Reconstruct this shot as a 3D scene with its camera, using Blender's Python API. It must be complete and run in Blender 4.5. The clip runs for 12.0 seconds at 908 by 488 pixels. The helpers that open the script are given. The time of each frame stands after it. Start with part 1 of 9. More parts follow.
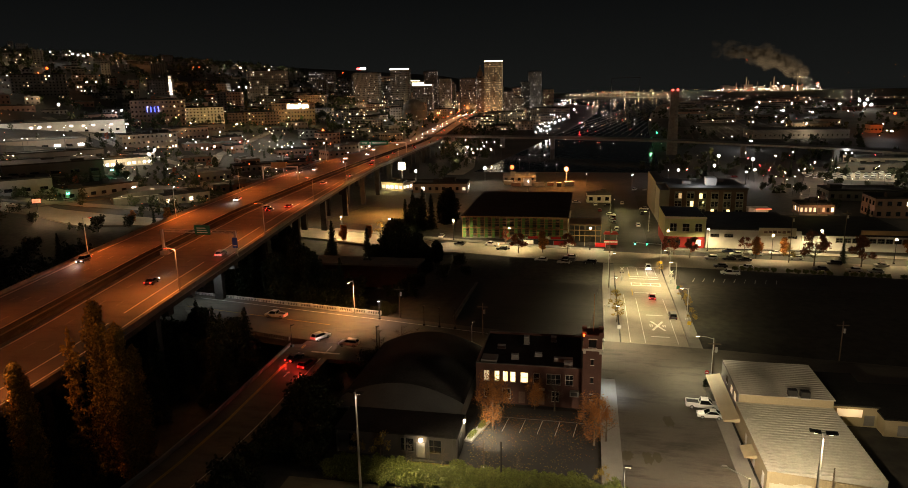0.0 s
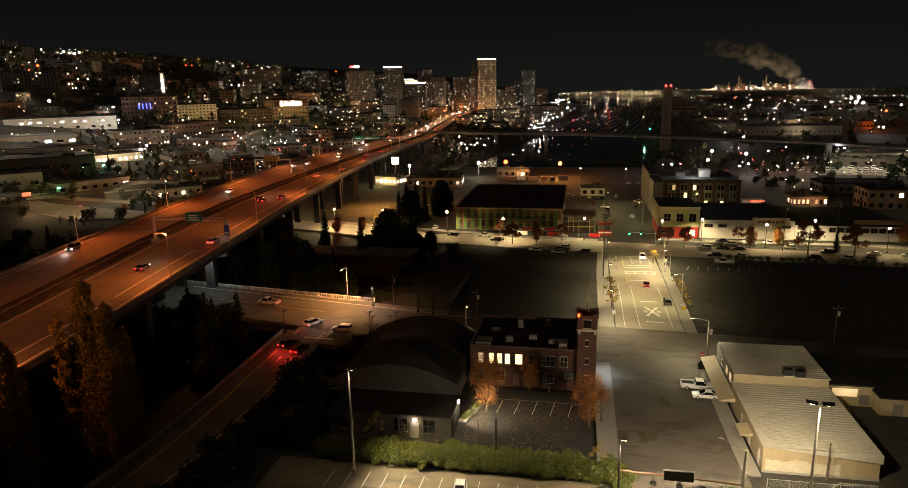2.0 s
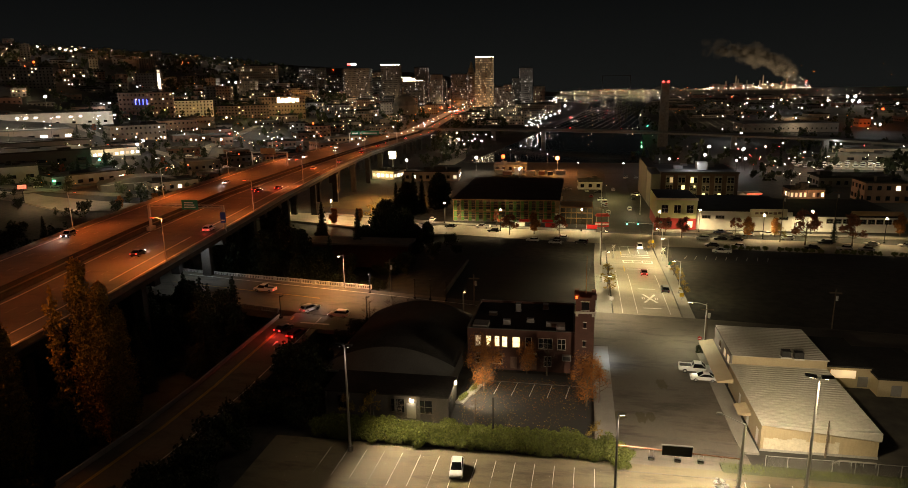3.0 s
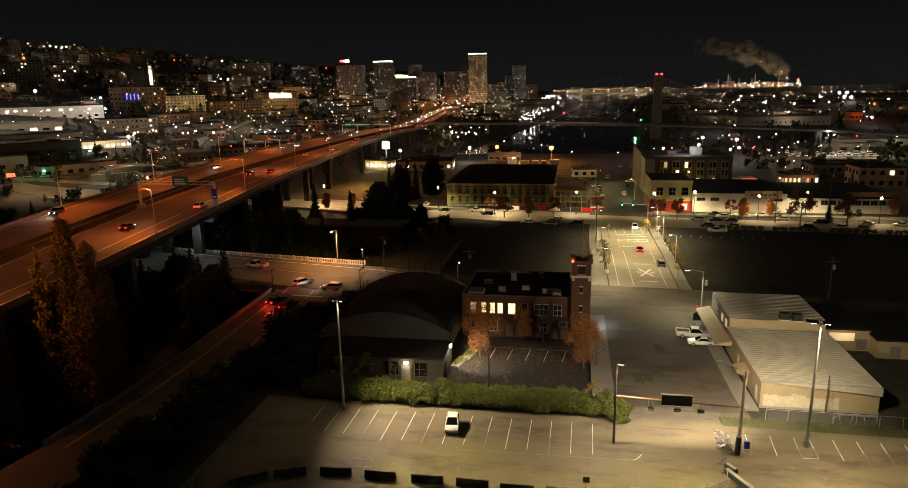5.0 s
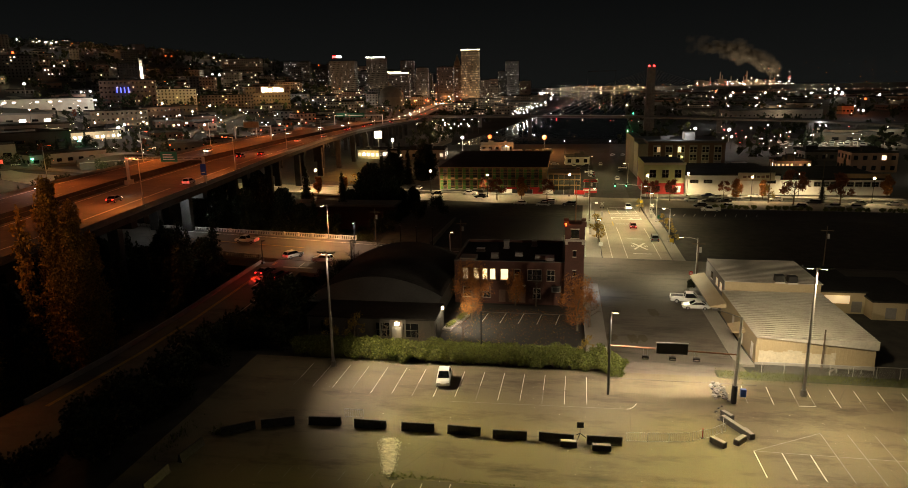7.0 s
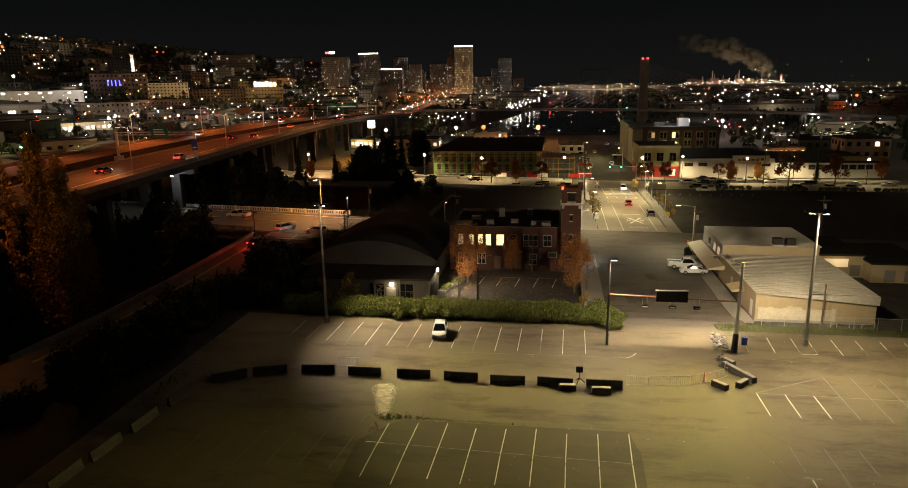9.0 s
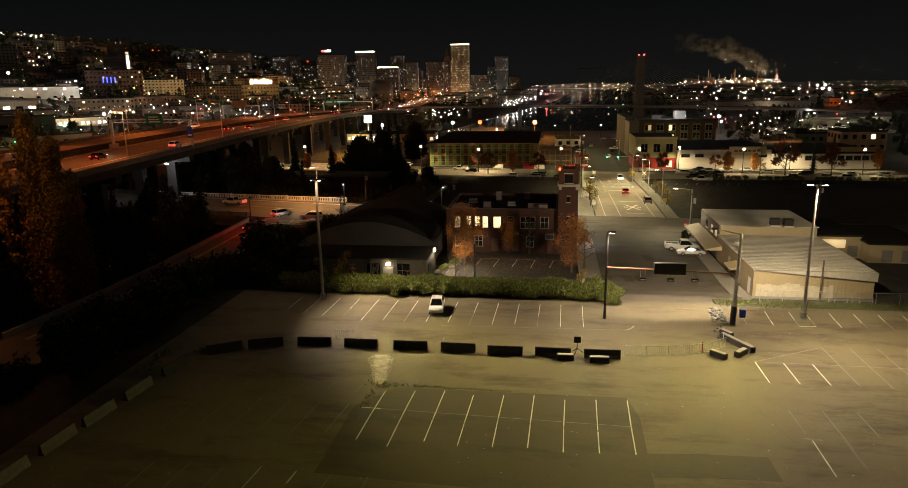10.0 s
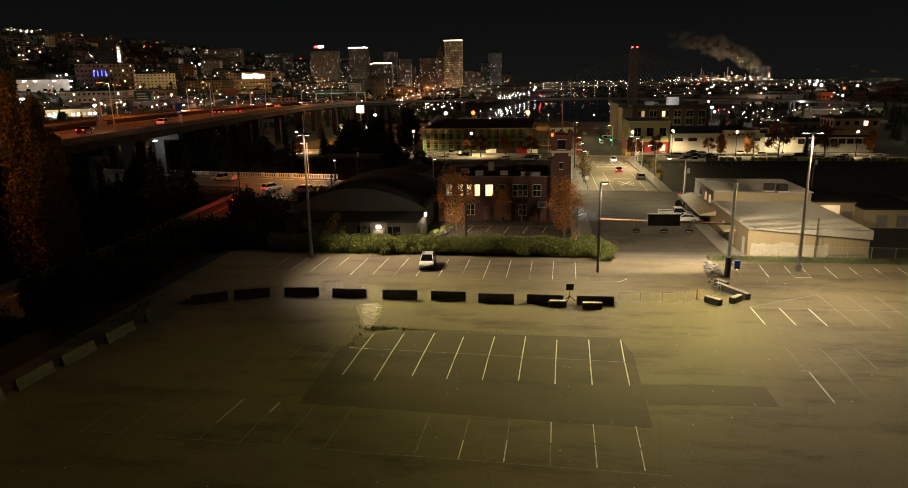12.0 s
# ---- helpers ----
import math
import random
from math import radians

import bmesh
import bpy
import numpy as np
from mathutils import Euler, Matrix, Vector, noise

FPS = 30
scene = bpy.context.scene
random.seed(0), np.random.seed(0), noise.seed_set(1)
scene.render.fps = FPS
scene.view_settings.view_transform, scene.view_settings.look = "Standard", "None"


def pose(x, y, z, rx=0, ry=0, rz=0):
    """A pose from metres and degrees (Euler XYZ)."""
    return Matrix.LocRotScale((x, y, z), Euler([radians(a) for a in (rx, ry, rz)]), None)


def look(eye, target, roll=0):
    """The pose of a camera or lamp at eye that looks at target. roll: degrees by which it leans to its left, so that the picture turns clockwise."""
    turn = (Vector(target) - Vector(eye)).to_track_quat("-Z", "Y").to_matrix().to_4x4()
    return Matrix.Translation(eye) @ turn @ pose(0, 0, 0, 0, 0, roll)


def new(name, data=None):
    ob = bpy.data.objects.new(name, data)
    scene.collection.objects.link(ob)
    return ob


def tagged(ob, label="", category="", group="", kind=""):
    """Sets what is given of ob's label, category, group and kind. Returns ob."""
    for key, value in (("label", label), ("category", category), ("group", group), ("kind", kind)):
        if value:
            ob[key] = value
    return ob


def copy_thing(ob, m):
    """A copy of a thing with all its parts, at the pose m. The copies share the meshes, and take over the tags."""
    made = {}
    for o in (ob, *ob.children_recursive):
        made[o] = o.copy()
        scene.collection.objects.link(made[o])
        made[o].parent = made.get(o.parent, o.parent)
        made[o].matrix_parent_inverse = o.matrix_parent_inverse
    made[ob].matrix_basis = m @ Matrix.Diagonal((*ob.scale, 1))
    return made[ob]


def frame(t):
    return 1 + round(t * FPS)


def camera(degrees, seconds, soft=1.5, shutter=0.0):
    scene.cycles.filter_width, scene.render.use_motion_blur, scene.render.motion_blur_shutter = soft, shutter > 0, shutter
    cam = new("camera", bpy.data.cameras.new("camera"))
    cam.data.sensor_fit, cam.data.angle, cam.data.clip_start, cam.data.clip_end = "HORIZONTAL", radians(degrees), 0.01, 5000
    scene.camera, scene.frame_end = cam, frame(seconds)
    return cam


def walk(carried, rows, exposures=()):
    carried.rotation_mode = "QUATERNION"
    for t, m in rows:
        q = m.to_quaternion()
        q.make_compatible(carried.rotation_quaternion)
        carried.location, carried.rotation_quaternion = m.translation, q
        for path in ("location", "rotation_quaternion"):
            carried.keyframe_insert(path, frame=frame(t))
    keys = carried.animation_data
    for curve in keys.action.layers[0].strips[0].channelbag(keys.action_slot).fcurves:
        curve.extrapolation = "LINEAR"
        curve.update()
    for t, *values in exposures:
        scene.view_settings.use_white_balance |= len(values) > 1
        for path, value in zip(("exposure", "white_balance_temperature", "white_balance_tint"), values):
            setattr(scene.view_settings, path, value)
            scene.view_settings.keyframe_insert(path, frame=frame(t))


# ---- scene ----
cam = camera(68.3, 12.0, soft=0.8)
PATH = [
    (0, (1.285, -0.281, 55.965), (0.9, 1.627, 55.505), -1.1),
    (0.5, (1.237, -0.265, 55.305), (0.856, 1.643, 54.845), -1.1),
    (1, (1.195, -0.309, 54.609), (0.819, 1.6, 54.148), -1.1),
    (1.5, (1.199, -0.261, 53.775), (0.827, 1.65, 53.314), -1.1),
    (2, (1.212, -0.182, 52.429), (0.845, 1.729, 51.968), -1.1),
    (2.5, (1.162, -0.299, 50.926), (0.798, 1.612, 50.465), -1.1),
    (3, (1.197, -0.284, 49.22), (0.838, 1.628, 48.757), -1.0),
    (5, (0.931, -0.155, 42.765), (0.59, 1.761, 42.301), -1.1),
    (5.5, (0.882, -0.222, 41.316), (0.545, 1.694, 40.852), -1.1),
    (6, (0.876, -0.217, 39.615), (0.545, 1.7, 39.15), -1.1),
    (6.5, (0.987, -0.138, 38.16), (0.66, 1.779, 37.695), -1.1),
    (7, (1.029, -0.016, 36.477), (0.708, 1.902, 36.01), -1.1),
    (9, (0.561, 0.026, 30.26), (0.26, 1.947, 29.791), -1.0),
    (9.5, (0.483, -0.114, 28.725), (0.186, 1.808, 28.256), -1.0),
    (10, (0.511, -0.24, 27.166), (0.22, 1.682, 26.696), -1.0),
    (10.5, (0.628, -0.383, 25.734), (0.341, 1.54, 25.263), -1.0),
    (11, (0.731, -0.316, 24.265), (0.448, 1.607, 23.794), -1.0),
    (11.5, (0.804, -0.189, 22.834), (0.526, 1.735, 22.362), -1.0),
    (12, (0.785, -0.118, 21.698), (0.512, 1.806, 21.224), -1.0),
]
walk(cam, [(t, look(eye, target, roll)) for t, eye, target, roll in PATH], ((0.0, 0.34), (4.0, 0.2), (8.0, 0.05), (12.0, 0.0)))

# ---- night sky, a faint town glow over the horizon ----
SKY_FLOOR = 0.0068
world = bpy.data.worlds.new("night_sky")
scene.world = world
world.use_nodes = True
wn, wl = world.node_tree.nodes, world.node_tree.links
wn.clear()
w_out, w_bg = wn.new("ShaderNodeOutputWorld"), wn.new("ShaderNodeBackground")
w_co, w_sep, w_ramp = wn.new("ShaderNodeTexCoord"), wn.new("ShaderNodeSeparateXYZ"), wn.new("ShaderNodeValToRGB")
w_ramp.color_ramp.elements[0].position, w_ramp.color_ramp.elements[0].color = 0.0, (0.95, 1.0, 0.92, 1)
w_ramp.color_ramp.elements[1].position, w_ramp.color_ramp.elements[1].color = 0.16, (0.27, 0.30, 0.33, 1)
# Brighter overhead, out of view: added fill for the darkest ground.
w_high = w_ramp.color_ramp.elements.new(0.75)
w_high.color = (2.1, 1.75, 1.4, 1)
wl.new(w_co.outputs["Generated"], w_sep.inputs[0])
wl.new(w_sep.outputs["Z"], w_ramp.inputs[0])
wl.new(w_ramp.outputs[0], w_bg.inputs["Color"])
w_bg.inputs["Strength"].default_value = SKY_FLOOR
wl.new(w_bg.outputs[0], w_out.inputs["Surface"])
scene.view_settings.exposure = 0.0

WARM, SODIUM, COOL, NEUTRAL = (1.0, 0.785, 0.27), (1.0, 0.19, 0.026), (0.90, 0.95, 1.0), (1.0, 0.84, 0.58)


def lamp_light(x, y, z, watts, color, radius=0.25, spot=0.0, aim=None):
    """A lamp's light under its head; spot: the cone in degrees, 0 for a bulb."""
    data = bpy.data.lights.new("lamp_light", "SPOT" if spot else "POINT")
    data.energy, data.color, data.shadow_soft_size = watts, color, radius
    if spot:
        data.spot_size, data.spot_blend = radians(spot), 1.0 if spot < 140 else 0.6
    ob = new("lamp_light", data)
    ob.matrix_world = look((x, y, z), aim or (x, y + 0.01, z - 10))
    return ob


# ---- materials ----
def material(name, color, rough=0.7, metal=0.0, vary=0.25, grain=6.0, patch=0.25, bump=0.15, second=None, spec=0.5, emit=None, strength=0.0, per_object=0.0):
    """A surface with patches and fine grain, in metres."""
    m = bpy.data.materials.new(name)
    m.use_nodes = True
    n, l = m.node_tree.nodes, m.node_tree.links
    b = n["Principled BSDF"]
    b.inputs["Roughness"].default_value, b.inputs["Metallic"].default_value = rough, metal
    b.inputs["Specular IOR Level"].default_value = spec
    co = n.new("ShaderNodeTexCoord")
    fine, big = n.new("ShaderNodeTexNoise"), n.new("ShaderNodeTexNoise")
    fine.inputs["Scale"].default_value, big.inputs["Scale"].default_value = grain, patch
    fine.inputs["Detail"].default_value, big.inputs["Detail"].default_value = 6.0, 5.0
    l.new(co.outputs["Object"], fine.inputs["Vector"])
    l.new(co.outputs["Object"], big.inputs["Vector"])
    add = n.new("ShaderNodeMath")
    add.operation = "ADD"
    l.new(fine.outputs["Fac"], add.inputs[0])
    l.new(big.outputs["Fac"], add.inputs[1])
    ramp = n.new("ShaderNodeMapRange")
    ramp.inputs["From Min"].default_value, ramp.inputs["From Max"].default_value = 0.65, 1.35
    l.new(add.outputs[0], ramp.inputs["Value"])
    mix = n.new("ShaderNodeMix")
    mix.data_type = "RGBA"
    lo = second or tuple(c * (1 - vary) for c in color)
    hi = tuple(min(1.0, c * (1 + vary)) for c in color)
    mix.inputs[6].default_value, mix.inputs[7].default_value = (*lo, 1), (*hi, 1)
    l.new(ramp.outputs[0], mix.inputs[0])
    out = mix.outputs[2]
    if per_object:
        info, hsv, scale = n.new("ShaderNodeObjectInfo"), n.new("ShaderNodeHueSaturation"), n.new("ShaderNodeMapRange")
        scale.inputs["To Min"].default_value, scale.inputs["To Max"].default_value = 1 - per_object, 1 + per_object
        l.new(info.outputs["Random"], scale.inputs["Value"])
        l.new(scale.outputs[0], hsv.inputs["Value"])
        l.new(out, hsv.inputs["Color"])
        out = hsv.outputs[0]
    l.new(out, b.inputs["Base Color"])
    if bump:
        bp = n.new("ShaderNodeBump")
        bp.inputs["Strength"].default_value, bp.inputs["Distance"].default_value = bump, 0.03
        l.new(fine.outputs["Fac"], bp.inputs["Height"])
        l.new(bp.outputs[0], b.inputs["Normal"])
    if emit:
        b.inputs["Emission Color"].default_value = (*emit, 1)
        b.inputs["Emission Strength"].default_value = strength
        m.cycles.emission_sampling = "NONE"
    return m


def leaf_material(name, color, dark):
    """Leaves that differ from tuft to tuft."""
    m = material(name, color, 0.75, grain=1.5, patch=0.2, bump=0, second=dark, spec=0.25)
    n, l = m.node_tree.nodes, m.node_tree.links
    b = n["Principled BSDF"]
    geo, hsv, scale = n.new("ShaderNodeNewGeometry"), n.new("ShaderNodeHueSaturation"), n.new("ShaderNodeMapRange")
    scale.inputs["To Min"].default_value, scale.inputs["To Max"].default_value = 0.55, 1.45
    l.new(geo.outputs["Random Per Island"], scale.inputs["Value"])
    l.new(scale.outputs[0], hsv.inputs["Value"])
    l.new(b.inputs["Base Color"].links[0].from_socket, hsv.inputs["Color"])
    l.new(hsv.outputs[0], b.inputs["Base Color"])
    return m


def asphalt(name, color, stain=0.5, crack=0.35):
    """Worn asphalt: aggregate, wide tonal drifts, dark oil stains and crack lines."""
    m = material(name, color, 0.82, vary=0.38, grain=9.0, patch=0.06, bump=0.5)
    n, l = m.node_tree.nodes, m.node_tree.links
    b = n["Principled BSDF"]
    base = b.inputs["Base Color"].links[0].from_socket
    co, st, sr = n.new("ShaderNodeTexCoord"), n.new("ShaderNodeTexNoise"), n.new("ShaderNodeMapRange")
    st.inputs["Scale"].default_value, st.inputs["Detail"].default_value, st.inputs["Roughness"].default_value = 0.16, 12.0, 0.74
    sr.inputs["From Min"].default_value, sr.inputs["From Max"].default_value = 0.50, 0.66
    sr.inputs["To Max"].default_value = stain
    vo, vr, wob, mixv = n.new("ShaderNodeTexVoronoi"), n.new("ShaderNodeMapRange"), n.new("ShaderNodeTexNoise"), n.new("ShaderNodeMix")
    vo.feature = "DISTANCE_TO_EDGE"
    vo.inputs["Scale"].default_value = 0.11
    wob.inputs["Scale"].default_value = 0.5
    mixv.data_type = "VECTOR"
    mixv.inputs[0].default_value = 0.012
    vr.inputs["From Min"].default_value, vr.inputs["From Max"].default_value = 0.0, 0.006
    vr.inputs["To Min"].default_value, vr.inputs["To Max"].default_value = crack, 0.0
    drag = n.new("ShaderNodeMapping")
    drag.inputs["Scale"].default_value = (0.55, 1.7, 1.0)
    l.new(co.outputs["Object"], drag.inputs["Vector"])
    l.new(drag.outputs[0], st.inputs["Vector"])
    l.new(co.outputs["Object"], wob.inputs["Vector"])
    l.new(co.outputs["Object"], mixv.inputs[4])
    l.new(wob.outputs["Color"], mixv.inputs[5])
    l.new(mixv.outputs[1], vo.inputs["Vector"])
    l.new(st.outputs["Fac"], sr.inputs["Value"])
    l.new(vo.outputs["Distance"], vr.inputs["Value"])
    mx = n.new("ShaderNodeMath")
    mx.operation = "MAXIMUM"
    l.new(sr.outputs[0], mx.inputs[0])
    l.new(vr.outputs[0], mx.inputs[1])
    dark = n.new("ShaderNodeMix")
    dark.data_type = "RGBA"
    dark.inputs[7].default_value = (*[c * 0.3 for c in color], 1)
    l.new(mx.outputs[0], dark.inputs[0])
    l.new(base, dark.inputs[6])
    l.new(dark.outputs[2], b.inputs["Base Color"])
    return m


def glow(name, color, strength):
    return material(name, (0.8, 0.8, 0.8), 0.4, bump=0, vary=0.02, emit=color, strength=strength)


M_LOT = asphalt("lot_asphalt", (0.136, 0.114, 0.064), 0.8, 0.24)
M_PATCH = asphalt("newer_asphalt", (0.078, 0.067, 0.036), 0.6, 0.06)
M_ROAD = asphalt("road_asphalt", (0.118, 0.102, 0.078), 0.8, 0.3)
# Paler street and darker yard colours carry part of the lamps' contrast.
M_STREET = asphalt("lamp_paled_street", (0.27, 0.24, 0.185), 0.35, 0.2)
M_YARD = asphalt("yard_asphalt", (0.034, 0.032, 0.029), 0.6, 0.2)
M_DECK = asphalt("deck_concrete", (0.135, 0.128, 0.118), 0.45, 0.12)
M_EARTH = material("dark_earth", (0.034, 0.031, 0.024), 0.95, vary=0.7, grain=0.5, patch=0.025, bump=0.5)
M_GRASS = material("rough_grass", (0.055, 0.060, 0.028), 0.95, vary=0.45, grain=2.5, patch=0.15, bump=0.6)
M_CONC = material("weathered_concrete", (0.30, 0.285, 0.255), 0.85, vary=0.22, grain=4, patch=0.4, bump=0.2)
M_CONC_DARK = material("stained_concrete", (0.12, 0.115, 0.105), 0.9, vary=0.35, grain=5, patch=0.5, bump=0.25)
M_BARRIER = material("dark_barrier_concrete", (0.085, 0.080, 0.072), 0.9, vary=0.4, grain=5, patch=0.8, bump=0.3, per_object=0.25)
# Black for the shade under and between the decks, and for the pothole.
M_SHADE_PIT = material("shade_and_pit_black", (0.050, 0.047, 0.042), 0.95, vary=0.4, grain=4, patch=0.3, bump=0.2, spec=0.2)
M_WALK = material("pavement_concrete", (0.24, 0.225, 0.195), 0.88, vary=0.18, grain=5, patch=0.3, bump=0.15)
M_LINE = material("worn_white_paint", (0.66, 0.64, 0.58), 0.7, vary=0.45, grain=7, patch=0.9, bump=0.1)
M_LINE_FAINT = material("nearly_gone_white_paint", (0.22, 0.21, 0.185), 0.8, vary=0.5, grain=5, patch=1.6, bump=0.1, second=(0.085, 0.08, 0.068))
M_LINE_YELLOW = material("worn_yellow_paint", (0.50, 0.34, 0.05), 0.7, vary=0.35, grain=7, patch=0.9, bump=0.1)
M_SPILL = material("pale_crushed_stone", (0.62, 0.58, 0.50), 0.95, vary=0.5, grain=3, patch=1.2, bump=0.5)
M_BRICK = material("dark_red_brick", (0.074, 0.032, 0.022), 0.9, vary=0.35, grain=9, patch=0.5, bump=0.3)
M_STONE = material("pale_trim_stone", (0.42, 0.38, 0.31), 0.8, vary=0.2, grain=6)
M_TAR = material("tar_roof", (0.030, 0.028, 0.026), 0.95, vary=0.4, grain=3, patch=0.2, bump=0.2, spec=0.12)
M_GRAVELROOF = material("mineral_felt_roof", (0.10, 0.098, 0.090), 0.92, vary=0.25, grain=5, patch=0.25, bump=0.2)
M_STUCCO = material("grey_stucco", (0.080, 0.073, 0.062), 0.9, vary=0.2, grain=5, patch=0.5, bump=0.2)
M_METALROOF = material("weathered_metal_roof", (0.50, 0.475, 0.41), 0.6, 0.1, vary=0.16, grain=3, patch=0.25, bump=0.05)
M_TAN = material("tan_metal_siding", (0.38, 0.31, 0.19), 0.6, 0.0, vary=0.12, grain=4, patch=0.35, bump=0.05)
M_LIMEWASH = material("worn_limewash", (0.50, 0.45, 0.34), 0.8, vary=0.2, grain=4, patch=0.7, bump=0.08)
M_CREAM = material("cream_painted_block", (0.52, 0.46, 0.33), 0.75, vary=0.12, grain=4, patch=0.5, bump=0.1)
M_STEEL = material("galvanised_steel", (0.42, 0.42, 0.40), 0.5, 0.35, vary=0.15, grain=8, patch=1, bump=0.05)
M_DARKSTEEL = material("dark_painted_steel", (0.035, 0.034, 0.032), 0.5, 0.3, vary=0.2, grain=8, patch=1, bump=0.05)
M_RUST = material("rusty_steel", (0.26, 0.13, 0.07), 0.8, 0.2, vary=0.3, grain=6, patch=1.2, bump=0.2)
M_WOODPOLE = material("weathered_pole_wood", (0.10, 0.075, 0.05), 0.9, vary=0.3, grain=9, patch=0.8, bump=0.3)
M_LUMBER = material("raw_framing_lumber", (0.40, 0.26, 0.13), 0.8, vary=0.2, grain=6, patch=0.7, bump=0.1)
M_SHEATH = material("green_sheathing_board", (0.12, 0.26, 0.07), 0.8, vary=0.15, grain=3, patch=0.5, bump=0.05)
M_BARK = material("grey_bark", (0.11, 0.085, 0.06), 0.95, vary=0.35, grain=9, patch=1.5, bump=0.5)
M_GREEN = leaf_material("hedge_leaves", (0.135, 0.150, 0.033), (0.060, 0.072, 0.018))
M_ORANGE = leaf_material("autumn_orange_leaves", (0.34, 0.14, 0.03), (0.18, 0.07, 0.016))
M_GOLD = leaf_material("autumn_gold_leaves", (0.32, 0.23, 0.05), (0.16, 0.105, 0.028))
M_MAROON = leaf_material("autumn_maroon_leaves", (0.20, 0.065, 0.028), (0.10, 0.032, 0.016))
M_FIR = leaf_material("fir_needles", (0.022, 0.030, 0.014), (0.010, 0.015, 0.008))
M_SHRUB = leaf_material("dark_shrub_leaves", (0.038, 0.045, 0.018), (0.018, 0.022, 0.010))
M_GLASS = material("dark_window_glass", (0.012, 0.013, 0.014), 0.08, 0.0, vary=0.1, bump=0, spec=0.7)
M_TYRE = material("tyre_rubber", (0.014, 0.014, 0.014), 0.85, vary=0.2)
M_RIM = material("alloy_rim", (0.45, 0.45, 0.46), 0.3, 0.9, vary=0.1, bump=0)
M_BLACK = material("black_panel", (0.010, 0.010, 0.010), 0.6, vary=0.2, bump=0.05)
M_SIGNGREEN = material("green_road_sign", (0.004, 0.13, 0.07), 0.5, vary=0.08, bump=0)
M_SIGNBLUE = material("blue_road_sign", (0.01, 0.06, 0.42), 0.5, vary=0.08, bump=0)
M_SIGNRED = material("red_sign_paint", (0.42, 0.012, 0.012), 0.5, vary=0.08, bump=0)
M_SIGNYELLOW = material("yellow_sign_paint", (0.62, 0.42, 0.02), 0.5, vary=0.08, bump=0)
M_WHITE = material("white_paint", (0.74, 0.72, 0.67), 0.6, vary=0.08, grain=4, patch=0.6, bump=0.05)
M_REDWALL = material("red_painted_wall", (0.34, 0.025, 0.02), 0.7, vary=0.15, grain=5, patch=0.7)
M_LIME = material("pale_green_stucco", (0.40, 0.42, 0.22), 0.85, vary=0.1, grain=5, patch=0.5)
M_GREYWALL = material("grey_panel_wall", (0.19, 0.18, 0.165), 0.8, vary=0.15, grain=4, patch=0.4)
M_BROWNWALL = material("brown_masonry", (0.14, 0.085, 0.06), 0.85, vary=0.25, grain=6, patch=0.4, per_object=0.4)
M_CITY = material("city_masonry", (0.155, 0.132, 0.106), 0.85, vary=0.25, grain=3, patch=0.15, per_object=0.5)
M_CITYMID = material("grey_city_masonry", (0.095, 0.083, 0.070), 0.85, vary=0.25, grain=3, patch=0.15, per_object=0.5)
M_CITYDARK = material("dark_city_masonry", (0.085, 0.078, 0.070), 0.85, vary=0.25, grain=3, patch=0.15, per_object=0.4)
M_BULB_WARM = glow("lit_lamp_warm", (1.0, 0.70, 0.38), 24)
M_LENS = glow("lit_flood_lens", (1.0, 0.88, 0.66), 7)
M_BULB_WHITE = glow("lit_lamp_white", (1.0, 0.94, 0.84), 16)
M_BULB_SODIUM = glow("lit_lamp_sodium", (1.0, 0.066, 0.004), 4.2)
M_BULB_RED = glow("lit_lamp_red", (1.0, 0.03, 0.03), 10)
M_BULB_GREEN = glow("lit_lamp_green", (0.05, 1.0, 0.55), 9)
M_TAIL = glow("lit_tail_light", (1.0, 0.015, 0.012), 5)
M_HEAD = glow("lit_headlight", (1.0, 0.95, 0.85), 30)
M_TAIL_OFF = material("red_lens", (0.25, 0.01, 0.01), 0.2, bump=0, vary=0.05)
M_HEAD_OFF = material("clear_lens", (0.6, 0.6, 0.6), 0.15, bump=0, vary=0.05)
M_WIN_LIT = glow("lit_window_warm", (1.0, 0.70, 0.30), 2.2)
M_WIN_DIM = glow("lit_window_dim", (1.0, 0.62, 0.28), 0.5)
M_WIN_COOL = glow("lit_window_cool", (0.85, 0.95, 1.0), 1.1)
M_BLUEGLOW = glow("blue_lit_panel", (0.06, 0.10, 1.0), 2.4)
M_REDGLOW = glow("red_lit_panel", (1.0, 0.05, 0.03), 1.3)
M_SIGNGLOW = glow("lit_sign_panel", (1.0, 0.85, 0.55), 6.0)
M_WATER = material("harbour_water", (0.004, 0.006, 0.008), 0.1, vary=0.2, grain=0.35, patch=0.03, bump=0.35, spec=0.35)
PAINTS = {k: material(k + "_car_paint", c, 0.3, 0.1, vary=0.05, bump=0) for k, c in
          (("white", (0.72, 0.72, 0.70)), ("silver", (0.36, 0.37, 0.38)), ("black", (0.015, 0.015, 0.017)), ("red", (0.15, 0.010, 0.012)), ("grey", (0.10, 0.105, 0.11)), ("blue", (0.02, 0.03, 0.09)))}


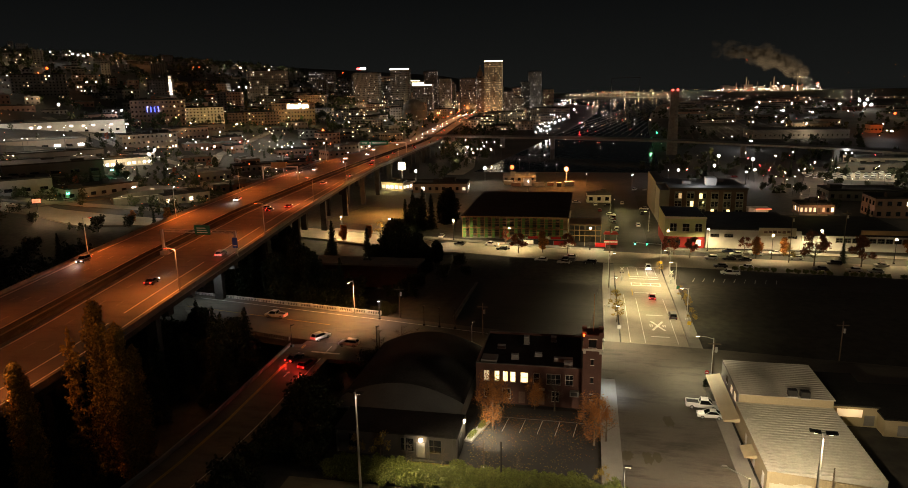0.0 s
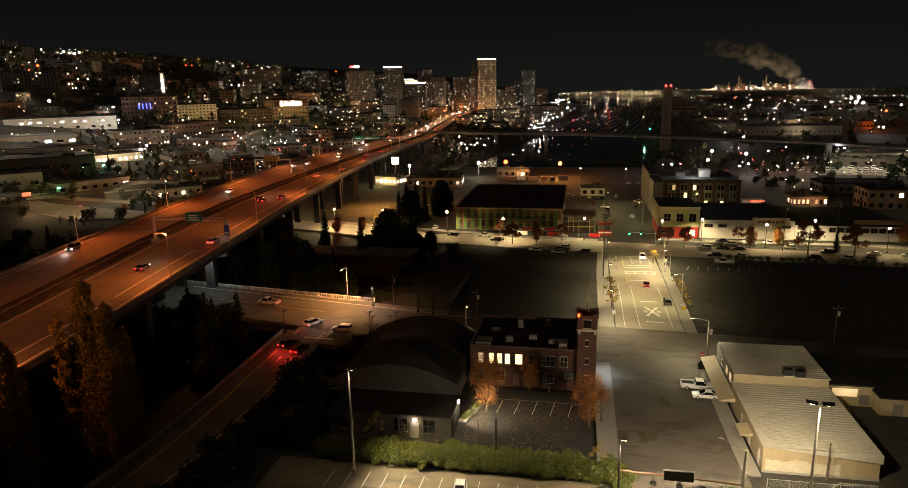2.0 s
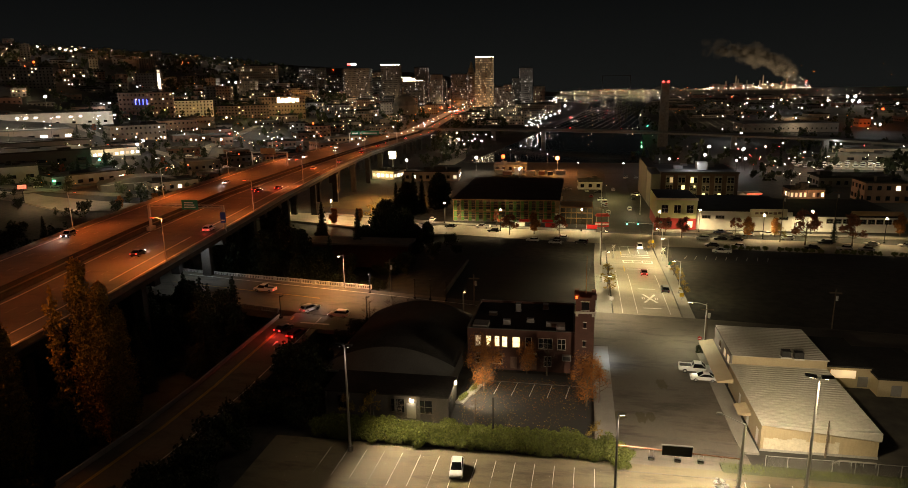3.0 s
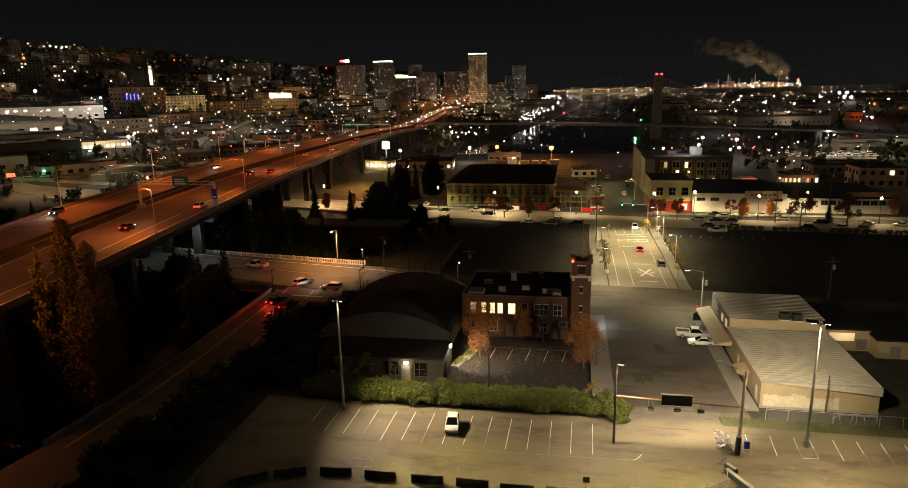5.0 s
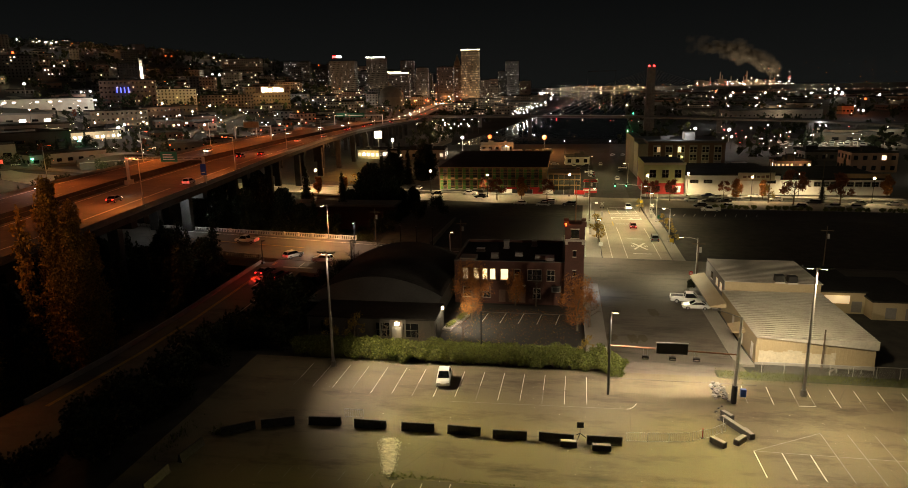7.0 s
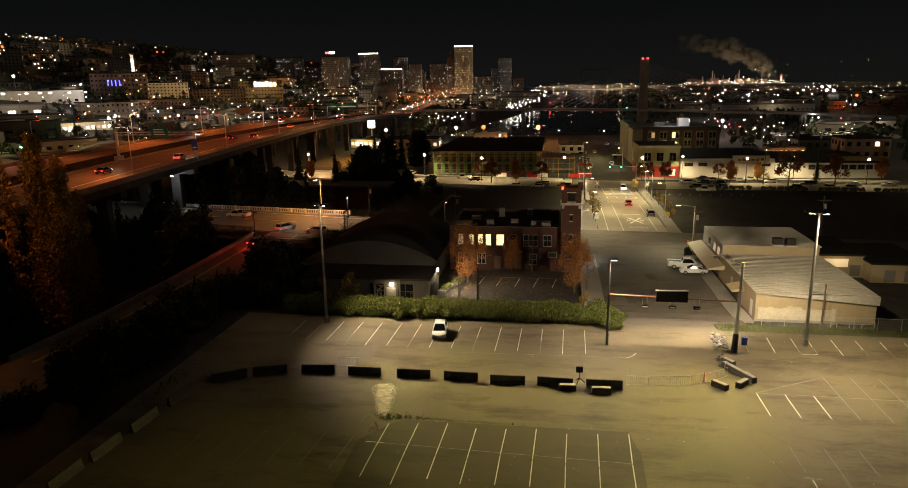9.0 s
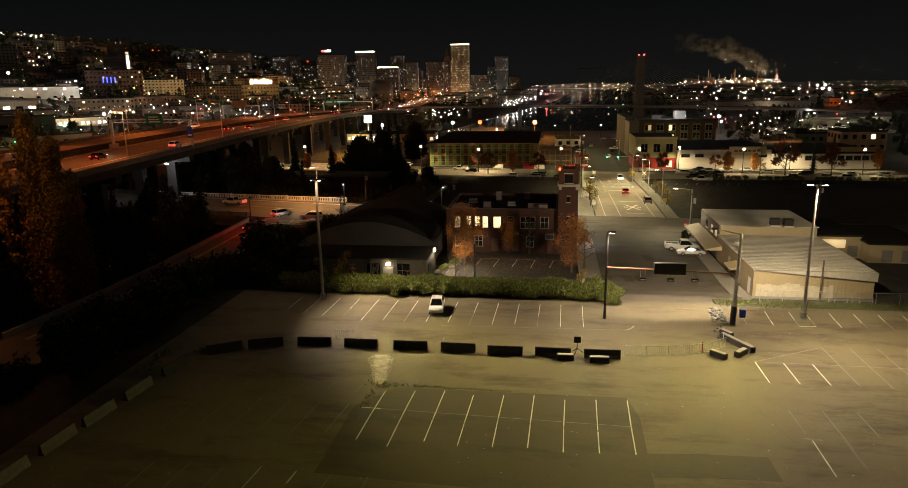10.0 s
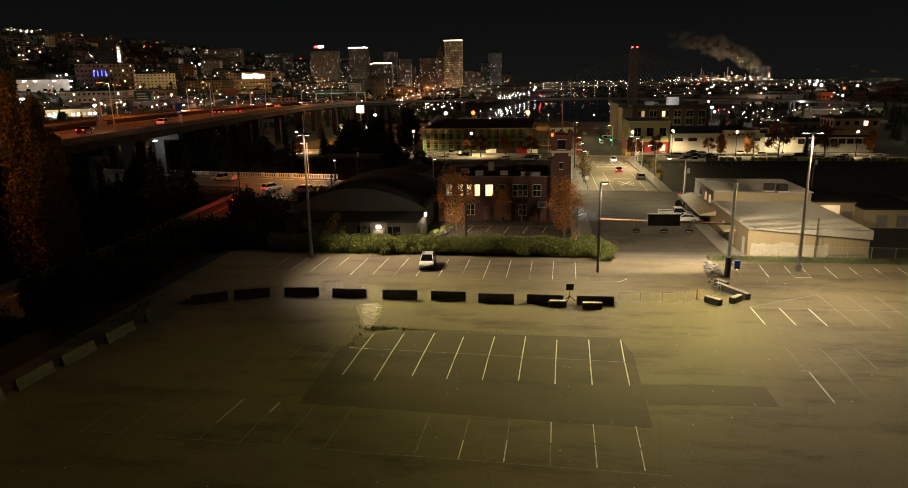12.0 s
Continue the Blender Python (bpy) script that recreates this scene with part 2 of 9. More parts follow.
# ---- mesh helpers ----
def box(bm, x0, y0, z0, x1, y1, z1):
    v = [bm.verts.new((x, y, z)) for z in (z0, z1) for x, y in ((x0, y0), (x1, y0), (x1, y1), (x0, y1))]
    for f in ((3, 2, 1, 0), (4, 5, 6, 7), (0, 1, 5, 4), (1, 2, 6, 5), (2, 3, 7, 6), (3, 0, 4, 7)):
        bm.faces.new([v[i] for i in f])
    return bm


def tube(bm, a, b, r0, r1, n=8, caps=True):
    """A tapered round bar from a to b."""
    a, b = Vector(a), Vector(b)
    q = (b - a).to_track_quat("Z", "Y")
    rings = []
    for p, r in ((a, r0), (b, r1)):
        rings.append([bm.verts.new(p + q @ Vector((r * math.cos(i * 2 * math.pi / n), r * math.sin(i * 2 * math.pi / n), 0))) for i in range(n)])
    for i in range(n):
        bm.faces.new((rings[0][i], rings[0][(i + 1) % n], rings[1][(i + 1) % n], rings[1][i]))
    if caps:
        bm.faces.new(rings[0][::-1])
        bm.faces.new(rings[1])
    return bm


def prism(bm, outline, axis, a, b):
    """An outline of (u, v) pulled along an axis from a to b. x: (y, z); y: (x, z); z: (x, y)."""
    def at(u, v, w):
        return {"x": (w, u, v), "y": (u, w, v), "z": (u, v, w)}[axis]
    lo, hi = [bm.verts.new(at(u, v, a)) for u, v in outline], [bm.verts.new(at(u, v, b)) for u, v in outline]
    k = len(outline)
    for i in range(k):
        bm.faces.new((lo[i], lo[(i + 1) % k], hi[(i + 1) % k], hi[i]))
    bm.faces.new(lo[::-1])
    bm.faces.new(hi)
    return bm


def part(name, bm, mat, parent=None, label="", smooth=False, kind=""):
    """Links a bmesh as one mesh object under its thing."""
    bmesh.ops.recalc_face_normals(bm, faces=bm.faces)
    me = bpy.data.meshes.new(name)
    bm.to_mesh(me)
    bm.free()
    me.materials.append(mat)
    if smooth:
        me.shade_smooth()
    ob = new(name, me)
    ob.parent = parent
    return tagged(ob, label, kind=kind)


def thing(name, x, y, z, turn=0.0, label="", category="", group="", kind=""):
    ob = new(name)
    ob.matrix_basis = pose(x, y, z, 0, 0, turn)
    ob.empty_display_size = 0.2
    return tagged(ob, label, category, group, kind)


def structure(name, bm, mat, label, category, smooth=False):
    return tagged(part(name, bm, mat, None, smooth=smooth), label, category, kind="structure")


B = bmesh.new


def ease(a, b, v):
    t = max(0.0, min(1.0, (v - a) / (b - a)))
    return t * t * (3 - 2 * t)


def terrain(x, y):
    """Height of the ground: the level lot, the street's fall to the water, the ravine, the hill."""
    z = -2.0 * ease(84, 92, y) - 0.9 * ease(100, 165, y) - 3.0 * ease(165, 262, y) - 2.6 * ease(262, 430, y) - 1.5 * ease(430, 560, y)
    z -= 6.5 * ease(44, 62, -x) * (1 - ease(225, 262, y))
    return z + 118 * ease(190, 1150, -x + 0.06 * min(y, 900) - 20) * ease(120, 420, y) + 48 * ease(700, 1500, -x) * ease(500, 1000, y)


def strip(bm, path, width, thick=0.3, lift=0.0, step=6.0):
    """A slab along a path of (x, y, z), of that width; z None: on the ground."""
    pts = []
    for (xa, ya, za), (xb, yb, zb) in zip(path, path[1:]):
        k = max(1, int(math.hypot(xb - xa, yb - ya) / step))
        for i in range(k):
            f = i / k
            pts.append((xa + (xb - xa) * f, ya + (yb - ya) * f, None if za is None else za + (zb - za) * f))
    pts.append(path[-1])
    rows = []
    for i, (x, y, z) in enumerate(pts):
        xa, ya, _ = pts[max(0, i - 1)]
        xb, yb, _ = pts[min(len(pts) - 1, i + 1)]
        d = math.hypot(xb - xa, yb - ya)
        nx, ny = (yb - ya) / d * width / 2, -(xb - xa) / d * width / 2
        top = (terrain(x, y) if z is None else z) + lift
        rows.append([bm.verts.new((x + s * nx, y + s * ny, top - dz)) for s, dz in ((-1, 0), (1, 0), (1, thick), (-1, thick))])
    for a, b in zip(rows, rows[1:]):
        for i in range(4):
            bm.faces.new((a[i], a[(i + 1) % 4], b[(i + 1) % 4], b[i]))
    bm.faces.new(rows[0])
    bm.faces.new(rows[-1][::-1])
    return bm


# ---- the ground, one sheet to the horizon ----
def ground_sheet():
    def spread(near, grow, far):
        out, at, step = [], 0.0, near
        while at < far:
            out.append(at)
            at, step = at + step, step * grow
        return out + [far]
    east = spread(6.0, 1.045, 4600.0)
    xs = sorted(set([-v for v in east] + east))
    ys = sorted(set([-v for v in spread(12.0, 1.35, 3000.0)] + spread(5.0, 1.028, 4900.0)))
    bm = B()
    grid = [[bm.verts.new((x, y, terrain(x, y) - 0.32)) for x in xs] for y in ys]
    for a, b in zip(grid, grid[1:]):
        for i in range(len(xs) - 1):
            bm.faces.new((a[i], a[i + 1], b[i + 1], b[i]))
    return structure("ground", bm, M_EARTH, "dark earth and rough ground between the roads", "ground", True)


ground_sheet()

# the lot, a slab of worn asphalt
structure("parking_lot", box(B(), -41, -60, -0.3, 130, 82, 0), M_LOT, "worn asphalt parking lot with faded stall lines", "parking lot")
structure("repair_strip", strip(B(), [(7.75, 44.6, 0.005), (12, 45.0, 0.005), (16.5, 45.1, 0.005)], 3.1, 0.004), M_PATCH, "darker repair strip in the old asphalt", "asphalt patch")
structure("newer_patch", prism(B(), [(-16.2, 40.75), (7.7, 39.8), (7.9, 51.6), (7.2, 55.2), (-13.4, 55.0), (-16.25, 51.0)], "z", 0.0, 0.006), M_PATCH, "darker newer asphalt laid over the old lot", "asphalt patch")

# roads, laid from the lowest up
structure("road_side_street", strip(B(), [(16.0, 80, None), (16.0, 100, None), (16.6, 132, None)], 17.5, 0.5, 0.02), M_ROAD, "grey asphalt side street, stained", "road")
structure("road_north", strip(B(), [(17.6, 148, None), (18.2, 200, None), (18.8, 246, None)], 15.0, 0.5, 0.035), M_STREET, "lamp-lit concrete street, partly paled in colour, with white markings", "road")
# Same street, coloured dark where the lamp light ends.
structure("road_harbour", strip(B(), [(18.8, 246, None), (21.0, 330, None), (24, 440, None)], 12.0, 0.5, 0.02), M_YARD, "harbour street, darkened in colour past the lamps", "road")
CROSS = [(-128, 160.0, -0.6), (-107, 154.5, -0.6), (-50, 145.4, -1.2), (-15, 141.0, -1.9), (5, 139.4, -2.4), (30, 138.0, -2.5), (66, 134, -2.5), (150, 126, -2.6)]
structure("road_cross", strip(B(), CROSS, 20.5, 0.9, 0.05), M_ROAD, "wide asphalt cross road that bridges the ravine", "road")
structure("road_corner", strip(B(), [(-62, 132.4, -1.12), (-50, 131.4, -1.28), (-37, 131.2, -1.5)], 8.4, 0.9, 0.02), M_ROAD, "asphalt corner where the ramp meets the bridge road", "road")
AVENUE = [(-420, 322, None), (-116, 270, None), (-60, 254, None), (-22, 246, None), (20, 240, None), (60, 235, None), (130, 228, None), (420, 200, None)]
structure("road_avenue", strip(B(), AVENUE, 17.0, 0.6, 0.03), M_STREET, "wide lamp-lit asphalt avenue, partly paled in colour", "road")
RAMP = [(-58.6, 134, -1.1), (-58.9, 114, -1.8), (-59.1, 100, -2.3), (-60.0, 86, -2.75), (-62.4, 70, -3.4), (-68, 45, -4.5), (-78, 10, -6.0)]
structure("road_ramp", strip(B(), RAMP, 11.2, 5.0, 0.03), M_ROAD, "curved asphalt ramp road falling away from the bridge", "road")
structure("parking_pad", box(B(), -17.6, 90.5, -2.8, 4.2, 112.6, -1.88), M_YARD, "dark asphalt pad with white stall lines and fallen leaves", "parking pad")


# ---- the highway: two decks on piers ----
H_Y = [20, 81, 99, 128, 160, 223, 310, 401, 520, 640, 760, 860, 1000, 1300, 1940, 2500]
H_R = [-73, -80, -81.8, -86.3, -90.7, -101, -113, -123.5, -133, -146, -163, -182, -198, -226, -245, -262]
H_M = [-93.5, -100.5, -103, -108.5, -114.5, -124.0, -130.5, -137.0, -147, -160, -178, -196, -212, -240, -259, -276]
H_L = [-115, -121.5, -124, -129.5, -136, -147, -159, -168, -176, -188, -202, -218, -232, -260, -279, -296]
H_Z = [11.6, 12, 12, 12, 12, 11.6, 11, 9.6, 6.5, 2, -3.5, -6.2, -6.4, -4.6, -3.0, -1.5]


def h_at(row, y):
    return float(np.interp(y, H_Y, row))


def deck_slab(left, right, girder=False, inset_l=0.0, inset_r=0.0):
    bm, prev = B(), None
    for y in list(range(20, 900, 10)) + list(range(900, 2500, 50)):
        z = h_at(H_Z, y)
        xa, xb = h_at(left, y) + inset_l, h_at(right, y) - inset_r
        pts = ((xa + 1.2, y, z - 0.31), (xb - 1.2, y, z - 0.31), (xb - 1.2, y, z - 2.1), (xa + 1.2, y, z - 2.1)) if girder else ((xa, y, z), (xb, y, z), (xb, y, z - 0.3), (xa, y, z - 0.3))
        ring = [bm.verts.new(p) for p in pts]
        if prev:
            for i in range(4):
                bm.faces.new((prev[i], prev[(i + 1) % 4], ring[(i + 1) % 4], ring[i]))
        prev = ring
    return bm


def parapet_run(row, off, y0, y1, high=0.85, wide=0.35):
    bm, prev = B(), None
    y = y0
    while y <= y1:
        x, z = h_at(row, y) + off, h_at(H_Z, y)
        ring = [bm.verts.new(p) for p in ((x - wide / 2 - 0.1, y, z), (x + wide / 2 + 0.1, y, z), (x + wide / 2 - 0.08, y, z + high), (x - wide / 2 + 0.08, y, z + high))]
        if prev:
            for i in range(4):
                bm.faces.new((prev[i], prev[(i + 1) % 4], ring[(i + 1) % 4], ring[i]))
        else:
            bm.faces.new(ring)
        prev = ring
        y += 10
    bm.faces.new(prev[::-1])
    return bm


H_GAP = [m - 3.2 for m in H_M]
highway = thing("highway", -90, 120, 0, 0, "elevated concrete highway lit orange by sodium lamps", "highway", kind="structure")
highway.matrix_basis = Matrix()
# Girders take the underdeck shade as colour.
part("girder", deck_slab(H_M, H_R, True), M_SHADE_PIT, highway, "concrete girder, underdeck shade in its colour")
part("girder", deck_slab(H_L, H_GAP, True), M_SHADE_PIT, highway, "concrete girder, underdeck shade in its colour")
part("deck", deck_slab(H_M, H_R), M_DECK, highway, "concrete deck with white lane lines")
part("deck", deck_slab(H_L, H_GAP), M_DECK, highway, "concrete deck with white lane lines")
# Parapets along the gap are darkened for the shade there.
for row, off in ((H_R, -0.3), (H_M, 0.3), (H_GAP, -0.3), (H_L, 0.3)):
    part("parapet", parapet_run(row, off, 20, 880), M_SHADE_PIT if row in (H_M, H_GAP) else M_CONC_DARK, highway, "low concrete parapet")
for y in range(48, 640, 38):
    for left, right in ((H_M, H_R), (H_L, H_GAP)):
        xa, xb, top = h_at(left, y), h_at(right, y), h_at(H_Z, y) - 2.12
        mid, low = (xa + xb) / 2, terrain((xa + xb) / 2, y) - 0.5
        if top - low < 2.5:
            continue
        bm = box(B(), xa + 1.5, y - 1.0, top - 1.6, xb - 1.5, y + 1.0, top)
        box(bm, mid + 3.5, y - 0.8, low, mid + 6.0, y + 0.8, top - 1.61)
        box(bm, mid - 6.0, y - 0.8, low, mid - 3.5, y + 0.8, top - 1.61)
        # Piers coloured black for the shade under the decks.
        part("pier", bm, M_SHADE_PIT, highway, "concrete pier with a wide cap")


def lane_line(row_a, row_b, f, y0, y1, dash, gap, wide=0.16):
    bm, y = B(), y0
    while y < y1:
        for k in range(max(1, int(dash / 10))):
            ya, yb = y + k * 10, min(y + min(dash, (k + 1) * 10), y1)
            if yb <= ya:
                continue
            c = [(h_at(row_a, v) * (1 - f) + h_at(row_b, v) * f, v, h_at(H_Z, v) + 0.008) for v in (ya, yb)]
            bm.faces.new([bm.verts.new(p) for p in ((c[0][0] - wide, *c[0][1:]), (c[0][0] + wide, *c[0][1:]), (c[1][0] + wide, *c[1][1:]), (c[1][0] - wide, *c[1][1:]))])
        y += dash + gap
    return bm


for a, b in ((H_M, H_R), (H_L, H_GAP)):
    for f, dash, gap in ((0.10, 400, 1), (0.88, 400, 1), (0.30, 3, 9), (0.495, 3, 9), (0.69, 40, 6) if a is H_M else (0.69, 3, 9)):
        part("lane_line", lane_line(a, b, f, 22, 420, dash, gap), M_LINE if dash > 30 else M_LINE_FAINT, highway, "white lane line", kind="stuff")


# ---- lamps ----
def street_lamp(x, y, z, high, arm, turn, bulb, group, label, heads=1, pole=M_STEEL, lit=None, watts=0, spread=165, lean=0.01):
    """A pole with a curved arm and a lit head that points along turn."""
    t = thing("street_lamp", x, y, z, turn, label, "street lamp", group)
    bm = tube(B(), (0, 0, 0), (0, 0, high), 0.13, 0.075, 8)
    box(bm, -0.28, -0.28, 0, 0.28, 0.28, 0.5)
    part("pole", bm, pole, t, smooth=False)
    for k in range(heads):
        s = 1 if k == 0 else -1
        a = B()
        pts = [(0, 0, high - 0.25), (s * arm * 0.5, 0, high + 0.05), (s * arm, 0, high + 0.1)]
        for p, q in zip(pts, pts[1:]):
            tube(a, p, q, 0.05, 0.045, 6)
        part("arm", a, pole, t)
        x0 = s * arm
        head = prism(B(), [(x0 - 0.45, high + 0.02), (x0 + 0.45, high + 0.02), (x0 + 0.38, high + 0.2), (x0 - 0.35, high + 0.24)], "y", -0.22, 0.22)
        hd = part("head", head, M_DARKSTEEL, t)
        part("lens", box(B(), x0 - 0.38, -0.18, high - 0.06, x0 + 0.38, 0.18, high + 0.018), bulb, hd, "lit lens")
        if watts:
            c, sn = math.cos(radians(turn)), math.sin(radians(turn))
            lamp_light(x + c * x0, y + sn * x0, z + high - 0.35, watts, lit, 0.22, spread, (x + c * (x0 + s * lean), y + sn * (x0 + s * lean), z + high - 10.35))
    return t


def flood_head(t, s, high, reach):
    head = part("head", prism(B(), [(s * 0.25, high + 0.02), (s * reach, high + 0.16), (s * reach, high + 0.34), (s * 0.25, high + 0.26)], "y", -0.32, 0.32), M_BLACK, t, "black flat flood head")
    part("lens", box(B(), min(s * 0.4, s * (reach - 0.5)), -0.14, high - 0.035, max(s * 0.4, s * (reach - 0.5)), 0.14, high + 0.02), M_LENS, head, "lit lens")


# two tall poles of the lot
for px, py, turn, reach in ((29.25, 77.8, -8, 1.5), (-28.9, 79.4, -10, 1.15)):
    t = thing("lot_lamp", px, py, 0, turn, "tall steel lot lamp with two lit flood heads", "lamp post", "tall lamps of the lot")
    part("pole", tube(B(), (0, 0, 0.7), (0, 0, 15.5), 0.2, 0.11, 10), M_STEEL, t)
    part("foot", tube(B(), (0, 0, -0.2), (0, 0, 0.75), 0.36, 0.33, 12), M_CONC, t, "round concrete foot")
    part("crossbar", box(B(), -0.5, -0.06, 15.45, 0.5, 0.06, 15.6), M_STEEL, t)
    flood_head(t, 1, 15.5, reach)
    flood_head(t, -1, 15.5, reach)
LOT_W = 14000
lamp_light(29.9, 77.4, 15.2, LOT_W, (1, 0.78, 0.50), 0.3, 150, (28, 70, 0))
lamp_light(28.0, 77.6, 15.2, LOT_W * 4.3, (1, 0.82, 0.20), 0.3, 60, (4, 55, 0))
lamp_light(29.9, 77.0, 15.2, LOT_W * 1.9, (1, 0.77, 0.40), 0.3, 110, (32, 50, 0))
lamp_light(28.4, 78.2, 15.2, LOT_W * 1.5, (1, 0.80, 0.48), 0.3, 92, (33, 102, 0))
lamp_light(-28.0, 79.0, 15.2, LOT_W * 1.35, (1, 0.78, 0.46), 0.3, 84, (-16, 84, 0))
lamp_light(-28.6, 79.0, 15.2, LOT_W * 0.07, (1, 0.78, 0.55), 0.3, 125, (-35, 73, -1))
lamp_light(-28.0, 78.6, 15.2, LOT_W * 2.0, (1, 0.78, 0.60), 0.3, 100, (-14, 74, 0))
lamp_light(-28.0, 79.0, 15.2, LOT_W * 2.3, (1, 0.81, 0.20), 0.3, 58, (-5, 60, 0))
lamp_light(7.4, 75.3, 10.15, LOT_W * 0.6, (1, 0.81, 0.60), 0.25, 145, (9, 72, 0))
lamp_light(18.6, 77.0, 10.2, LOT_W * 1.5, (1, 0.80, 0.56), 0.25, 140, (15, 92, 0))

# ---- the gate over the street's mouth ----
gate = thing("height_gate", 13.7, 75.25, 0, 0, "steel height gate with a black panel between two poles", "gate")
part("post", tube(B(), (-7.0, 0.25, 0), (-7.0, 0.25, 10.4), 0.17, 0.11, 10), M_DARKSTEEL, gate, "dark steel lamp pole")
part("post", tube(B(), (7.1, -0.3, 0), (7.25, -0.3, 10.5), 0.22, 0.15, 10), M_STEEL, gate, "scuffed steel pole")
part("pole_sleeve", tube(B(), (7.1, -0.3, 0), (7.13, -0.3, 2.2), 0.33, 0.31, 10), M_BLACK, gate, "black sleeve round the pole's foot")
part("bar", tube(B(), (-6.9, 0.2, 6.25), (7.1, -0.25, 5.95), 0.09, 0.09, 8), M_RUST, gate, "rusty clearance bar")
part("panel", box(B(), -1.75, -0.2, 5.65, 1.7, -0.06, 6.9), M_BLACK, gate, "black message panel, off")
part("panel_frame", box(B(), -1.82, -0.19, 6.9, 1.77, 0.06, 6.99), M_STEEL, gate)
for hx in (-2.95, 0.1, 2.75):
    b = part("hanging_box", box(B(), hx - 0.36, -0.2, 4.85, hx + 0.36, 0.2, 5.22), M_DARKSTEEL, gate, "hanging lane box with a pale front")
    part("pale_front", box(B(), hx - 0.3, -0.225, 4.92, hx + 0.3, -0.202, 5.06), M_WHITE, b)
    for s in (-0.25, 0.25):
        part("hanger", tube(B(), (hx + s, 0, 5.2), (hx + s, 0, 6.05), 0.02, 0.02, 5), M_STEEL, b)
part("lamp_arm", box(B(), -7.0, 0.1, 10.3, -6.1, 0.4, 10.5), M_DARKSTEEL, gate, "short flat lamp head")
part("lamp_lens", box(B(), -6.85, 0.15, 10.25, -6.2, 0.35, 10.299), M_BULB_WARM, gate, "lit lens")
part("lamp_mast", tube(B(), (7.24, -0.3, 10.4), (4.9, 1.7, 10.65), 0.06, 0.045, 6), M_STEEL, gate, "curved mast arm")
part("mast_head", box(B(), 4.5, 1.55, 10.5, 5.1, 1.95, 10.7), M_STEEL, gate, "lamp head at the arm's end")
part("utility_box", box(B(), 7.7, -0.75, 1.0, 8.3, -0.35, 1.9), M_SIGNBLUE, gate, "blue box beside the pole")

# ---- stall lines ----
lot_lines = thing("stall_lines", 0, 0, 0, 0, "faded white stall lines painted on asphalt", "road marking", kind="structure")


def painted(x0, y0, x1, y1, wide=0.11, z=0.011, mat=M_LINE, parent=lot_lines):
    d = Vector((x1 - x0, y1 - y0, 0)).normalized()
    nx, ny = -d.y * wide / 2, d.x * wide / 2
    bm = B()
    lo = [bm.verts.new((x, y, z)) for x, y in ((x0 + nx, y0 + ny), (x1 + nx, y1 + ny), (x1 - nx, y1 - ny), (x0 - nx, y0 - ny))]
    bm.faces.new(lo)
    return part("line", bm, mat, parent)


for i in range(9):
    x = -14.35 + i * 2.68
    painted(x - 0.14, 45.6 + 0.15 * (i % 3) - 0.9 * (i == 1), x - 0.06, 49.9 - 0.3 * (i % 4), 0.085)
    painted(x - 0.06, 50.1 - 0.3 * (i % 4), x + 0.1, 54.2 + 0.3 * (i % 3), 0.085)
painted(-15.5, 50.85, 7.0, 50.06, 0.065, z=0.014, mat=M_LINE_FAINT)
painted(-15.5, 50.85, -13.9, 50.79, 0.09, z=0.016)
for i in range(6):
    x = -6.75 + i * 2.68
    painted(x - 0.09, 34.85, x - 0.04, 37.4 - 0.3 * (i % 2), 0.075, mat=M_LINE if i % 3 else M_LINE_FAINT)
    painted(x - 0.03, 37.6 - 0.3 * (i % 2), x, 39.9, 0.07, mat=M_LINE if i > 2 else M_LINE_FAINT)
for i in range(7):
    x = -28.6 + i * 2.74
    painted(x - 0.35, 35.3 + 0.25 * (i % 2), x, 40.7, 0.07, mat=M_LINE_FAINT)
painted(-17.65, 39.3, -17.52, 40.76, 0.09)
painted(-20.6, 37.6, -20.3, 41.0, 0.06, z=0.013)
painted(-30, 35.6, 8, 34.5, 0.05, mat=M_LINE_FAINT)
for i in range(6):
    x = -30.4 + i * 2.72
    painted(x - 0.5, 46.0 + 0.3 * (i % 2), x, 51.6, 0.06, mat=M_LINE_FAINT)
    painted(x - 0.1, 53.9, x + 0.1, 55.6, 0.06, mat=M_LINE_FAINT)
for i in range(15):
    x = -32.05 + i * 2.585
    painted(x, 72.0 + (1.2 if i < 4 else 0.25 * (i % 3)), x + 0.06, 75.4 + 0.3 * (i % 2), 0.065, mat=M_LINE if i % 3 else M_LINE_FAINT)
    painted(x + 0.06, 75.6 + 0.3 * (i % 2), x + 0.15, 79.9, 0.075)
painted(-12, 71.3, 8.6, 71.9, 0.06, mat=M_LINE_FAINT)
for k in range(4):
    painted(8.6 + 0.3 * k, 71.9 + 0.09 * k * k, 8.9 + 0.3 * k, 71.9 + 0.09 * (k + 1) ** 2, 0.08)
for i in range(3):
    painted(20.36 + i * 2.62, 59.75, 20.36 + i * 2.64, 64.35, 0.105)
painted(20.35, 64.44, 60, 63.9, 0.09, mat=M_LINE_FAINT)
painted(20.35, 64.44, 28.04, 68.9, 0.1, mat=M_LINE_FAINT)
for i in range(8):
    x = 28.08 + i * 2.68
    painted(x, 59.8, x, 69.0, 0.1, mat=M_LINE_FAINT)
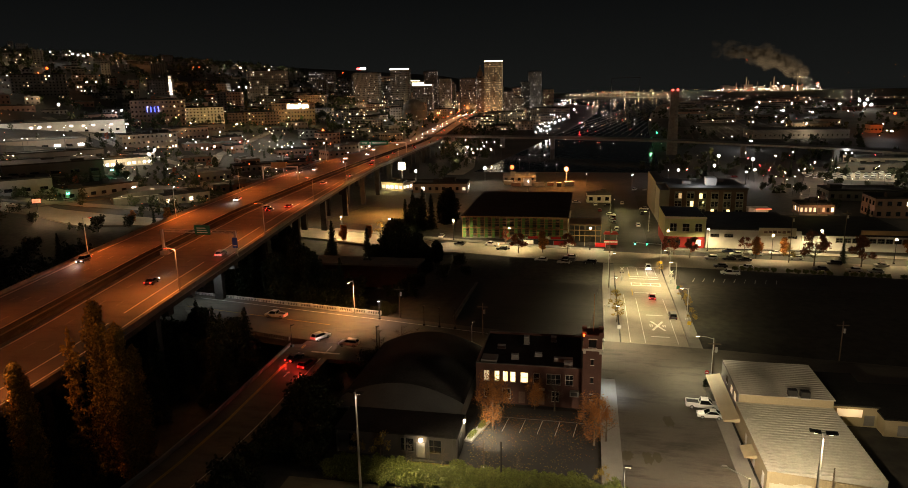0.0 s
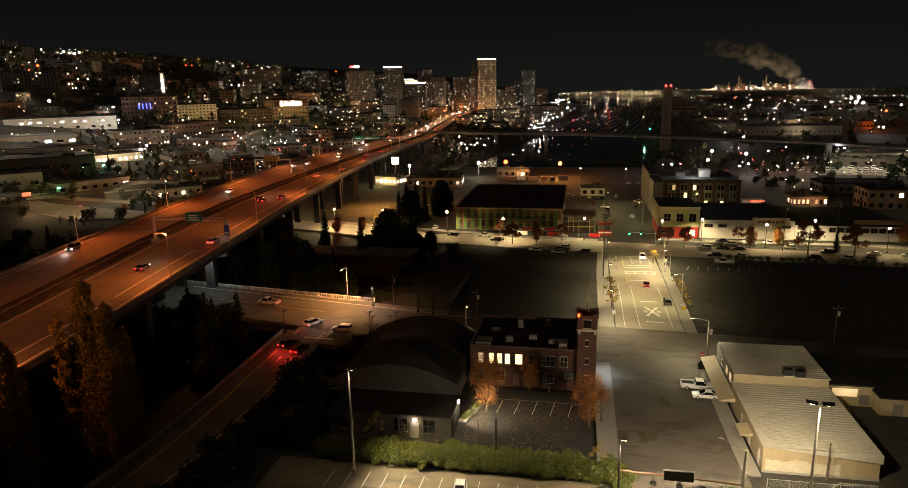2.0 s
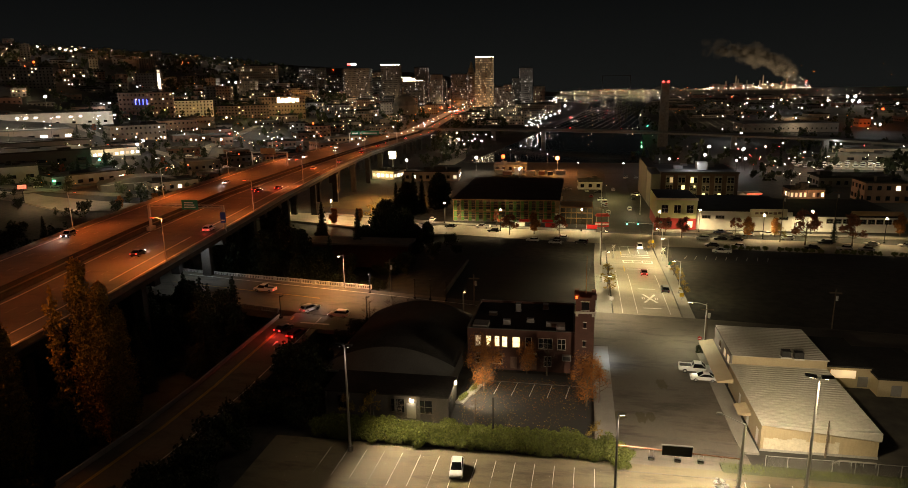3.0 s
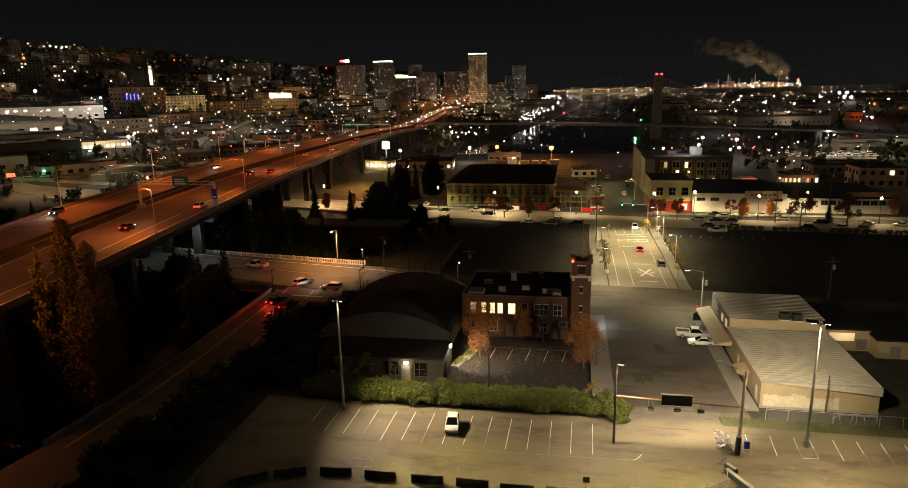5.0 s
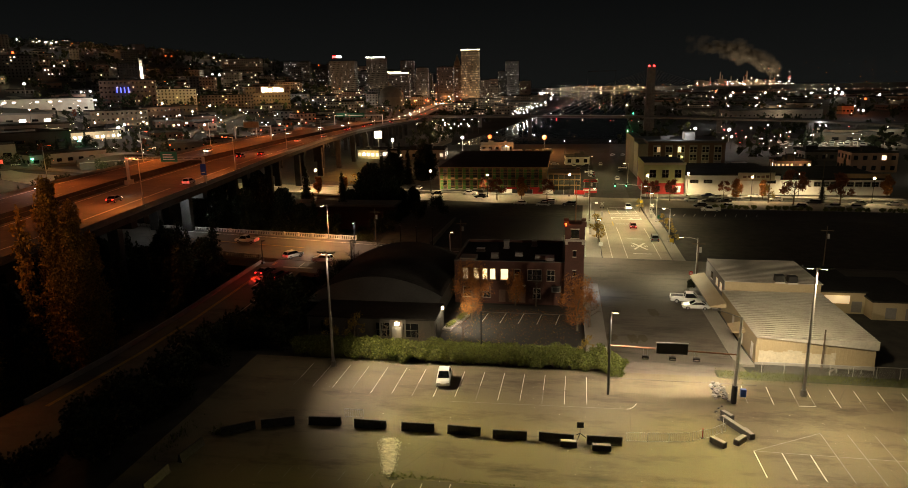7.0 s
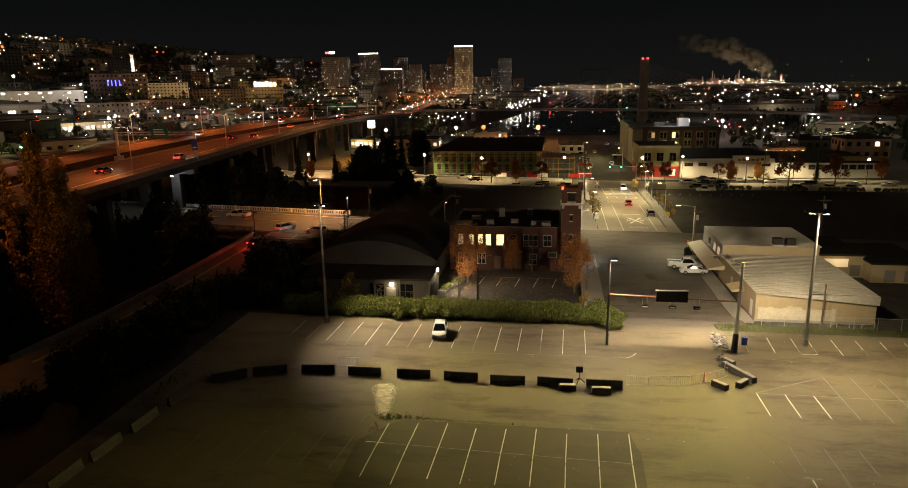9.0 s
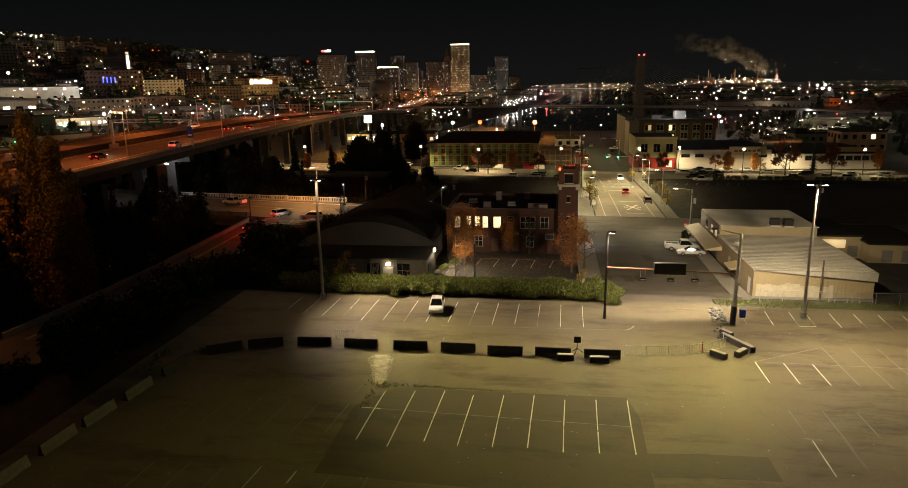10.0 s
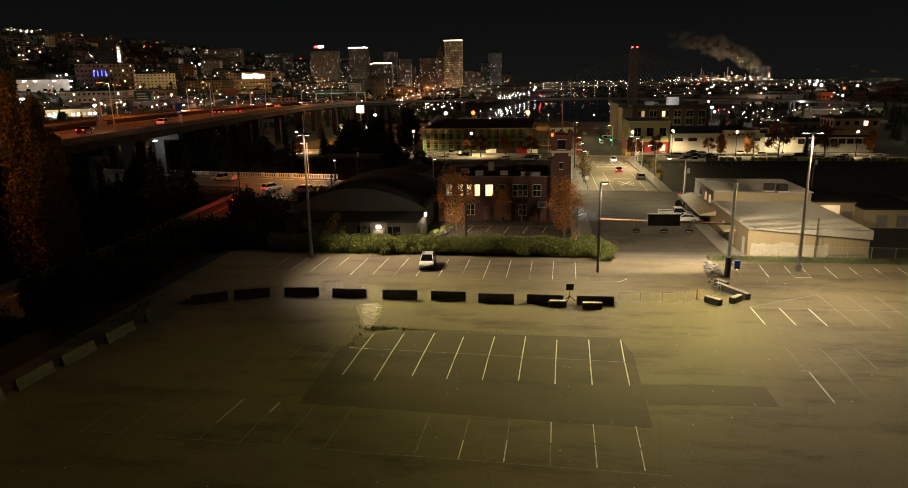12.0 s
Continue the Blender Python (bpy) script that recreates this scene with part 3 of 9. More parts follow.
for i, x in enumerate((22.6, 25.45, 28.15, 29.95, 32.6, 35.25, 37.9, 40.5, 43.2, 45.9, 48.6, 51.3)):
    painted(x + 0.2, 79.8, x - 0.05, 77.4 - 0.2 * (i % 3), 0.1)
    painted(x - 0.05, 77.1 - 0.2 * (i % 3), x - 0.2, 75.1, 0.09, mat=M_LINE if i % 3 == 1 else M_LINE_FAINT)
painted(27.95, 75.05, 29.75, 75.15, 0.09)
painted(20.49, 49.5, 20.37, 44.6, 0.085)
painted(19.9, 49.75, 21.3, 49.65, 0.2, mat=M_LINE_FAINT)
for i in range(3):
    painted(20.3 + i * 2.7, 54.5, 20.33 + i * 2.7, 50.5 - 2.2 * (i == 1), 0.08, mat=M_LINE_FAINT)
painted(22.85, 50.2, 22.89, 45.9, 0.06, mat=M_LINE_FAINT)


def spill(cx, cy, rx, ry, seed):
    """Crushed stone in a long uneven fan, thick along its spine and thinning out to single chips."""
    r = random.Random(seed)
    bm = B()
    for _ in range(9000):
        f = r.random()
        half = rx * (0.45 + 0.75 * f) * (1.1 - 0.35 * max(0.0, f - 0.8) * 5)
        x, y = cx - 1.5 * (f - 0.5) + r.gauss(0, 0.42) * half, cy - ry + 2 * ry * f + r.gauss(0, 0.18)
        s, k = r.uniform(0.02, 0.075), r.uniform(0, 1.5)
        p = [bm.verts.new((x + s * math.cos(k + i * 1.5708) * r.uniform(0.6, 1), y + s * math.sin(k + i * 1.5708) * r.uniform(0.6, 1), 0.012 + (0.012 if i % 2 else 0.0))) for i in range(4)]
        bm.faces.new(p)
    return tagged(part("gravel_spill", bm, M_SPILL), "pale crushed gravel spilled on the lot", "gravel", kind="stuff")


spill(-15.9, 58.9, 1.0, 3.2, 3)
structure("pothole", prism(B(), [(-14.6 + 0.55 * math.cos(i * 0.524) * (0.8 + 0.25 * (i % 3)), 55.0 + 0.3 * math.sin(i * 0.524) * (0.8 + 0.3 * (i % 2))) for i in range(12)], "z", 0.0, 0.009), M_SHADE_PIT, "dark broken pothole at the patch's corner", "pothole")


# ---- concrete barriers and clutter in the lot ----
def jersey(x, y, turn, mat=M_BARRIER, length=3.6, label="dark precast concrete road barrier standing on the lot"):
    outline = [(-0.3, 0), (0.3, 0), (0.3, 0.08), (0.17, 0.33), (0.09, 0.9), (-0.09, 0.9), (-0.17, 0.33), (-0.3, 0.08)]
    t = thing("road_barrier", x, y, 0, turn, label, "barrier", "barriers across the lot")
    bm = prism(B(), outline, "x", -length / 2, length / 2)
    bmesh.ops.bevel(bm, geom=[e for e in bm.edges if abs(e.verts[0].co.x - e.verts[1].co.x) < 0.01], offset=0.02, segments=1, affect="EDGES")
    part("body", bm, mat, t)
    for s in (-1, 1):
        part("lifting_slot", box(B(), s * 0.9 - 0.25, -0.305, 0.004, s * 0.9 + 0.25, 0.305, 0.075), M_BLACK, t, "dark slot through the foot")
    return t


first = jersey(-14.05, 64.2, 1.5)
for x, y, turn in ((-29.7, 63.3, 20), (-24.6, 64.2, 4), (-19.4, 64.2, 0), (-9.0, 64.15, -1), (-4.1, 63.85, 1), (0.75, 63.9, -2), (5.65, 63.9, 1), (-33.5, 61.5, 33), (-36.2, 56.6, 82), (-36.8, 51.4, 86), (-37.3, 46.6, 86), (-37.7, 42.2, 88), (-37.9, 37.4, 89)):
    copy_thing(first, pose(x, y, 0, 0, 0, turn))
for i, (x, y, turn, ln) in enumerate(((2.0, 63.0, 2, 1.7), (5.3, 62.7, 1, 1.9), (17.1, 65.2, -48, 1.7), (19.4, 65.9, 48, 1.7), (19.6, 68.9, -62, 4.0), (20.5, 67.4, -70, 1.6), (19.3, 71.2, -58, 1.5))):
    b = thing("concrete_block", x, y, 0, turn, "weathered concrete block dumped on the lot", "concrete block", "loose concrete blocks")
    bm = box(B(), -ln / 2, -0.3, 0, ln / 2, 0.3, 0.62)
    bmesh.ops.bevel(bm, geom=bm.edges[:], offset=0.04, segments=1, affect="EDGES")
    # Dark sides and paler top put the lamps' light and shade into colour.
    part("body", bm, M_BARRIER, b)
    part("lit_top", box(B(), -ln / 2 + 0.07, -0.22, 0.621, ln / 2 - 0.07, 0.22, 0.64), M_CONC, b, "paler top, lamp light in its colour")


def rubble(cx, cy, rx, ry, count, seed, size):
    r = random.Random(seed)
    for _ in range(count):
        s = r.uniform(0.5, 1) * size
        bm = B()
        bmesh.ops.create_icosphere(bm, subdivisions=1, radius=s)
        for v in bm.verts:
            v.co *= r.uniform(0.6, 1.15)
            v.co.z *= 0.6
        ob = tagged(part("rubble_stone", bm, M_WALK if r.random() < 0.3 else M_CONC_DARK), "broken pale concrete lump", "rubble", "rubble by the gate")
        ob.matrix_basis = pose(cx + r.uniform(-rx, rx), cy + r.uniform(-ry, ry), s * 0.3 + r.random() ** 2 * size, r.uniform(-25, 25), r.uniform(-25, 25), r.uniform(0, 360))


rubble(19.6, 77.4, 0.8, 2.1, 46, 5, 0.42)
rubble(18.9, 72.0, 0.9, 1.5, 12, 6, 0.25)


def fence_panel(x, y, turn, wide=2.1):
    t = thing("crowd_fence", x, y, 0, turn, "low steel crowd-control fence panel", "fence", "fence panels across the gap")
    for a, b in (((-wide / 2, 0.12), (wide / 2, 0.12)), ((-wide / 2, 1.08), (wide / 2, 1.08))):
        part("rail", tube(B(), (a[0], 0, a[1]), (b[0], 0, b[1]), 0.022, 0.022, 6), M_STEEL, t)
    for i in range(11):
        px = -wide / 2 + i * wide / 10
        part("bar", tube(B(), (px, 0, 0.0 if i in (0, 10) else 0.12), (px, 0, 1.08), 0.022 if i in (0, 10) else 0.011, 0.022 if i in (0, 10) else 0.011, 5), M_STEEL, t)
    return t


f0 = fence_panel(9.0, 64.7, 3)
for x, y, turn in ((11.15, 64.9, 5), (13.3, 65.2, 8), (15.6, 66.0, 25), (17.6, 67.3, 40), (18.3, 68.6, 75), (-21.8, 66.0, 2)):
    copy_thing(f0, pose(x, y, 0, 0, 0, turn))
sg = thing("lot_sign", 3.2, 64.9, 0, 4, "small square sign on a black tripod", "sign")
part("board", box(B(), -0.36, -0.03, 1.1, 0.36, 0.03, 1.75), M_DARKSTEEL, sg, "dark sign board seen from behind")
part("stem", tube(B(), (0, 0, 0.3), (0, 0, 1.1), 0.03, 0.03, 6), M_BLACK, sg)
for a in range(3):
    part("leg", tube(B(), (0, 0, 0.5), (0.6 * math.cos(a * 2.09), 0.6 * math.sin(a * 2.09), 0), 0.04, 0.04, 5), M_BLACK, sg)
dl = thing("delineator_post", 15.8, 66.4, 0, 0, "orange traffic delineator post", "traffic post")
part("base", tube(B(), (0, 0, 0), (0, 0, 0.08), 0.2, 0.18, 10), M_BLACK, dl)
part("post", tube(B(), (0, 0, 0.08), (0, 0, 1.1), 0.05, 0.04, 8), M_SIGNRED, dl)


# ---- cars ----
def car_mesh(kind):
    """The lower body's and the cabin's side outlines, along x, nose at +x."""
    if kind == "pickup":
        low = [(-2.9, 0.45), (-2.95, 0.75), (-2.9, 1.12), (2.0, 1.14), (2.75, 1.0), (2.92, 0.7), (2.85, 0.42)]
        cab = [(-0.55, 1.1), (-0.35, 1.82), (1.0, 1.85), (1.75, 1.12)]
        return low, cab, 1.0, (-1.85, 1.85), 0.4, 2.9
    if kind == "suv":
        low = [(-2.25, 0.42), (-2.32, 0.75), (-2.28, 1.08), (1.2, 1.08), (2.15, 0.95), (2.32, 0.65), (2.25, 0.36)]
        cab = [(-2.2, 1.05), (-1.9, 1.62), (0.3, 1.68), (1.15, 1.06)]
        return low, cab, 0.92, (-1.4, 1.4), 0.36, 2.3
    if kind == "hatch":
        low = [(-1.9, 0.36), (-1.98, 0.7), (-1.92, 0.96), (0.95, 0.97), (1.7, 0.84), (1.97, 0.6), (1.9, 0.3)]
        cab = [(-1.88, 0.94), (-1.5, 1.47), (0.0, 1.5), (1.0, 0.95)]
        return low, cab, 0.85, (-1.2, 1.25), 0.31, 1.97
    low = [(-2.2, 0.4), (-2.3, 0.7), (-2.2, 0.98), (1.05, 0.95), (2.0, 0.82), (2.28, 0.6), (2.2, 0.3)]
    cab = [(-1.75, 0.95), (-0.95, 1.42), (0.15, 1.45), (1.05, 0.93)]
    return low, cab, 0.89, (-1.38, 1.4), 0.33, 2.28


def car(kind, paint, x, y, z, turn, label, lights="off", group="", pitch=0.0):
    low, cab, half, axles, wheel, tip = car_mesh(kind)
    t = thing("pickup_truck" if kind == "pickup" else "car", x, y, z, turn, label, "pickup truck" if kind == "pickup" else "car", group)
    if pitch:
        t.matrix_basis = pose(x, y, z, 0, 0, turn) @ pose(0, 0, 0, 0, pitch, 0)
    bm = prism(B(), low, "y", -half, half)
    bmesh.ops.bevel(bm, geom=bm.edges[:], offset=0.07, segments=2, affect="EDGES")
    part("body", bm, PAINTS[paint], t, smooth=False)
    low_w, top_w = half - 0.06, half - 0.24
    (ax_, az_), (bx_, bz_), (cx_, cz_), (dx_, dz_) = cab
    for name, quad in (("rear_window", ((ax_, -low_w, az_), (ax_, low_w, az_), (bx_, top_w, bz_), (bx_, -top_w, bz_))), ("windscreen", ((dx_, low_w, dz_), (dx_, -low_w, dz_), (cx_, -top_w, cz_), (cx_, top_w, cz_))),
                       ("side_window", ((ax_, low_w, az_), (dx_, low_w, dz_), (cx_, top_w, cz_), (bx_, top_w, bz_))), ("side_window", ((dx_, -low_w, dz_), (ax_, -low_w, az_), (bx_, -top_w, bz_), (cx_, -top_w, cz_)))):
        bm = B()
        f = bm.faces.new([bm.verts.new(p) for p in quad])
        bmesh.ops.solidify(bm, geom=[f], thickness=0.02)
        part(name, bm, M_GLASS, t, "dark glass")
    (ua, va), (ub, vb) = cab[1], cab[2]
    bm = box(B(), ua + 0.02, -(half - 0.22), va - 0.02, ub - 0.02, half - 0.22, vb + 0.035)
    bmesh.ops.bevel(bm, geom=bm.edges[:], offset=0.025, segments=1, affect="EDGES")
    part("roof", bm, PAINTS[paint], t)
    for i in (0, 2):
        (u0, v0), (u1, v1) = (cab[0], cab[1]) if i == 0 else (cab[3], cab[2])
        for s in (-1, 1):
            part("pillar", tube(B(), (u0, s * (half - 0.06), v0), (u1, s * (half - 0.23), v1), 0.05, 0.05, 5), PAINTS[paint], t)
    for ax in axles:
        for s in (-1, 1):
            w = part("wheel", tube(B(), (ax, s * (half - 0.2), wheel), (ax, s * (half + 0.02), wheel), wheel, wheel, 14), M_TYRE, t)
            part("rim", tube(B(), (ax, s * (half + 0.021), wheel), (ax, s * (half + 0.03), wheel), wheel * 0.62, wheel * 0.55, 10), M_RIM, w)
    for s in (-1, 1):
        part("headlight", box(B(), tip - 0.22, s * (half - 0.28) - 0.2, 0.62, tip + 0.03, s * (half - 0.28) + 0.2, 0.78), M_HEAD if lights in ("on", "front") else M_HEAD_OFF, t)
        part("tail_light", box(B(), -tip - 0.03, s * (half - 0.2) - 0.16, 0.72, -tip + 0.14, s * (half - 0.2) + 0.16, 0.95), M_TAIL if lights in ("on", "rear") else M_TAIL_OFF, t)
    if kind == "pickup":
        part("bed_floor", box(B(), -2.78, -half + 0.12, 1.125, -0.65, half - 0.12, 1.15), M_BLACK, t, "dark open bed")
        for s in (-1, 1):
            part("bed_rail", box(B(), -2.85, s * (half - 0.06) - 0.06, 1.11, -0.5, s * (half - 0.06) + 0.06, 1.3), PAINTS[paint], t)
        part("tailgate", box(B(), -2.9, -half + 0.1, 1.1, -2.8, half - 0.1, 1.3), PAINTS[paint], t)
    if lights in ("on", "rear") and y < 300:
        c, sn = math.cos(radians(turn)), math.sin(radians(turn))
        lamp_light(x - c * (tip + 1.5), y - sn * (tip + 1.5), z + 0.6, 45, (1, 0.04, 0.03), 0.2)
    if lights in ("on", "front"):
        c, sn = math.cos(radians(turn)), math.sin(radians(turn))
        lamp_light(x + c * (tip + 0.3), y + sn * (tip + 0.3), z + 0.75, 1300, (1, 0.95, 0.85), 0.1, 70, (x + c * 14, y + sn * 14, z))
    return t


car("hatch", "white", -13.35, 76.4, 0.01, -84, "white hatchback parked alone in a stall of the lot")
car("pickup", "white", 23.0, 118.3, terrain(20, 118) + 0.03, -4, "white crew-cab pickup parked at the kerb")
car("sedan", "white", 23.8, 114.6, terrain(20, 114) + 0.03, 178, "white sedan parked beside the pickup")
car("suv", "grey", 23.7, 169.5, terrain(20, 169) + 0.05, 88, "grey car parked at the kerb under the lamps")


# ---- plants ----
def leaf_cloud(bm, centre, radii, count, size, rng, shell=0.45):
    for _ in range(count):
        u, a = rng.uniform(-1, 1), rng.uniform(0, 6.283)
        d = rng.uniform(shell, 1.0)
        s = math.sqrt(1 - u * u)
        p = Vector((centre[0] + radii[0] * d * s * math.cos(a), centre[1] + radii[1] * d * s * math.sin(a), centre[2] + radii[2] * d * u))
        e = Euler((rng.uniform(0, 6.28), rng.uniform(0, 6.28), rng.uniform(0, 6.28))).to_matrix()
        k = size * rng.uniform(0.6, 1.3)
        vs = [bm.verts.new(p + e @ Vector(q) * k) for q in ((-0.5, -0.3, 0), (0.15, -0.45, 0.08), (0.55, 0.05, 0), (0.05, 0.45, -0.08))]
        bm.faces.new(vs)


def add_limbs(bm, rng, base, top, count, reach, r, low=0.25, rise=0.6):
    ends = []
    for i in range(count):
        f = low + (1 - low) * (i + rng.random()) / count
        p = Vector(base).lerp(Vector(top), f)
        a, L = rng.uniform(0, 6.283), reach * (1.15 - f * 0.75) * rng.uniform(0.7, 1.1)
        q = p + Vector((math.cos(a) * L, math.sin(a) * L, L * rise * rng.uniform(0.7, 1.3)))
        tube(bm, p, q, r * (1.1 - f) + 0.015, 0.015, 5, False)
        ends.append(q)
    return ends


def broad_tree(x, y, z, high, wide, leaf, seed, label, group, dens=1.0, columnar=False, leafsize=0.3, bare=False):
    rng = random.Random(seed)
    t = thing("tree", x, y, z, rng.uniform(0, 360), label, "tree", group)
    bm = tube(B(), (0, 0, -0.3), (0.02 * high * rng.uniform(-1, 1), 0.02 * high * rng.uniform(-1, 1), high * 0.92), 0.026 * high ** 0.85 + 0.05, 0.02, 8)
    ends = add_limbs(bm, rng, (0, 0, 0), (0, 0, high * 0.92), 22 if columnar else 16, wide * (0.75 if columnar else 0.85), 0.012 * high, 0.15 if columnar else 0.25, 1.5 if columnar else 0.55)
    if bare:
        for e in list(ends):
            for _ in range(4):
                q = e + Vector((rng.uniform(-1, 1), rng.uniform(-1, 1), rng.uniform(0.1, 1.1))) * wide * 0.35
                tube(bm, e.lerp(Vector((0, 0, e.z)), rng.uniform(0, 0.5)), q, 0.025, 0.008, 4, False)
    part("trunk", bm, M_BARK, t, "bare branching trunk" if bare else "grey trunk and limbs")
    if dens > 0:
        cr = B()
        for e in ends:
            r = wide * rng.uniform(0.22, 0.4)
            leaf_cloud(cr, e, (r, r, r * (1.5 if columnar else 0.9)), int(95 * dens), leafsize, rng, shell=0.1)
        if columnar:
            for i in range(9):
                f = 0.25 + 0.72 * i / 8
                r = wide * 0.55 * math.sin(math.pi * min(0.97, f * 0.9 + 0.12)) + 0.15
                leaf_cloud(cr, (rng.uniform(-0.2, 0.2), rng.uniform(-0.2, 0.2), high * f), (r, r, high * 0.09), int(150 * dens), leafsize, rng, shell=0.4)
        part("crown", cr, leaf, t, "loose crown of leaves")
    return t


def poplar_tree(x, y, z, high, wide, leaf, seed, label, group, clumps=85, leaves=150, size=0.34):
    """A dense column of leaf clumps round one tall trunk."""
    rng = random.Random(seed)
    t = thing("tree", x, y, z, rng.uniform(0, 360), label, "tree", group)
    bm = tube(B(), (0, 0, -0.3), (0.3, 0.2, high * 0.95), 0.42, 0.03, 8)
    add_limbs(bm, rng, (0, 0, 0), (0.3, 0.2, high * 0.95), 26, wide * 0.6, 0.2, 0.1, 1.6)
    part("trunk", bm, M_BARK, t, "grey trunk and rising limbs")
    cr = B()
    for i in range(clumps):
        f = 0.10 + 0.88 * (i + rng.random()) / clumps
        r = wide / 2 * math.sin(math.pi * (0.16 + 0.80 * f)) ** 0.7
        a, d = i * 2.4 + rng.uniform(-0.5, 0.5), r * rng.uniform(0.2, 0.8)
        k = 0.5 + r * rng.uniform(0.24, 0.46)
        leaf_cloud(cr, (math.cos(a) * d, math.sin(a) * d, high * f), (k, k, k * 1.5), leaves, size, rng, shell=0.35)
    part("crown", cr, leaf, t, "dense column of leaves")
    return t


def fir_tree(x, y, z, high, wide, seed, label, group="dark firs"):
    rng = random.Random(seed)
    t = thing("tree", x, y, z, rng.uniform(0, 360), label, "tree", group)
    part("trunk", tube(B(), (0, 0, -0.3), (0, 0, high), 0.018 * high + 0.05, 0.02, 7), M_BARK, t)
    cr = B()
    tiers = int(high * 1.5)
    for i in range(tiers):
        f = 0.08 + 0.92 * i / tiers
        r = wide * (1 - f) ** 0.62 + 0.12
        leaf_cloud(cr, (0, 0, high * f), (r * 0.72, r * 0.72, high / tiers), int(10 + r * 11), 0.3 + 0.05 * wide, rng, shell=0.2)
        for k in range(max(5, int(15 * (1 - f) + 4))):
            a = rng.uniform(0, 6.283)
            L = r * rng.uniform(0.55, 1.12)
            z0 = high * f + rng.uniform(-0.3, 0.3)
            d, n = Vector((math.cos(a), math.sin(a), 0)), Vector((-math.sin(a), math.cos(a), 0))
            for j in range(5):
                g0, g1 = j / 5, (j + 1) / 5
                w = L * 0.2 * (1 - g0 * 0.75) * rng.uniform(0.7, 1.2)
                p0 = d * L * g0 + Vector((0, 0, z0 - L * 0.38 * g0))
                p1 = d * L * g1 + Vector((0, 0, z0 - L * 0.38 * g1 - 0.08))
                s = 1 if j % 2 else -1
                cr.faces.new([cr.verts.new(p) for p in (p0, p1, p1 + n * w * s + Vector((0, 0, -w * 0.4)), p0 + n * w * s * 0.9 + Vector((0, 0, -w * 0.2)))])
                cr.faces.new([cr.verts.new(p) for p in (p0, p1, p1 - n * w * s * 0.7 + Vector((0, 0, -w * 0.3)))])
    part("crown", cr, M_FIR, t, "drooping fir boughs")
    return t


def shrub(x, y, z, wide, high, leaf, seed, label, group, name="shrub", dens=1.0, size=0.3):
    rng = random.Random(seed)
    t = thing(name, x, y, z, rng.uniform(0, 360), label, "shrub", group)
    st = B()
    for i in range(7):
        a = rng.uniform(0, 6.283)
        tube(st, (0, 0, -0.2), (math.cos(a) * wide * 0.6, math.sin(a) * wide * 0.6, high * rng.uniform(0.4, 0.8)), 0.05, 0.015, 4, False)
    part("stem", st, M_BARK, t)
    cr = B()
    for i in range(11):
        a, d = rng.uniform(0, 6.283), rng.random() ** 0.5 * wide * 0.75
        r = wide * rng.uniform(0.25, 0.42)
        leaf_cloud(cr, (math.cos(a) * d, math.sin(a) * d, high * rng.uniform(0.3, 0.75)), (r, r, high * 0.3), int(85 * dens), size, rng, shell=0.3)
    part("leaves", cr, leaf, t)
    return t


def spread_copies(first, spots):
    for x, y, z, turn, k in spots:
        copy_thing(first, pose(x, y, z, 0, 0, turn) @ Matrix.Scale(k, 4))


# ---- buildings ----
def window(parent, x0, z0, x1, z1, y, pane, frame=M_STONE, bars=1, facing=-1):
    """A framed window in a wall that faces -y (facing -1) at that y, with a sill and glazing bars."""
    w = part("window", box(B(), x0, y + facing * 0.02 - 0.02, z0, x1, y + facing * 0.02 + 0.02, z1), pane, parent, "lit pane" if pane in (M_WIN_LIT, M_WIN_DIM, M_WIN_COOL) else "dark pane")
    f = B()
    o = y + facing * 0.05
    for a in ((x0 - 0.08, z0 - 0.06, x0, z1 + 0.06), (x1, z0 - 0.06, x1 + 0.08, z1 + 0.06), (x0, z1, x1, z1 + 0.08)):
        box(f, a[0], o - 0.04, a[1], a[2], o + 0.04, a[3])
    for i in range(bars):
        xm = x0 + (x1 - x0) * (i + 1) / (bars + 1)
        box(f, xm - 0.03, o - 0.03, z0, xm + 0.03, o + 0.03, z1)
    box(f, x0, o - 0.03, (z0 + z1) / 2 - 0.025, x1, o + 0.03, (z0 + z1) / 2 + 0.025)
    part("window_frame", f, frame, w)
    part("sill", box(B(), x0 - 0.12, o - 0.1, z0 - 0.14, x1 + 0.12, o + 0.06, z0 - 0.061), frame, w)
    return w


# the hall with a barrel roof
hall = thing("barrel_roof_hall", 0, 0, 0, 0, "low grey hall with a dark barrel roof and a front wing", "building")
hall.matrix_basis = Matrix()
HX0, HX1, HY0, HY1 = -41.0, -19.3, 101.6, 131.0
part("wall", box(B(), HX0, HY0, -4.2, HX1, HY1, 1.5), M_STUCCO, hall, "grey stucco walls")
arc = []
for i in range(33):
    f = i / 32
    arc.append((HX0 - 0.4 + (HX1 - HX0 + 0.8) * f, 1.5 + 3.3 * math.sin(math.pi * f) ** 0.85))
part("roof", prism(B(), arc, "y", HY0 + 4.0, HY1 + 0.4), M_TAR, hall, "black tarred barrel roof", smooth=True)
bm = B()
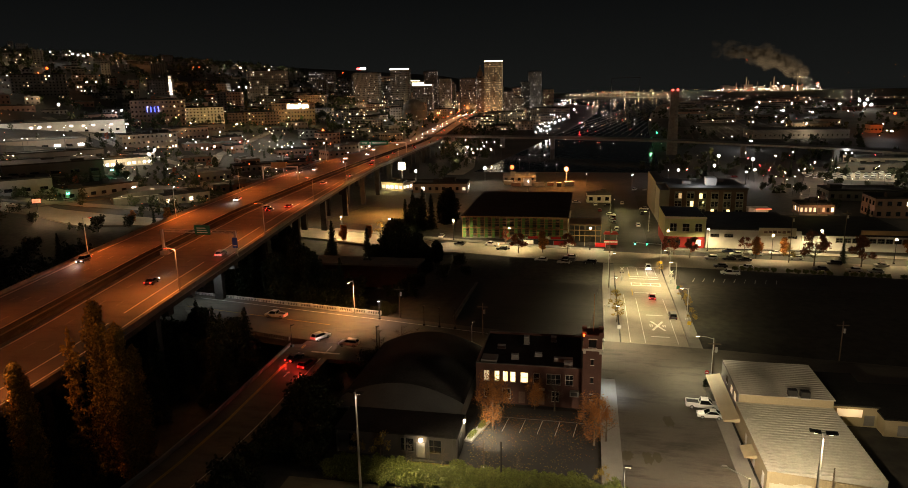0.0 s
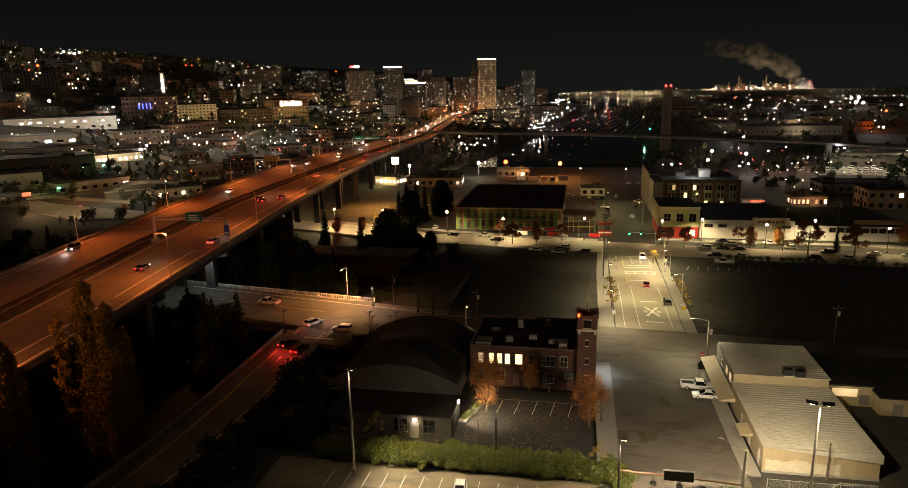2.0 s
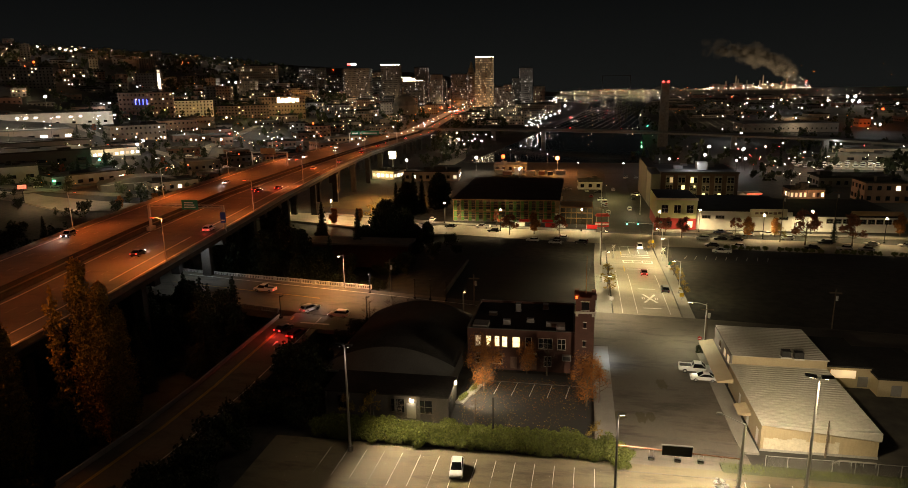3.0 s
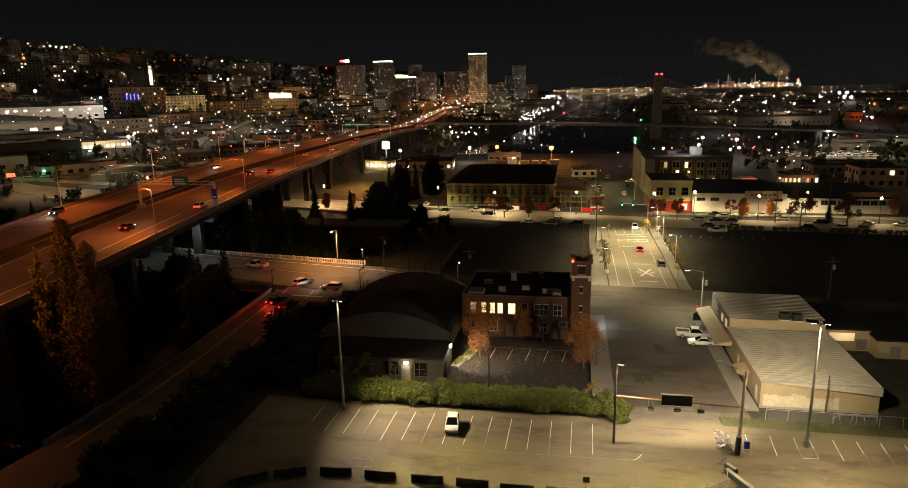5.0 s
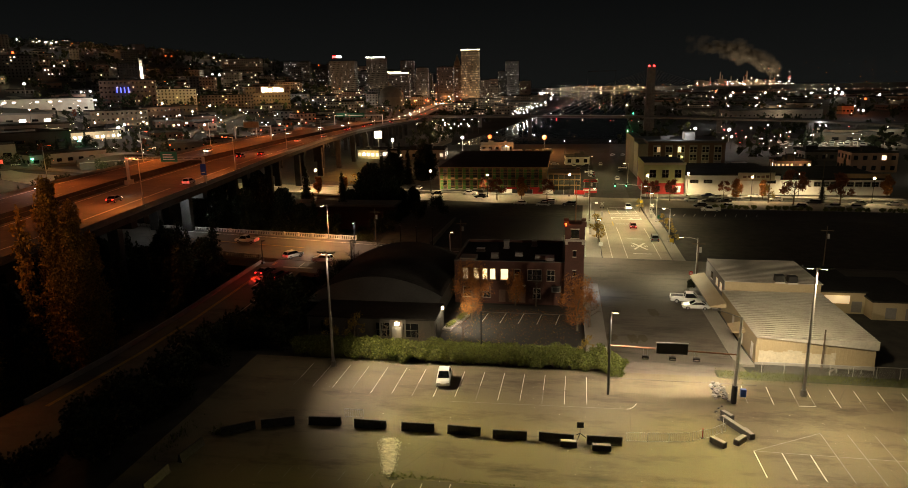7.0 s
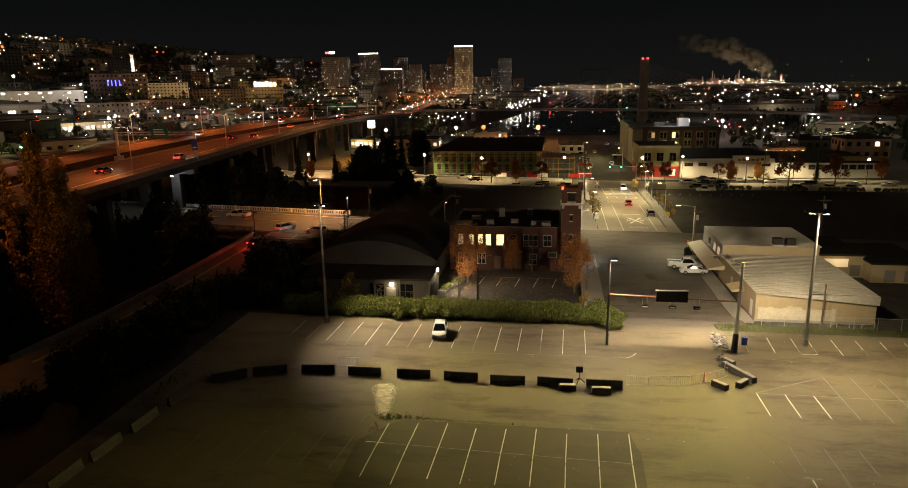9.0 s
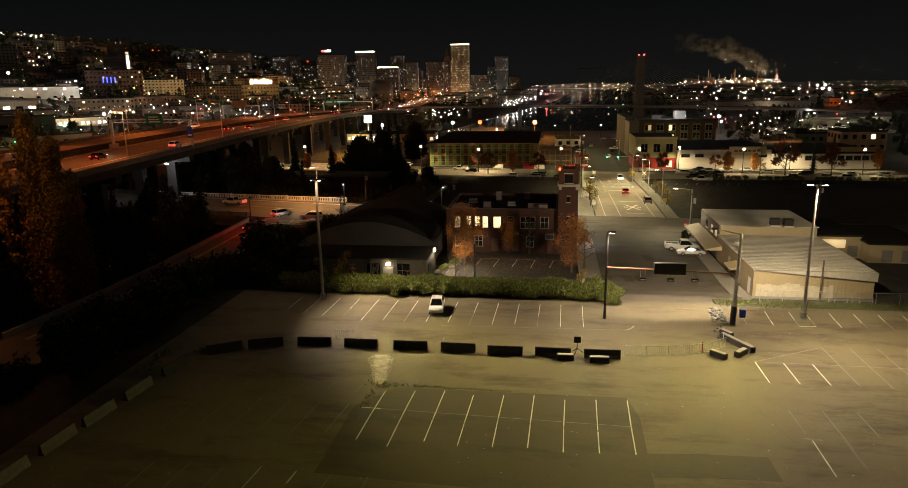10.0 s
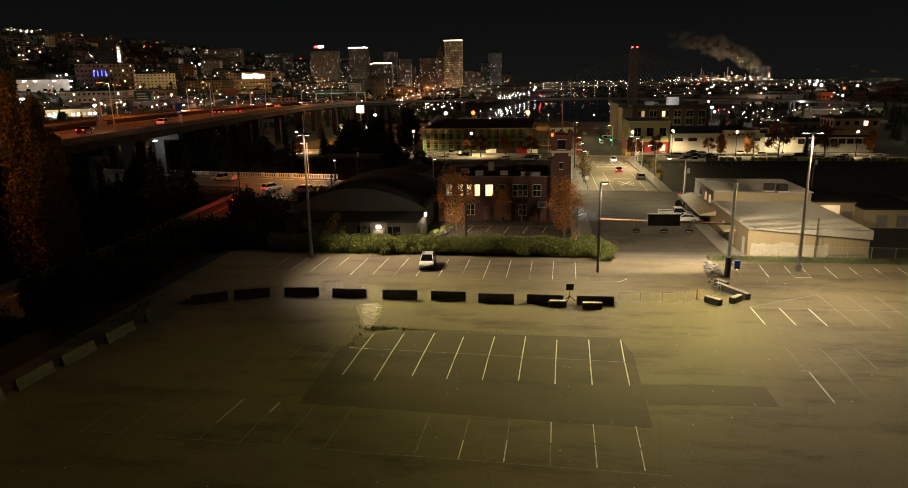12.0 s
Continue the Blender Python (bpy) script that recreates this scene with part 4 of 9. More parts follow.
front, back = [bm.verts.new((u, HY0 - 0.3, 1.45 + (v - 1.5) * 0.12)) for u, v in arc], [bm.verts.new((u, HY0 + 4.05, v + 0.01)) for u, v in arc]
for i in range(32):
    bm.faces.new((front[i], front[i + 1], back[i + 1], back[i]))
part("roof_hip", bm, M_GRAVELROOF, hall, "grey felt hip at the roof's front", smooth=True)
part("roof_edge", box(B(), HX0 + 0.2, HY0 - 0.42, 1.4, HX1 - 0.2, HY0 - 0.31, 1.75), M_CONC, hall, "pale roof edge")
part("front_wing", box(B(), -38.0, 93.6, -4.2, -17.9, 101.59, 1.7), M_STUCCO, hall, "flat-roofed front wing")
part("wing_roof", box(B(), -38.2, 93.4, 1.701, -17.7, 101.3, 1.9), M_TAR, hall, "dark flat roof with a lip")
for x0, x1 in ((-27.0, -24.9), (-22.7, -20.4), (-35.8, -34.1)):
    window(hall, x0, -1.1, x1, 1.1, 93.6, M_GLASS, M_STUCCO, 1)
part("door", box(B(), -24.5, 93.5, -2.1, -23.0, 93.58, 0.5), M_GREYWALL, hall, "grey door under the lamp")
for k in range(6):
    part("pilaster", box(B(), -38.0 + k * 3.85, 93.42, -3.0, -37.7 + k * 3.85, 93.59, 1.69), M_STUCCO, hall)
part("side_door", box(B(), -17.89, 95.2, -2.1, -17.8, 97.8, 0.6), M_DARKSTEEL, hall, "dark roller door")
for lx, ly, lz, w, ox, oy in ((-23.6, 93.35, 1.15, 90, 0, -0.4), (-17.65, 98.9, 2.0, 300, 0.45, 0)):
    wl_ = thing("wall_lamp", lx, ly, lz, 0 if oy else 90, "lit wall lamp on the hall's grey wall", "wall lamp", "wall lamps of the hall")
    part("bracket", box(B(), -0.15, 0.05, -0.05, 0.15, 0.22, 0.18), M_DARKSTEEL, wl_)
    part("lens", box(B(), -0.3, -0.2, -0.26, 0.3, 0.05, 0.16), M_BULB_WARM, wl_, "lit lens")
    lamp_light(lx + ox, ly + oy, lz - 0.3, w, NEUTRAL, 0.12)
lamp_light(-17.1, 98.9, 1.9, 6200, (1, 0.80, 0.56), 0.15, 116, (-13.6, 101.0, -0.6))
lamp_light(-23.6, 92.9, 1.0, 900, WARM, 0.12, 120, (-23.2, 91.2, -2))
for k, (x, y) in enumerate(((-16.6, 101.0), (-15.4, 104.6))):
    pb = thing("planter_bed", x, y, -1.88, -14, "low green clipped planter bed with a kerb", "planter", "planter beds")
    part("kerb", box(B(), -0.7, -2.0, 0, 0.7, 2.0, 0.3), M_CONC, pb)
    bm = B()
    leaf_cloud(bm, (0, 0, 0.55), (0.6, 1.8, 0.35), 500, 0.2, random.Random(5 + k), shell=0.3)
    part("leaves", bm, M_GREEN, pb)

rng = random.Random(14)
bm = B()
for i in range(2600):
    x, y, k = rng.gauss(-21.5, 2.4), 92.4 - abs(rng.gauss(0, 1.3)), rng.uniform(0.05, 0.12)
    if i % 3 == 0:
        x, y = rng.uniform(-17, 2), rng.uniform(91, 111) 
    a, z = rng.uniform(0, 6.283), (-1.86 if x > -17.6 and y > 90.6 else terrain(x, y) - 0.28)
    bm.faces.new([bm.verts.new((x + k * math.cos(a + j * 1.571), y + k * math.sin(a + j * 1.571), z + rng.uniform(0.0, 0.06))) for j in range(4)])
tagged(part("fallen_leaves", bm, M_GOLD), "fallen brown leaves before the hall and on the pad", "leaves", kind="stuff")

# the brick house with its tower
BX0, BX1, BY0, BY1, BTOP = -18.2, 1.4, 115.0, 132.0, 5.2
brick_house = thing("brick_building", 0, 0, 0, 0, "two-storey dark red brick building with a flat black roof", "building")
brick_house.matrix_basis = Matrix()
part("wall", box(B(), BX0, BY0, -3.2, BX1, BY1, BTOP - 0.4), M_BRICK, brick_house)
part("roof", box(B(), BX0 + 0.35, BY0 + 0.35, BTOP - 0.399, BX1 - 0.35, BY1 - 0.35, BTOP - 0.2), M_TAR, brick_house, "black flat roof")
for a in ((BX0, BY0, BX1, BY0 + 0.35), (BX0, BY1 - 0.35, BX1, BY1), (BX0, BY0 + 0.351, BX0 + 0.35, BY1 - 0.351), (BX1 - 0.35, BY0 + 0.351, BX1, BY1 - 0.351)):
    p = part("parapet", box(B(), a[0], a[1], BTOP - 0.398, a[2], a[3], BTOP + 0.25), M_BRICK, brick_house)
    part("coping", box(B(), a[0] - 0.04, a[1] - 0.04, BTOP + 0.251, a[2] + 0.04, a[3] + 0.04, BTOP + 0.33), M_CONC_DARK, p)
for x0, x1, pane, bars in ((-16.65, -15.75, M_WIN_DIM, 1), (-14.65, -13.85, M_WIN_LIT, 1), (-13.1, -12.3, M_WIN_LIT, 1), (-11.7, -10.85, M_WIN_LIT, 0), (-9.8, -8.55, M_WIN_LIT, 0), (-7.4, -6.4, M_GLASS, 0), (-5.05, -2.6, M_GLASS, 2), (-1.6, -0.3, M_GLASS, 1)):
    window(brick_house, x0, 2.15, x1, 4.05, BY0, pane, M_STONE, bars)
for x0, x1 in ((-16.6, -15.0), (-13.2, -11.8), (-4.0, -2.8)):
    window(brick_house, x0, -1.2, x1, 0.6, BY0, M_GLASS, M_STONE, 1)
part("string_course", box(B(), BX0, BY0 - 0.08, 1.5, BX1, BY0 - 0.001, 1.7), M_BRICK, brick_house)
part("awning", box(B(), -7.4, BY0 - 0.9, 1.1, -5.4, BY0 - 0.09, 1.25), M_STONE, brick_house, "small pale awning")
for x in (-9.6, -7.8, -6.0):
    part("door", box(B(), x - 0.6, BY0 - 0.06, -2.1, x + 0.6, BY0 - 0.01, 0.2), M_BROWNWALL, brick_house, "dull red-brown door")
part("roof_shed", box(B(), -17.4, 116, BTOP - 0.19, -14.5, 119, BTOP + 0.5), M_GREYWALL, brick_house)
for x, y, w, d, h in ((-14.5, 124, 1.5, 0.8, 0.6), (-11.3, 119, 1.3, 0.9, 0.9), (-9.8, 127, 1.0, 1.2, 1.5), (-7.0, 121, 1.3, 0.8, 0.6), (-2.2, 119, 3.4, 0.8, 0.7), (-1.2, 117, 1.5, 1.2, 0.9), (-4.5, 129, 1.0, 1.0, 1.0)):
    u = thing("roof_unit", x, y, BTOP - 0.2, 0, "grey sheet-metal unit on the flat roof", "roof unit", "units on the brick roof")
    part("casing", box(B(), -w / 2, -d / 2, 0.12, w / 2, d / 2, h), M_GREYWALL, u)
    part("curb", box(B(), -w / 2 - 0.08, -d / 2 - 0.08, 0, w / 2 + 0.08, d / 2 + 0.08, 0.119), M_STEEL, u)
    part("lid", box(B(), -w / 2 - 0.04, -d / 2 - 0.04, h, w / 2 + 0.04, d / 2 + 0.04, h + 0.06), M_STEEL, u)
ac = thing("wall_unit", 0.0, 114.6, 0.2, 0, "pale air unit hung on the brick wall", "air conditioner")
part("casing", box(B(), -0.8, -0.4, 0, 0.8, 0.38, 1.0), M_GREYWALL, ac)
part("grille", box(B(), -0.6, -0.43, 0.15, 0.6, -0.401, 0.85), M_DARKSTEEL, ac)

tower = thing("brick_tower", 3.05, 115.2, -2.3, 0, "square dark brick hose tower with pale stone trim", "tower")
part("shaft", box(B(), -1.65, -1.65, 0, 1.65, 1.65, 14.6), M_BRICK, tower)
part("cornice", box(B(), -1.85, -1.85, 12.0, 1.85, 1.85, 12.35), M_STONE, tower, "pale stone band")
part("cap", box(B(), -1.9, -1.9, 14.601, 1.9, 1.9, 15.0), M_BRICK, tower)
for sx in (-1, 1):
    for sy in (-1, 1):
        part("merlon", box(B(), sx * 1.5 - 0.4, sy * 1.5 - 0.4, 15.001, sx * 1.5 + 0.4, sy * 1.5 + 0.4, 15.45), M_BRICK, tower)
for z, w, h in ((12.6, 1.3, 1.5), (9.3, 0.45, 1.0), (5.8, 0.45, 1.0), (2.6, 0.45, 1.0)):
    wd = part("opening", box(B(), -w / 2, -1.69, z, w / 2, -1.655, z + h), M_GLASS, tower, "dark opening")
    part("surround", box(B(), -w / 2 - 0.12, -1.71, z - 0.14, w / 2 + 0.12, -1.655, z - 0.001), M_STONE, wd)
    part("surround", box(B(), -w / 2 - 0.12, -1.71, z + h + 0.001, w / 2 + 0.12, -1.655, z + h + 0.14), M_STONE, wd)
for s in (-1, 1):
    part("bracket", box(B(), s * 1.4 - 0.22, -1.8, 11.45, s * 1.4 + 0.22, -1.655, 11.99), M_STONE, tower, "stone bracket")
# Rust colour gives the mast part of its orange lamp light.
part("mast", tube(B(), (0.1, 0.2, 15.0), (0.1, 0.2, 22.0), 0.07, 0.04, 6), M_RUST, tower, "thin mast, orange lamp light in its red colour")
part("obstruction_lamp", tube(B(), (-1.55, -1.95, 14.75), (-1.55, -1.95, 15.2), 0.17, 0.17, 10), M_BULB_SODIUM, tower, "small orange-red lamp")
lamp_light(1.2, 112.9, 13.4, 60, (1, 0.18, 0.03), 0.15)

# the metal warehouse
shed = thing("metal_warehouse", 0, 0, 0, 0, "tan metal warehouse with a ribbed pale roof", "warehouse")
shed.matrix_basis = Matrix()
WX0, WX1 = 27.7, 43.0


def lean_block(bm, x0, y0, x1, y1, z0, zl, zr):
    v = [bm.verts.new(p) for p in ((x0, y0, z0), (x1, y0, z0), (x1, y1, z0), (x0, y1, z0), (x0, y0, zl), (x1, y0, zr), (x1, y1, zr), (x0, y1, zl))]
    for f in ((3, 2, 1, 0), (4, 5, 6, 7), (0, 1, 5, 4), (1, 2, 6, 5), (2, 3, 7, 6), (3, 0, 4, 7)):
        bm.faces.new([v[i] for i in f])
    return bm


part("front_hall", lean_block(B(), WX0, 92.2, WX1, 113.6, -3.4, 1.68, 0.36), M_TAN, shed, "tan ribbed siding")
part("back_hall", lean_block(B(), WX0 + 0.4, 113.61, WX1 + 0.1, 128.0, -3.4, 3.25, 3.05), M_TAN, shed, "taller tan rear part")
for y0, y1, zl, zr, x0, x1 in ((91.9, 113.6, 1.7, 0.38, WX0 - 0.1, WX1 + 0.2), (113.4, 128.3, 3.28, 3.08, WX0 + 0.3, WX1 + 0.3)):
    r_ = part("roof_sheet", lean_block(B(), x0, y0, x1, y1, zl - 0.02, zl + 0.06, zr + 0.06), M_METALROOF, shed, "ribbed metal roof")
    n_rib = int((y1 - y0) / 0.82)
    for i in range(n_rib + 1):
        y = y0 + 0.1 + i * (y1 - y0 - 0.2) / n_rib
        part("rib", lean_block(B(), x0, y - 0.13, x1, y + 0.13, zl + 0.03, zl + 0.105, zr + 0.105), M_METALROOF, r_)
for i in range(30):
    x = WX0 + 0.25 + i * 0.5
    part("siding_rib", box(B(), x - 0.04, 92.15, -2.9, x + 0.04, 92.2, 1.6 - 1.32 * (x - WX0) / (WX1 - WX0)), M_TAN, shed)
part("white_patch", box(B(), WX0 + 0.4, 92.12, -1.95, WX0 + 10.3, 92.145, -0.45), M_LIMEWASH, shed, "whitewashed patch on the siding")
pr_ = random.Random(4)
for k in range(16):
    part("white_patch", box(B(), WX0 + 0.4 + k * 0.62, 92.118, -0.46, WX0 + 1.021 + k * 0.62, 92.143, -0.46 + max(0.05, 0.32 - 0.02 * k + pr_.uniform(-0.22, 0.3))), M_LIMEWASH, shed)
part("plinth", box(B(), WX0 - 0.05, 92.05, -3.4, WX1 + 0.05, 92.11, -1.95), M_CONC, shed, "concrete plinth")
part("front_facade", box(B(), WX0 + 0.2, 113.7, -3.2, WX0 + 0.38, 128.0, 3.2), M_GREYWALL, shed, "dark upper facade")
for y in (115.0, 118.0, 122.0):
    wn_ = part("window", box(B(), WX0 + 0.15, y, 1.2, WX0 + 0.19, y + 1.4, 2.4), M_WIN_DIM if y < 121 else M_GLASS, shed, "upper window")
    part("window_frame", box(B(), WX0 + 0.12, y - 0.1, 1.05, WX0 + 0.195, y + 1.5, 1.19), M_WHITE, wn_)
part("canopy", lean_block(B(), 24.9, 109.0, WX0 - 0.26, 127.4, 0.15, 0.35, 0.9), M_TAN, shed, "pale sheet canopy over the pavement")
part("low_canopy", lean_block(B(), 25.9, 98.0, WX0 - 0.01, 101.5, 0.0, 0.15, 0.6), M_TAN, shed, "small canopy over a door")
for y in (93.5, 99.0, 104.5):
    part("door", box(B(), WX0 - 0.06, y, -2.1, WX0 - 0.01, y + 1.1, 0.2), M_WHITE, shed, "white side door")
for x, y in ((36.6, 116), (38.5, 115.6)):
    u = thing("roof_fan", x, y - 2.0, 3.25, 0, "dark box fan on the warehouse roof", "roof unit", "fans on the metal roof")
    part("casing", box(B(), -0.7, -0.6, 0.25, 0.7, 0.6, 1.3), M_DARKSTEEL, u)
    part("curb", box(B(), -0.8, -0.7, 0, 0.8, 0.7, 0.249), M_METALROOF, u)
annex = thing("tan_annex", 0, 0, 0, 0, "low cream annex with dark flat roofs and a lit porch", "building")
annex.matrix_basis = Matrix()
for x0, y0, x1, y1, z1 in ((43.2, 116.0, 51.0, 129.5, 1.2), (51.01, 113.0, 60.0, 127.0, 0.6)):
    w_ = part("wall", box(B(), x0, y0, -3.2, x1, y1, z1), M_TAN, annex)
    part("roof", box(B(), x0 - 0.2, y0 - 0.2, z1 + 0.001, x1 + 0.2, y1 + 0.2, z1 + 0.3), M_TAR, w_, "dark flat roof")
part("porch_window", box(B(), 44.6, 115.9, -0.7, 48.6, 115.97, 0.7), M_WIN_DIM, annex, "lit porch opening")
for x in (44.0, 49.0, 53.0, 56.0):
    part("door", box(B(), x, (116.0 if x < 51 else 113.0) - 0.08, -2.2, x + 1.6, (116.0 if x < 51 else 113.0) - 0.02, -0.3), M_GREYWALL, annex)
lamp_light(47, 115.0, 0.4, 14, WARM, 0.2)

# the building under construction along the avenue
frame_house = thing("unfinished_building", 0, 0, 0, 0, "two-storey timber-framed building under construction, green sheathing", "building")
frame_house.matrix_basis = Matrix()
GX0, GX1, GY0, GY1, GZ = -49.5, -6.0, 270.0, 335.0, 2.8
part("floor_slab", box(B(), GX0, GY0, -6.8, GX1, GY1, -6.0), M_CONC, frame_house)
part("upper_floor", box(B(), GX0 + 0.2, GY0 + 0.2, -2.0, GX1 - 0.2, GY1 - 0.2, -1.7), M_LUMBER, frame_house)
part("core", box(B(), GX0 + 3, GY0 + 3, -5.99, GX1 - 3, GY1 - 3, 2.3), M_CITYDARK, frame_house, "dark interior")
part("roof", box(B(), GX0 - 0.4, GY0 - 0.4, GZ, GX1 + 0.4, GY1 + 0.4, GZ + 0.5), M_TAR, frame_house, "black flat roof")
part("fascia", box(B(), GX0 - 0.45, GY0 - 0.5, GZ - 0.15, GX1 + 0.45, GY0 - 0.41, GZ + 0.3), M_LUMBER, frame_house, "raw wooden fascia")
for i in range(15):
    x = GX0 + i * (GX1 - GX0) / 14
    part("post", box(B(), x - 0.12, GY0 - 0.1, -6.0, x + 0.12, GY0 + 0.14, GZ - 0.16), M_LUMBER, frame_house)
    if i < 14:
        xw = x + 0.13
        part("sheathing", box(B(), xw, GY0, -6.0, xw + 1.25, GY0 + 0.1, GZ - 0.16), M_SHEATH, frame_house, "green sheathing panel")
        for z in (-5.0, -2.6, -1.2, 1.4):
            part("stud_rail", box(B(), xw + 1.26, GY0 + 0.02, z, xw + 2.85, GY0 + 0.12, z + 0.15), M_LUMBER, frame_house)
for z in (-4.4, -3.4, 0.0, 0.9, 2.2):
    part("ledger", box(B(), GX0, GY0 - 0.16, z, GX1, GY0 - 0.101, z + 0.14), M_LUMBER, frame_house)
for k, x in enumerate((-22, -17.4, -12.6)):
    part("tarp", box(B(), x, GY0 - 0.6, -5.9, x + 4.2, GY0 - 0.5, -4.9), M_SIGNRED if k != 1 else M_WHITE, frame_house, "hanging site tarp")
part("beam", box(B(), GX0, GY0 - 0.2, -2.1, GX1, GY0 - 0.101, -1.7), M_LUMBER, frame_house)
for i in range(7):
    x = -5.4 + i * 2.1
    part("corner_post", box(B(), x, 267.5, -6.0, x + 0.2, 267.7, 0.6), M_LUMBER, frame_house)
for z in (-3.9, -1.7, 0.4):
    part("corner_beam", box(B(), -5.4, 267.71, z, 7.4, 267.9, z + 0.3), M_LUMBER, frame_house)
part("porch_deck", box(B(), -5.4, 267.95, 0.7, 7.4, 280.0, 1.0), M_LUMBER, frame_house)

# the row across the avenue
corner = thing("corner_building", 0, 0, 0, 0, "two-storey pale green corner building with a red ground floor", "building")
corner.matrix_basis = Matrix()
part("wall", box(B(), 31.0, 262.0, -1.9, 46.0, 285.0, 5.6), M_LIME, corner, "pale green stucco upper floor")
part("shopfront", box(B(), 31.1, 262.1, -7.0, 45.9, 284.9, -1.901), M_REDWALL, corner, "red painted ground floor")
part("roof", box(B(), 31.2, 262.2, 5.601, 45.8, 284.8, 5.75), M_TAR, corner)
part("cornice", box(B(), 30.8, 261.7, 5.1, 46.2, 261.99, 5.9), M_CREAM, corner)
for x in (33.0, 37.6, 42.2):
    window(corner, x, 0.2, x + 2.4, 3.2, 262.0, M_GLASS, M_STONE, 1)
for x in (32.0, 35.0, 39.4, 42.6):
    part("shop_window", box(B(), x, 262.0, -5.4, x + 2.0, 262.08, -3.0), M_WIN_DIM if x > 42 else M_GLASS, corner, "dark shop window")
long_white = thing("white_storehouse", 0, 0, 0, 0, "long single-storey white building with a painted sign", "building")
long_white.matrix_basis = Matrix()
part("wall", box(B(), 46.3, 262.6, -7.0, 80.0, 298.0, 1.0), M_WHITE, long_white, "white painted wall")
part("roof", box(B(), 46.1, 262.4, 1.001, 80.2, 298.2, 1.5), M_TAR, long_white, "dark low roof")
for x in (48.0, 53.0, 75.5):
    window(long_white, x, -1.8, x + 3.0, -0.7, 262.6, M_GLASS, M_GREYWALL, 2)
sgn = part("sign_board", box(B(), 65.0, 262.2, -0.9, 78.0, 262.59, 2.1), M_CREAM, long_white, "cream sign board with a ragged script")
for i in range(6):
    part("sign_bar", box(B(), 66.8 + i * 1.6, 262.12, 0.1 + 0.15 * (i % 2), 68.0 + i * 1.6, 262.19, 0.9 + 0.15 * (i % 3)), M_BROWNWALL, sgn)
grey_row = thing("grey_storehouse", 0, 0, 0, 0, "long low grey-white building with a band of windows", "building")
grey_row.matrix_basis = Matrix()
part("wall", box(B(), 80.3, 263.0, -7.0, 118.0, 300.0, -0.6), M_WHITE, grey_row)
part("roof", box(B(), 80.1, 262.8, -0.599, 118.2, 300.2, 0.0), M_TAR, grey_row)
for i in range(9):
    window(grey_row, 92 + i * 2.8, -3.0, 94.2 + i * 2.8, -1.4, 263.0, M_GLASS, M_GREYWALL, 1)
part("name_board", box(B(), 100, 262.4, 0.2, 117, 262.9, 1.8), M_LUMBER, grey_row, "yellow-brown name board")
hotel = thing("apartment_block", 0, 0, 0, 0, "four-storey grey apartment block with bays of pale windows", "building")
hotel.matrix_basis = Matrix()
part("wall", box(B(), 38.0, 312.0, -8.2, 71.0, 345.0, 8.8), M_BROWNWALL, hotel, "dark brown masonry")
part("wing", box(B(), 33.5, 330.0, -8.2, 37.99, 372.0, 9.5), M_CITYDARK, hotel)
part("roof", box(B(), 37.8, 311.8, 8.801, 71.2, 345.2, 9.2), M_GRAVELROOF, hotel, "pale felt roof")
part("roof_room", box(B(), 55.0, 322.0, 9.201, 59.5, 328.0, 12.6), M_WHITE, hotel, "white roof room")
pal = random.Random(11)
for col in range(6):
    x = 40.4 + col * 5.2
    part("bay", box(B(), x - 0.25, 311.75, -7.0, x + 3.05, 311.99, 7.9), M_GREYWALL, hotel, "grey panelled bay")
    for fl in range(4):
        z = -5.9 + fl * 3.55
        for k in (0, 1):
            pane = M_WIN_LIT if pal.random() < 0.09 else (M_WIN_DIM if pal.random() < 0.06 else M_GLASS)
            window(hotel, x + k * 1.5, z, x + 1.28 + k * 1.5, z + 2.3, 311.75, pane, M_STONE, 0)
part("corner_wall", box(B(), 33.6, 311.6, -8.2, 37.95, 329.99, 8.4), M_GREYWALL, hotel, "blank pale corner")
part("parapet", box(B(), 37.7, 311.6, 8.81, 71.3, 311.95, 9.6), M_CITYDARK, hotel)
for x, y, w, h in ((45, 325, 4, 1.6), (62, 333, 2.5, 1.4), (50, 338, 3, 1.0)):
    part("roof_unit", box(B(), x, y, 9.201, x + w, y + w * 0.7, 9.2 + h), M_GREYWALL, hotel)

kiosk = thing("site_hoarding", 11.0, 262.0, terrain(11, 262), 4, "red and white site hoarding under a green shade at the corner", "hoarding")
part("board", box(B(), -2.6, -0.1, 0, 2.6, 0.1, 1.9), M_REDWALL, kiosk, "red lower board")
part("stripe", box(B(), -2.6, -0.13, 1.0, 2.6, -0.101, 1.4), M_WHITE, kiosk, "white stripe")
part("canopy", prism(B(), [(-2.8, 4.4), (2.8, 4.4), (2.2, 5.3), (-2.2, 5.3)], "y", -1.2, 1.2), M_REDWALL, kiosk, "red canopy")
for x in (-2.3, 2.3):
    part("post", tube(B(), (x, 0, 0), (x, 0, 4.4), 0.07, 0.07, 6), M_STEEL, kiosk)
net = thing("site_fence", -5.0, 258.5, terrain(-5, 258.5), -4, "low dark mesh fence before the building site", "fence")
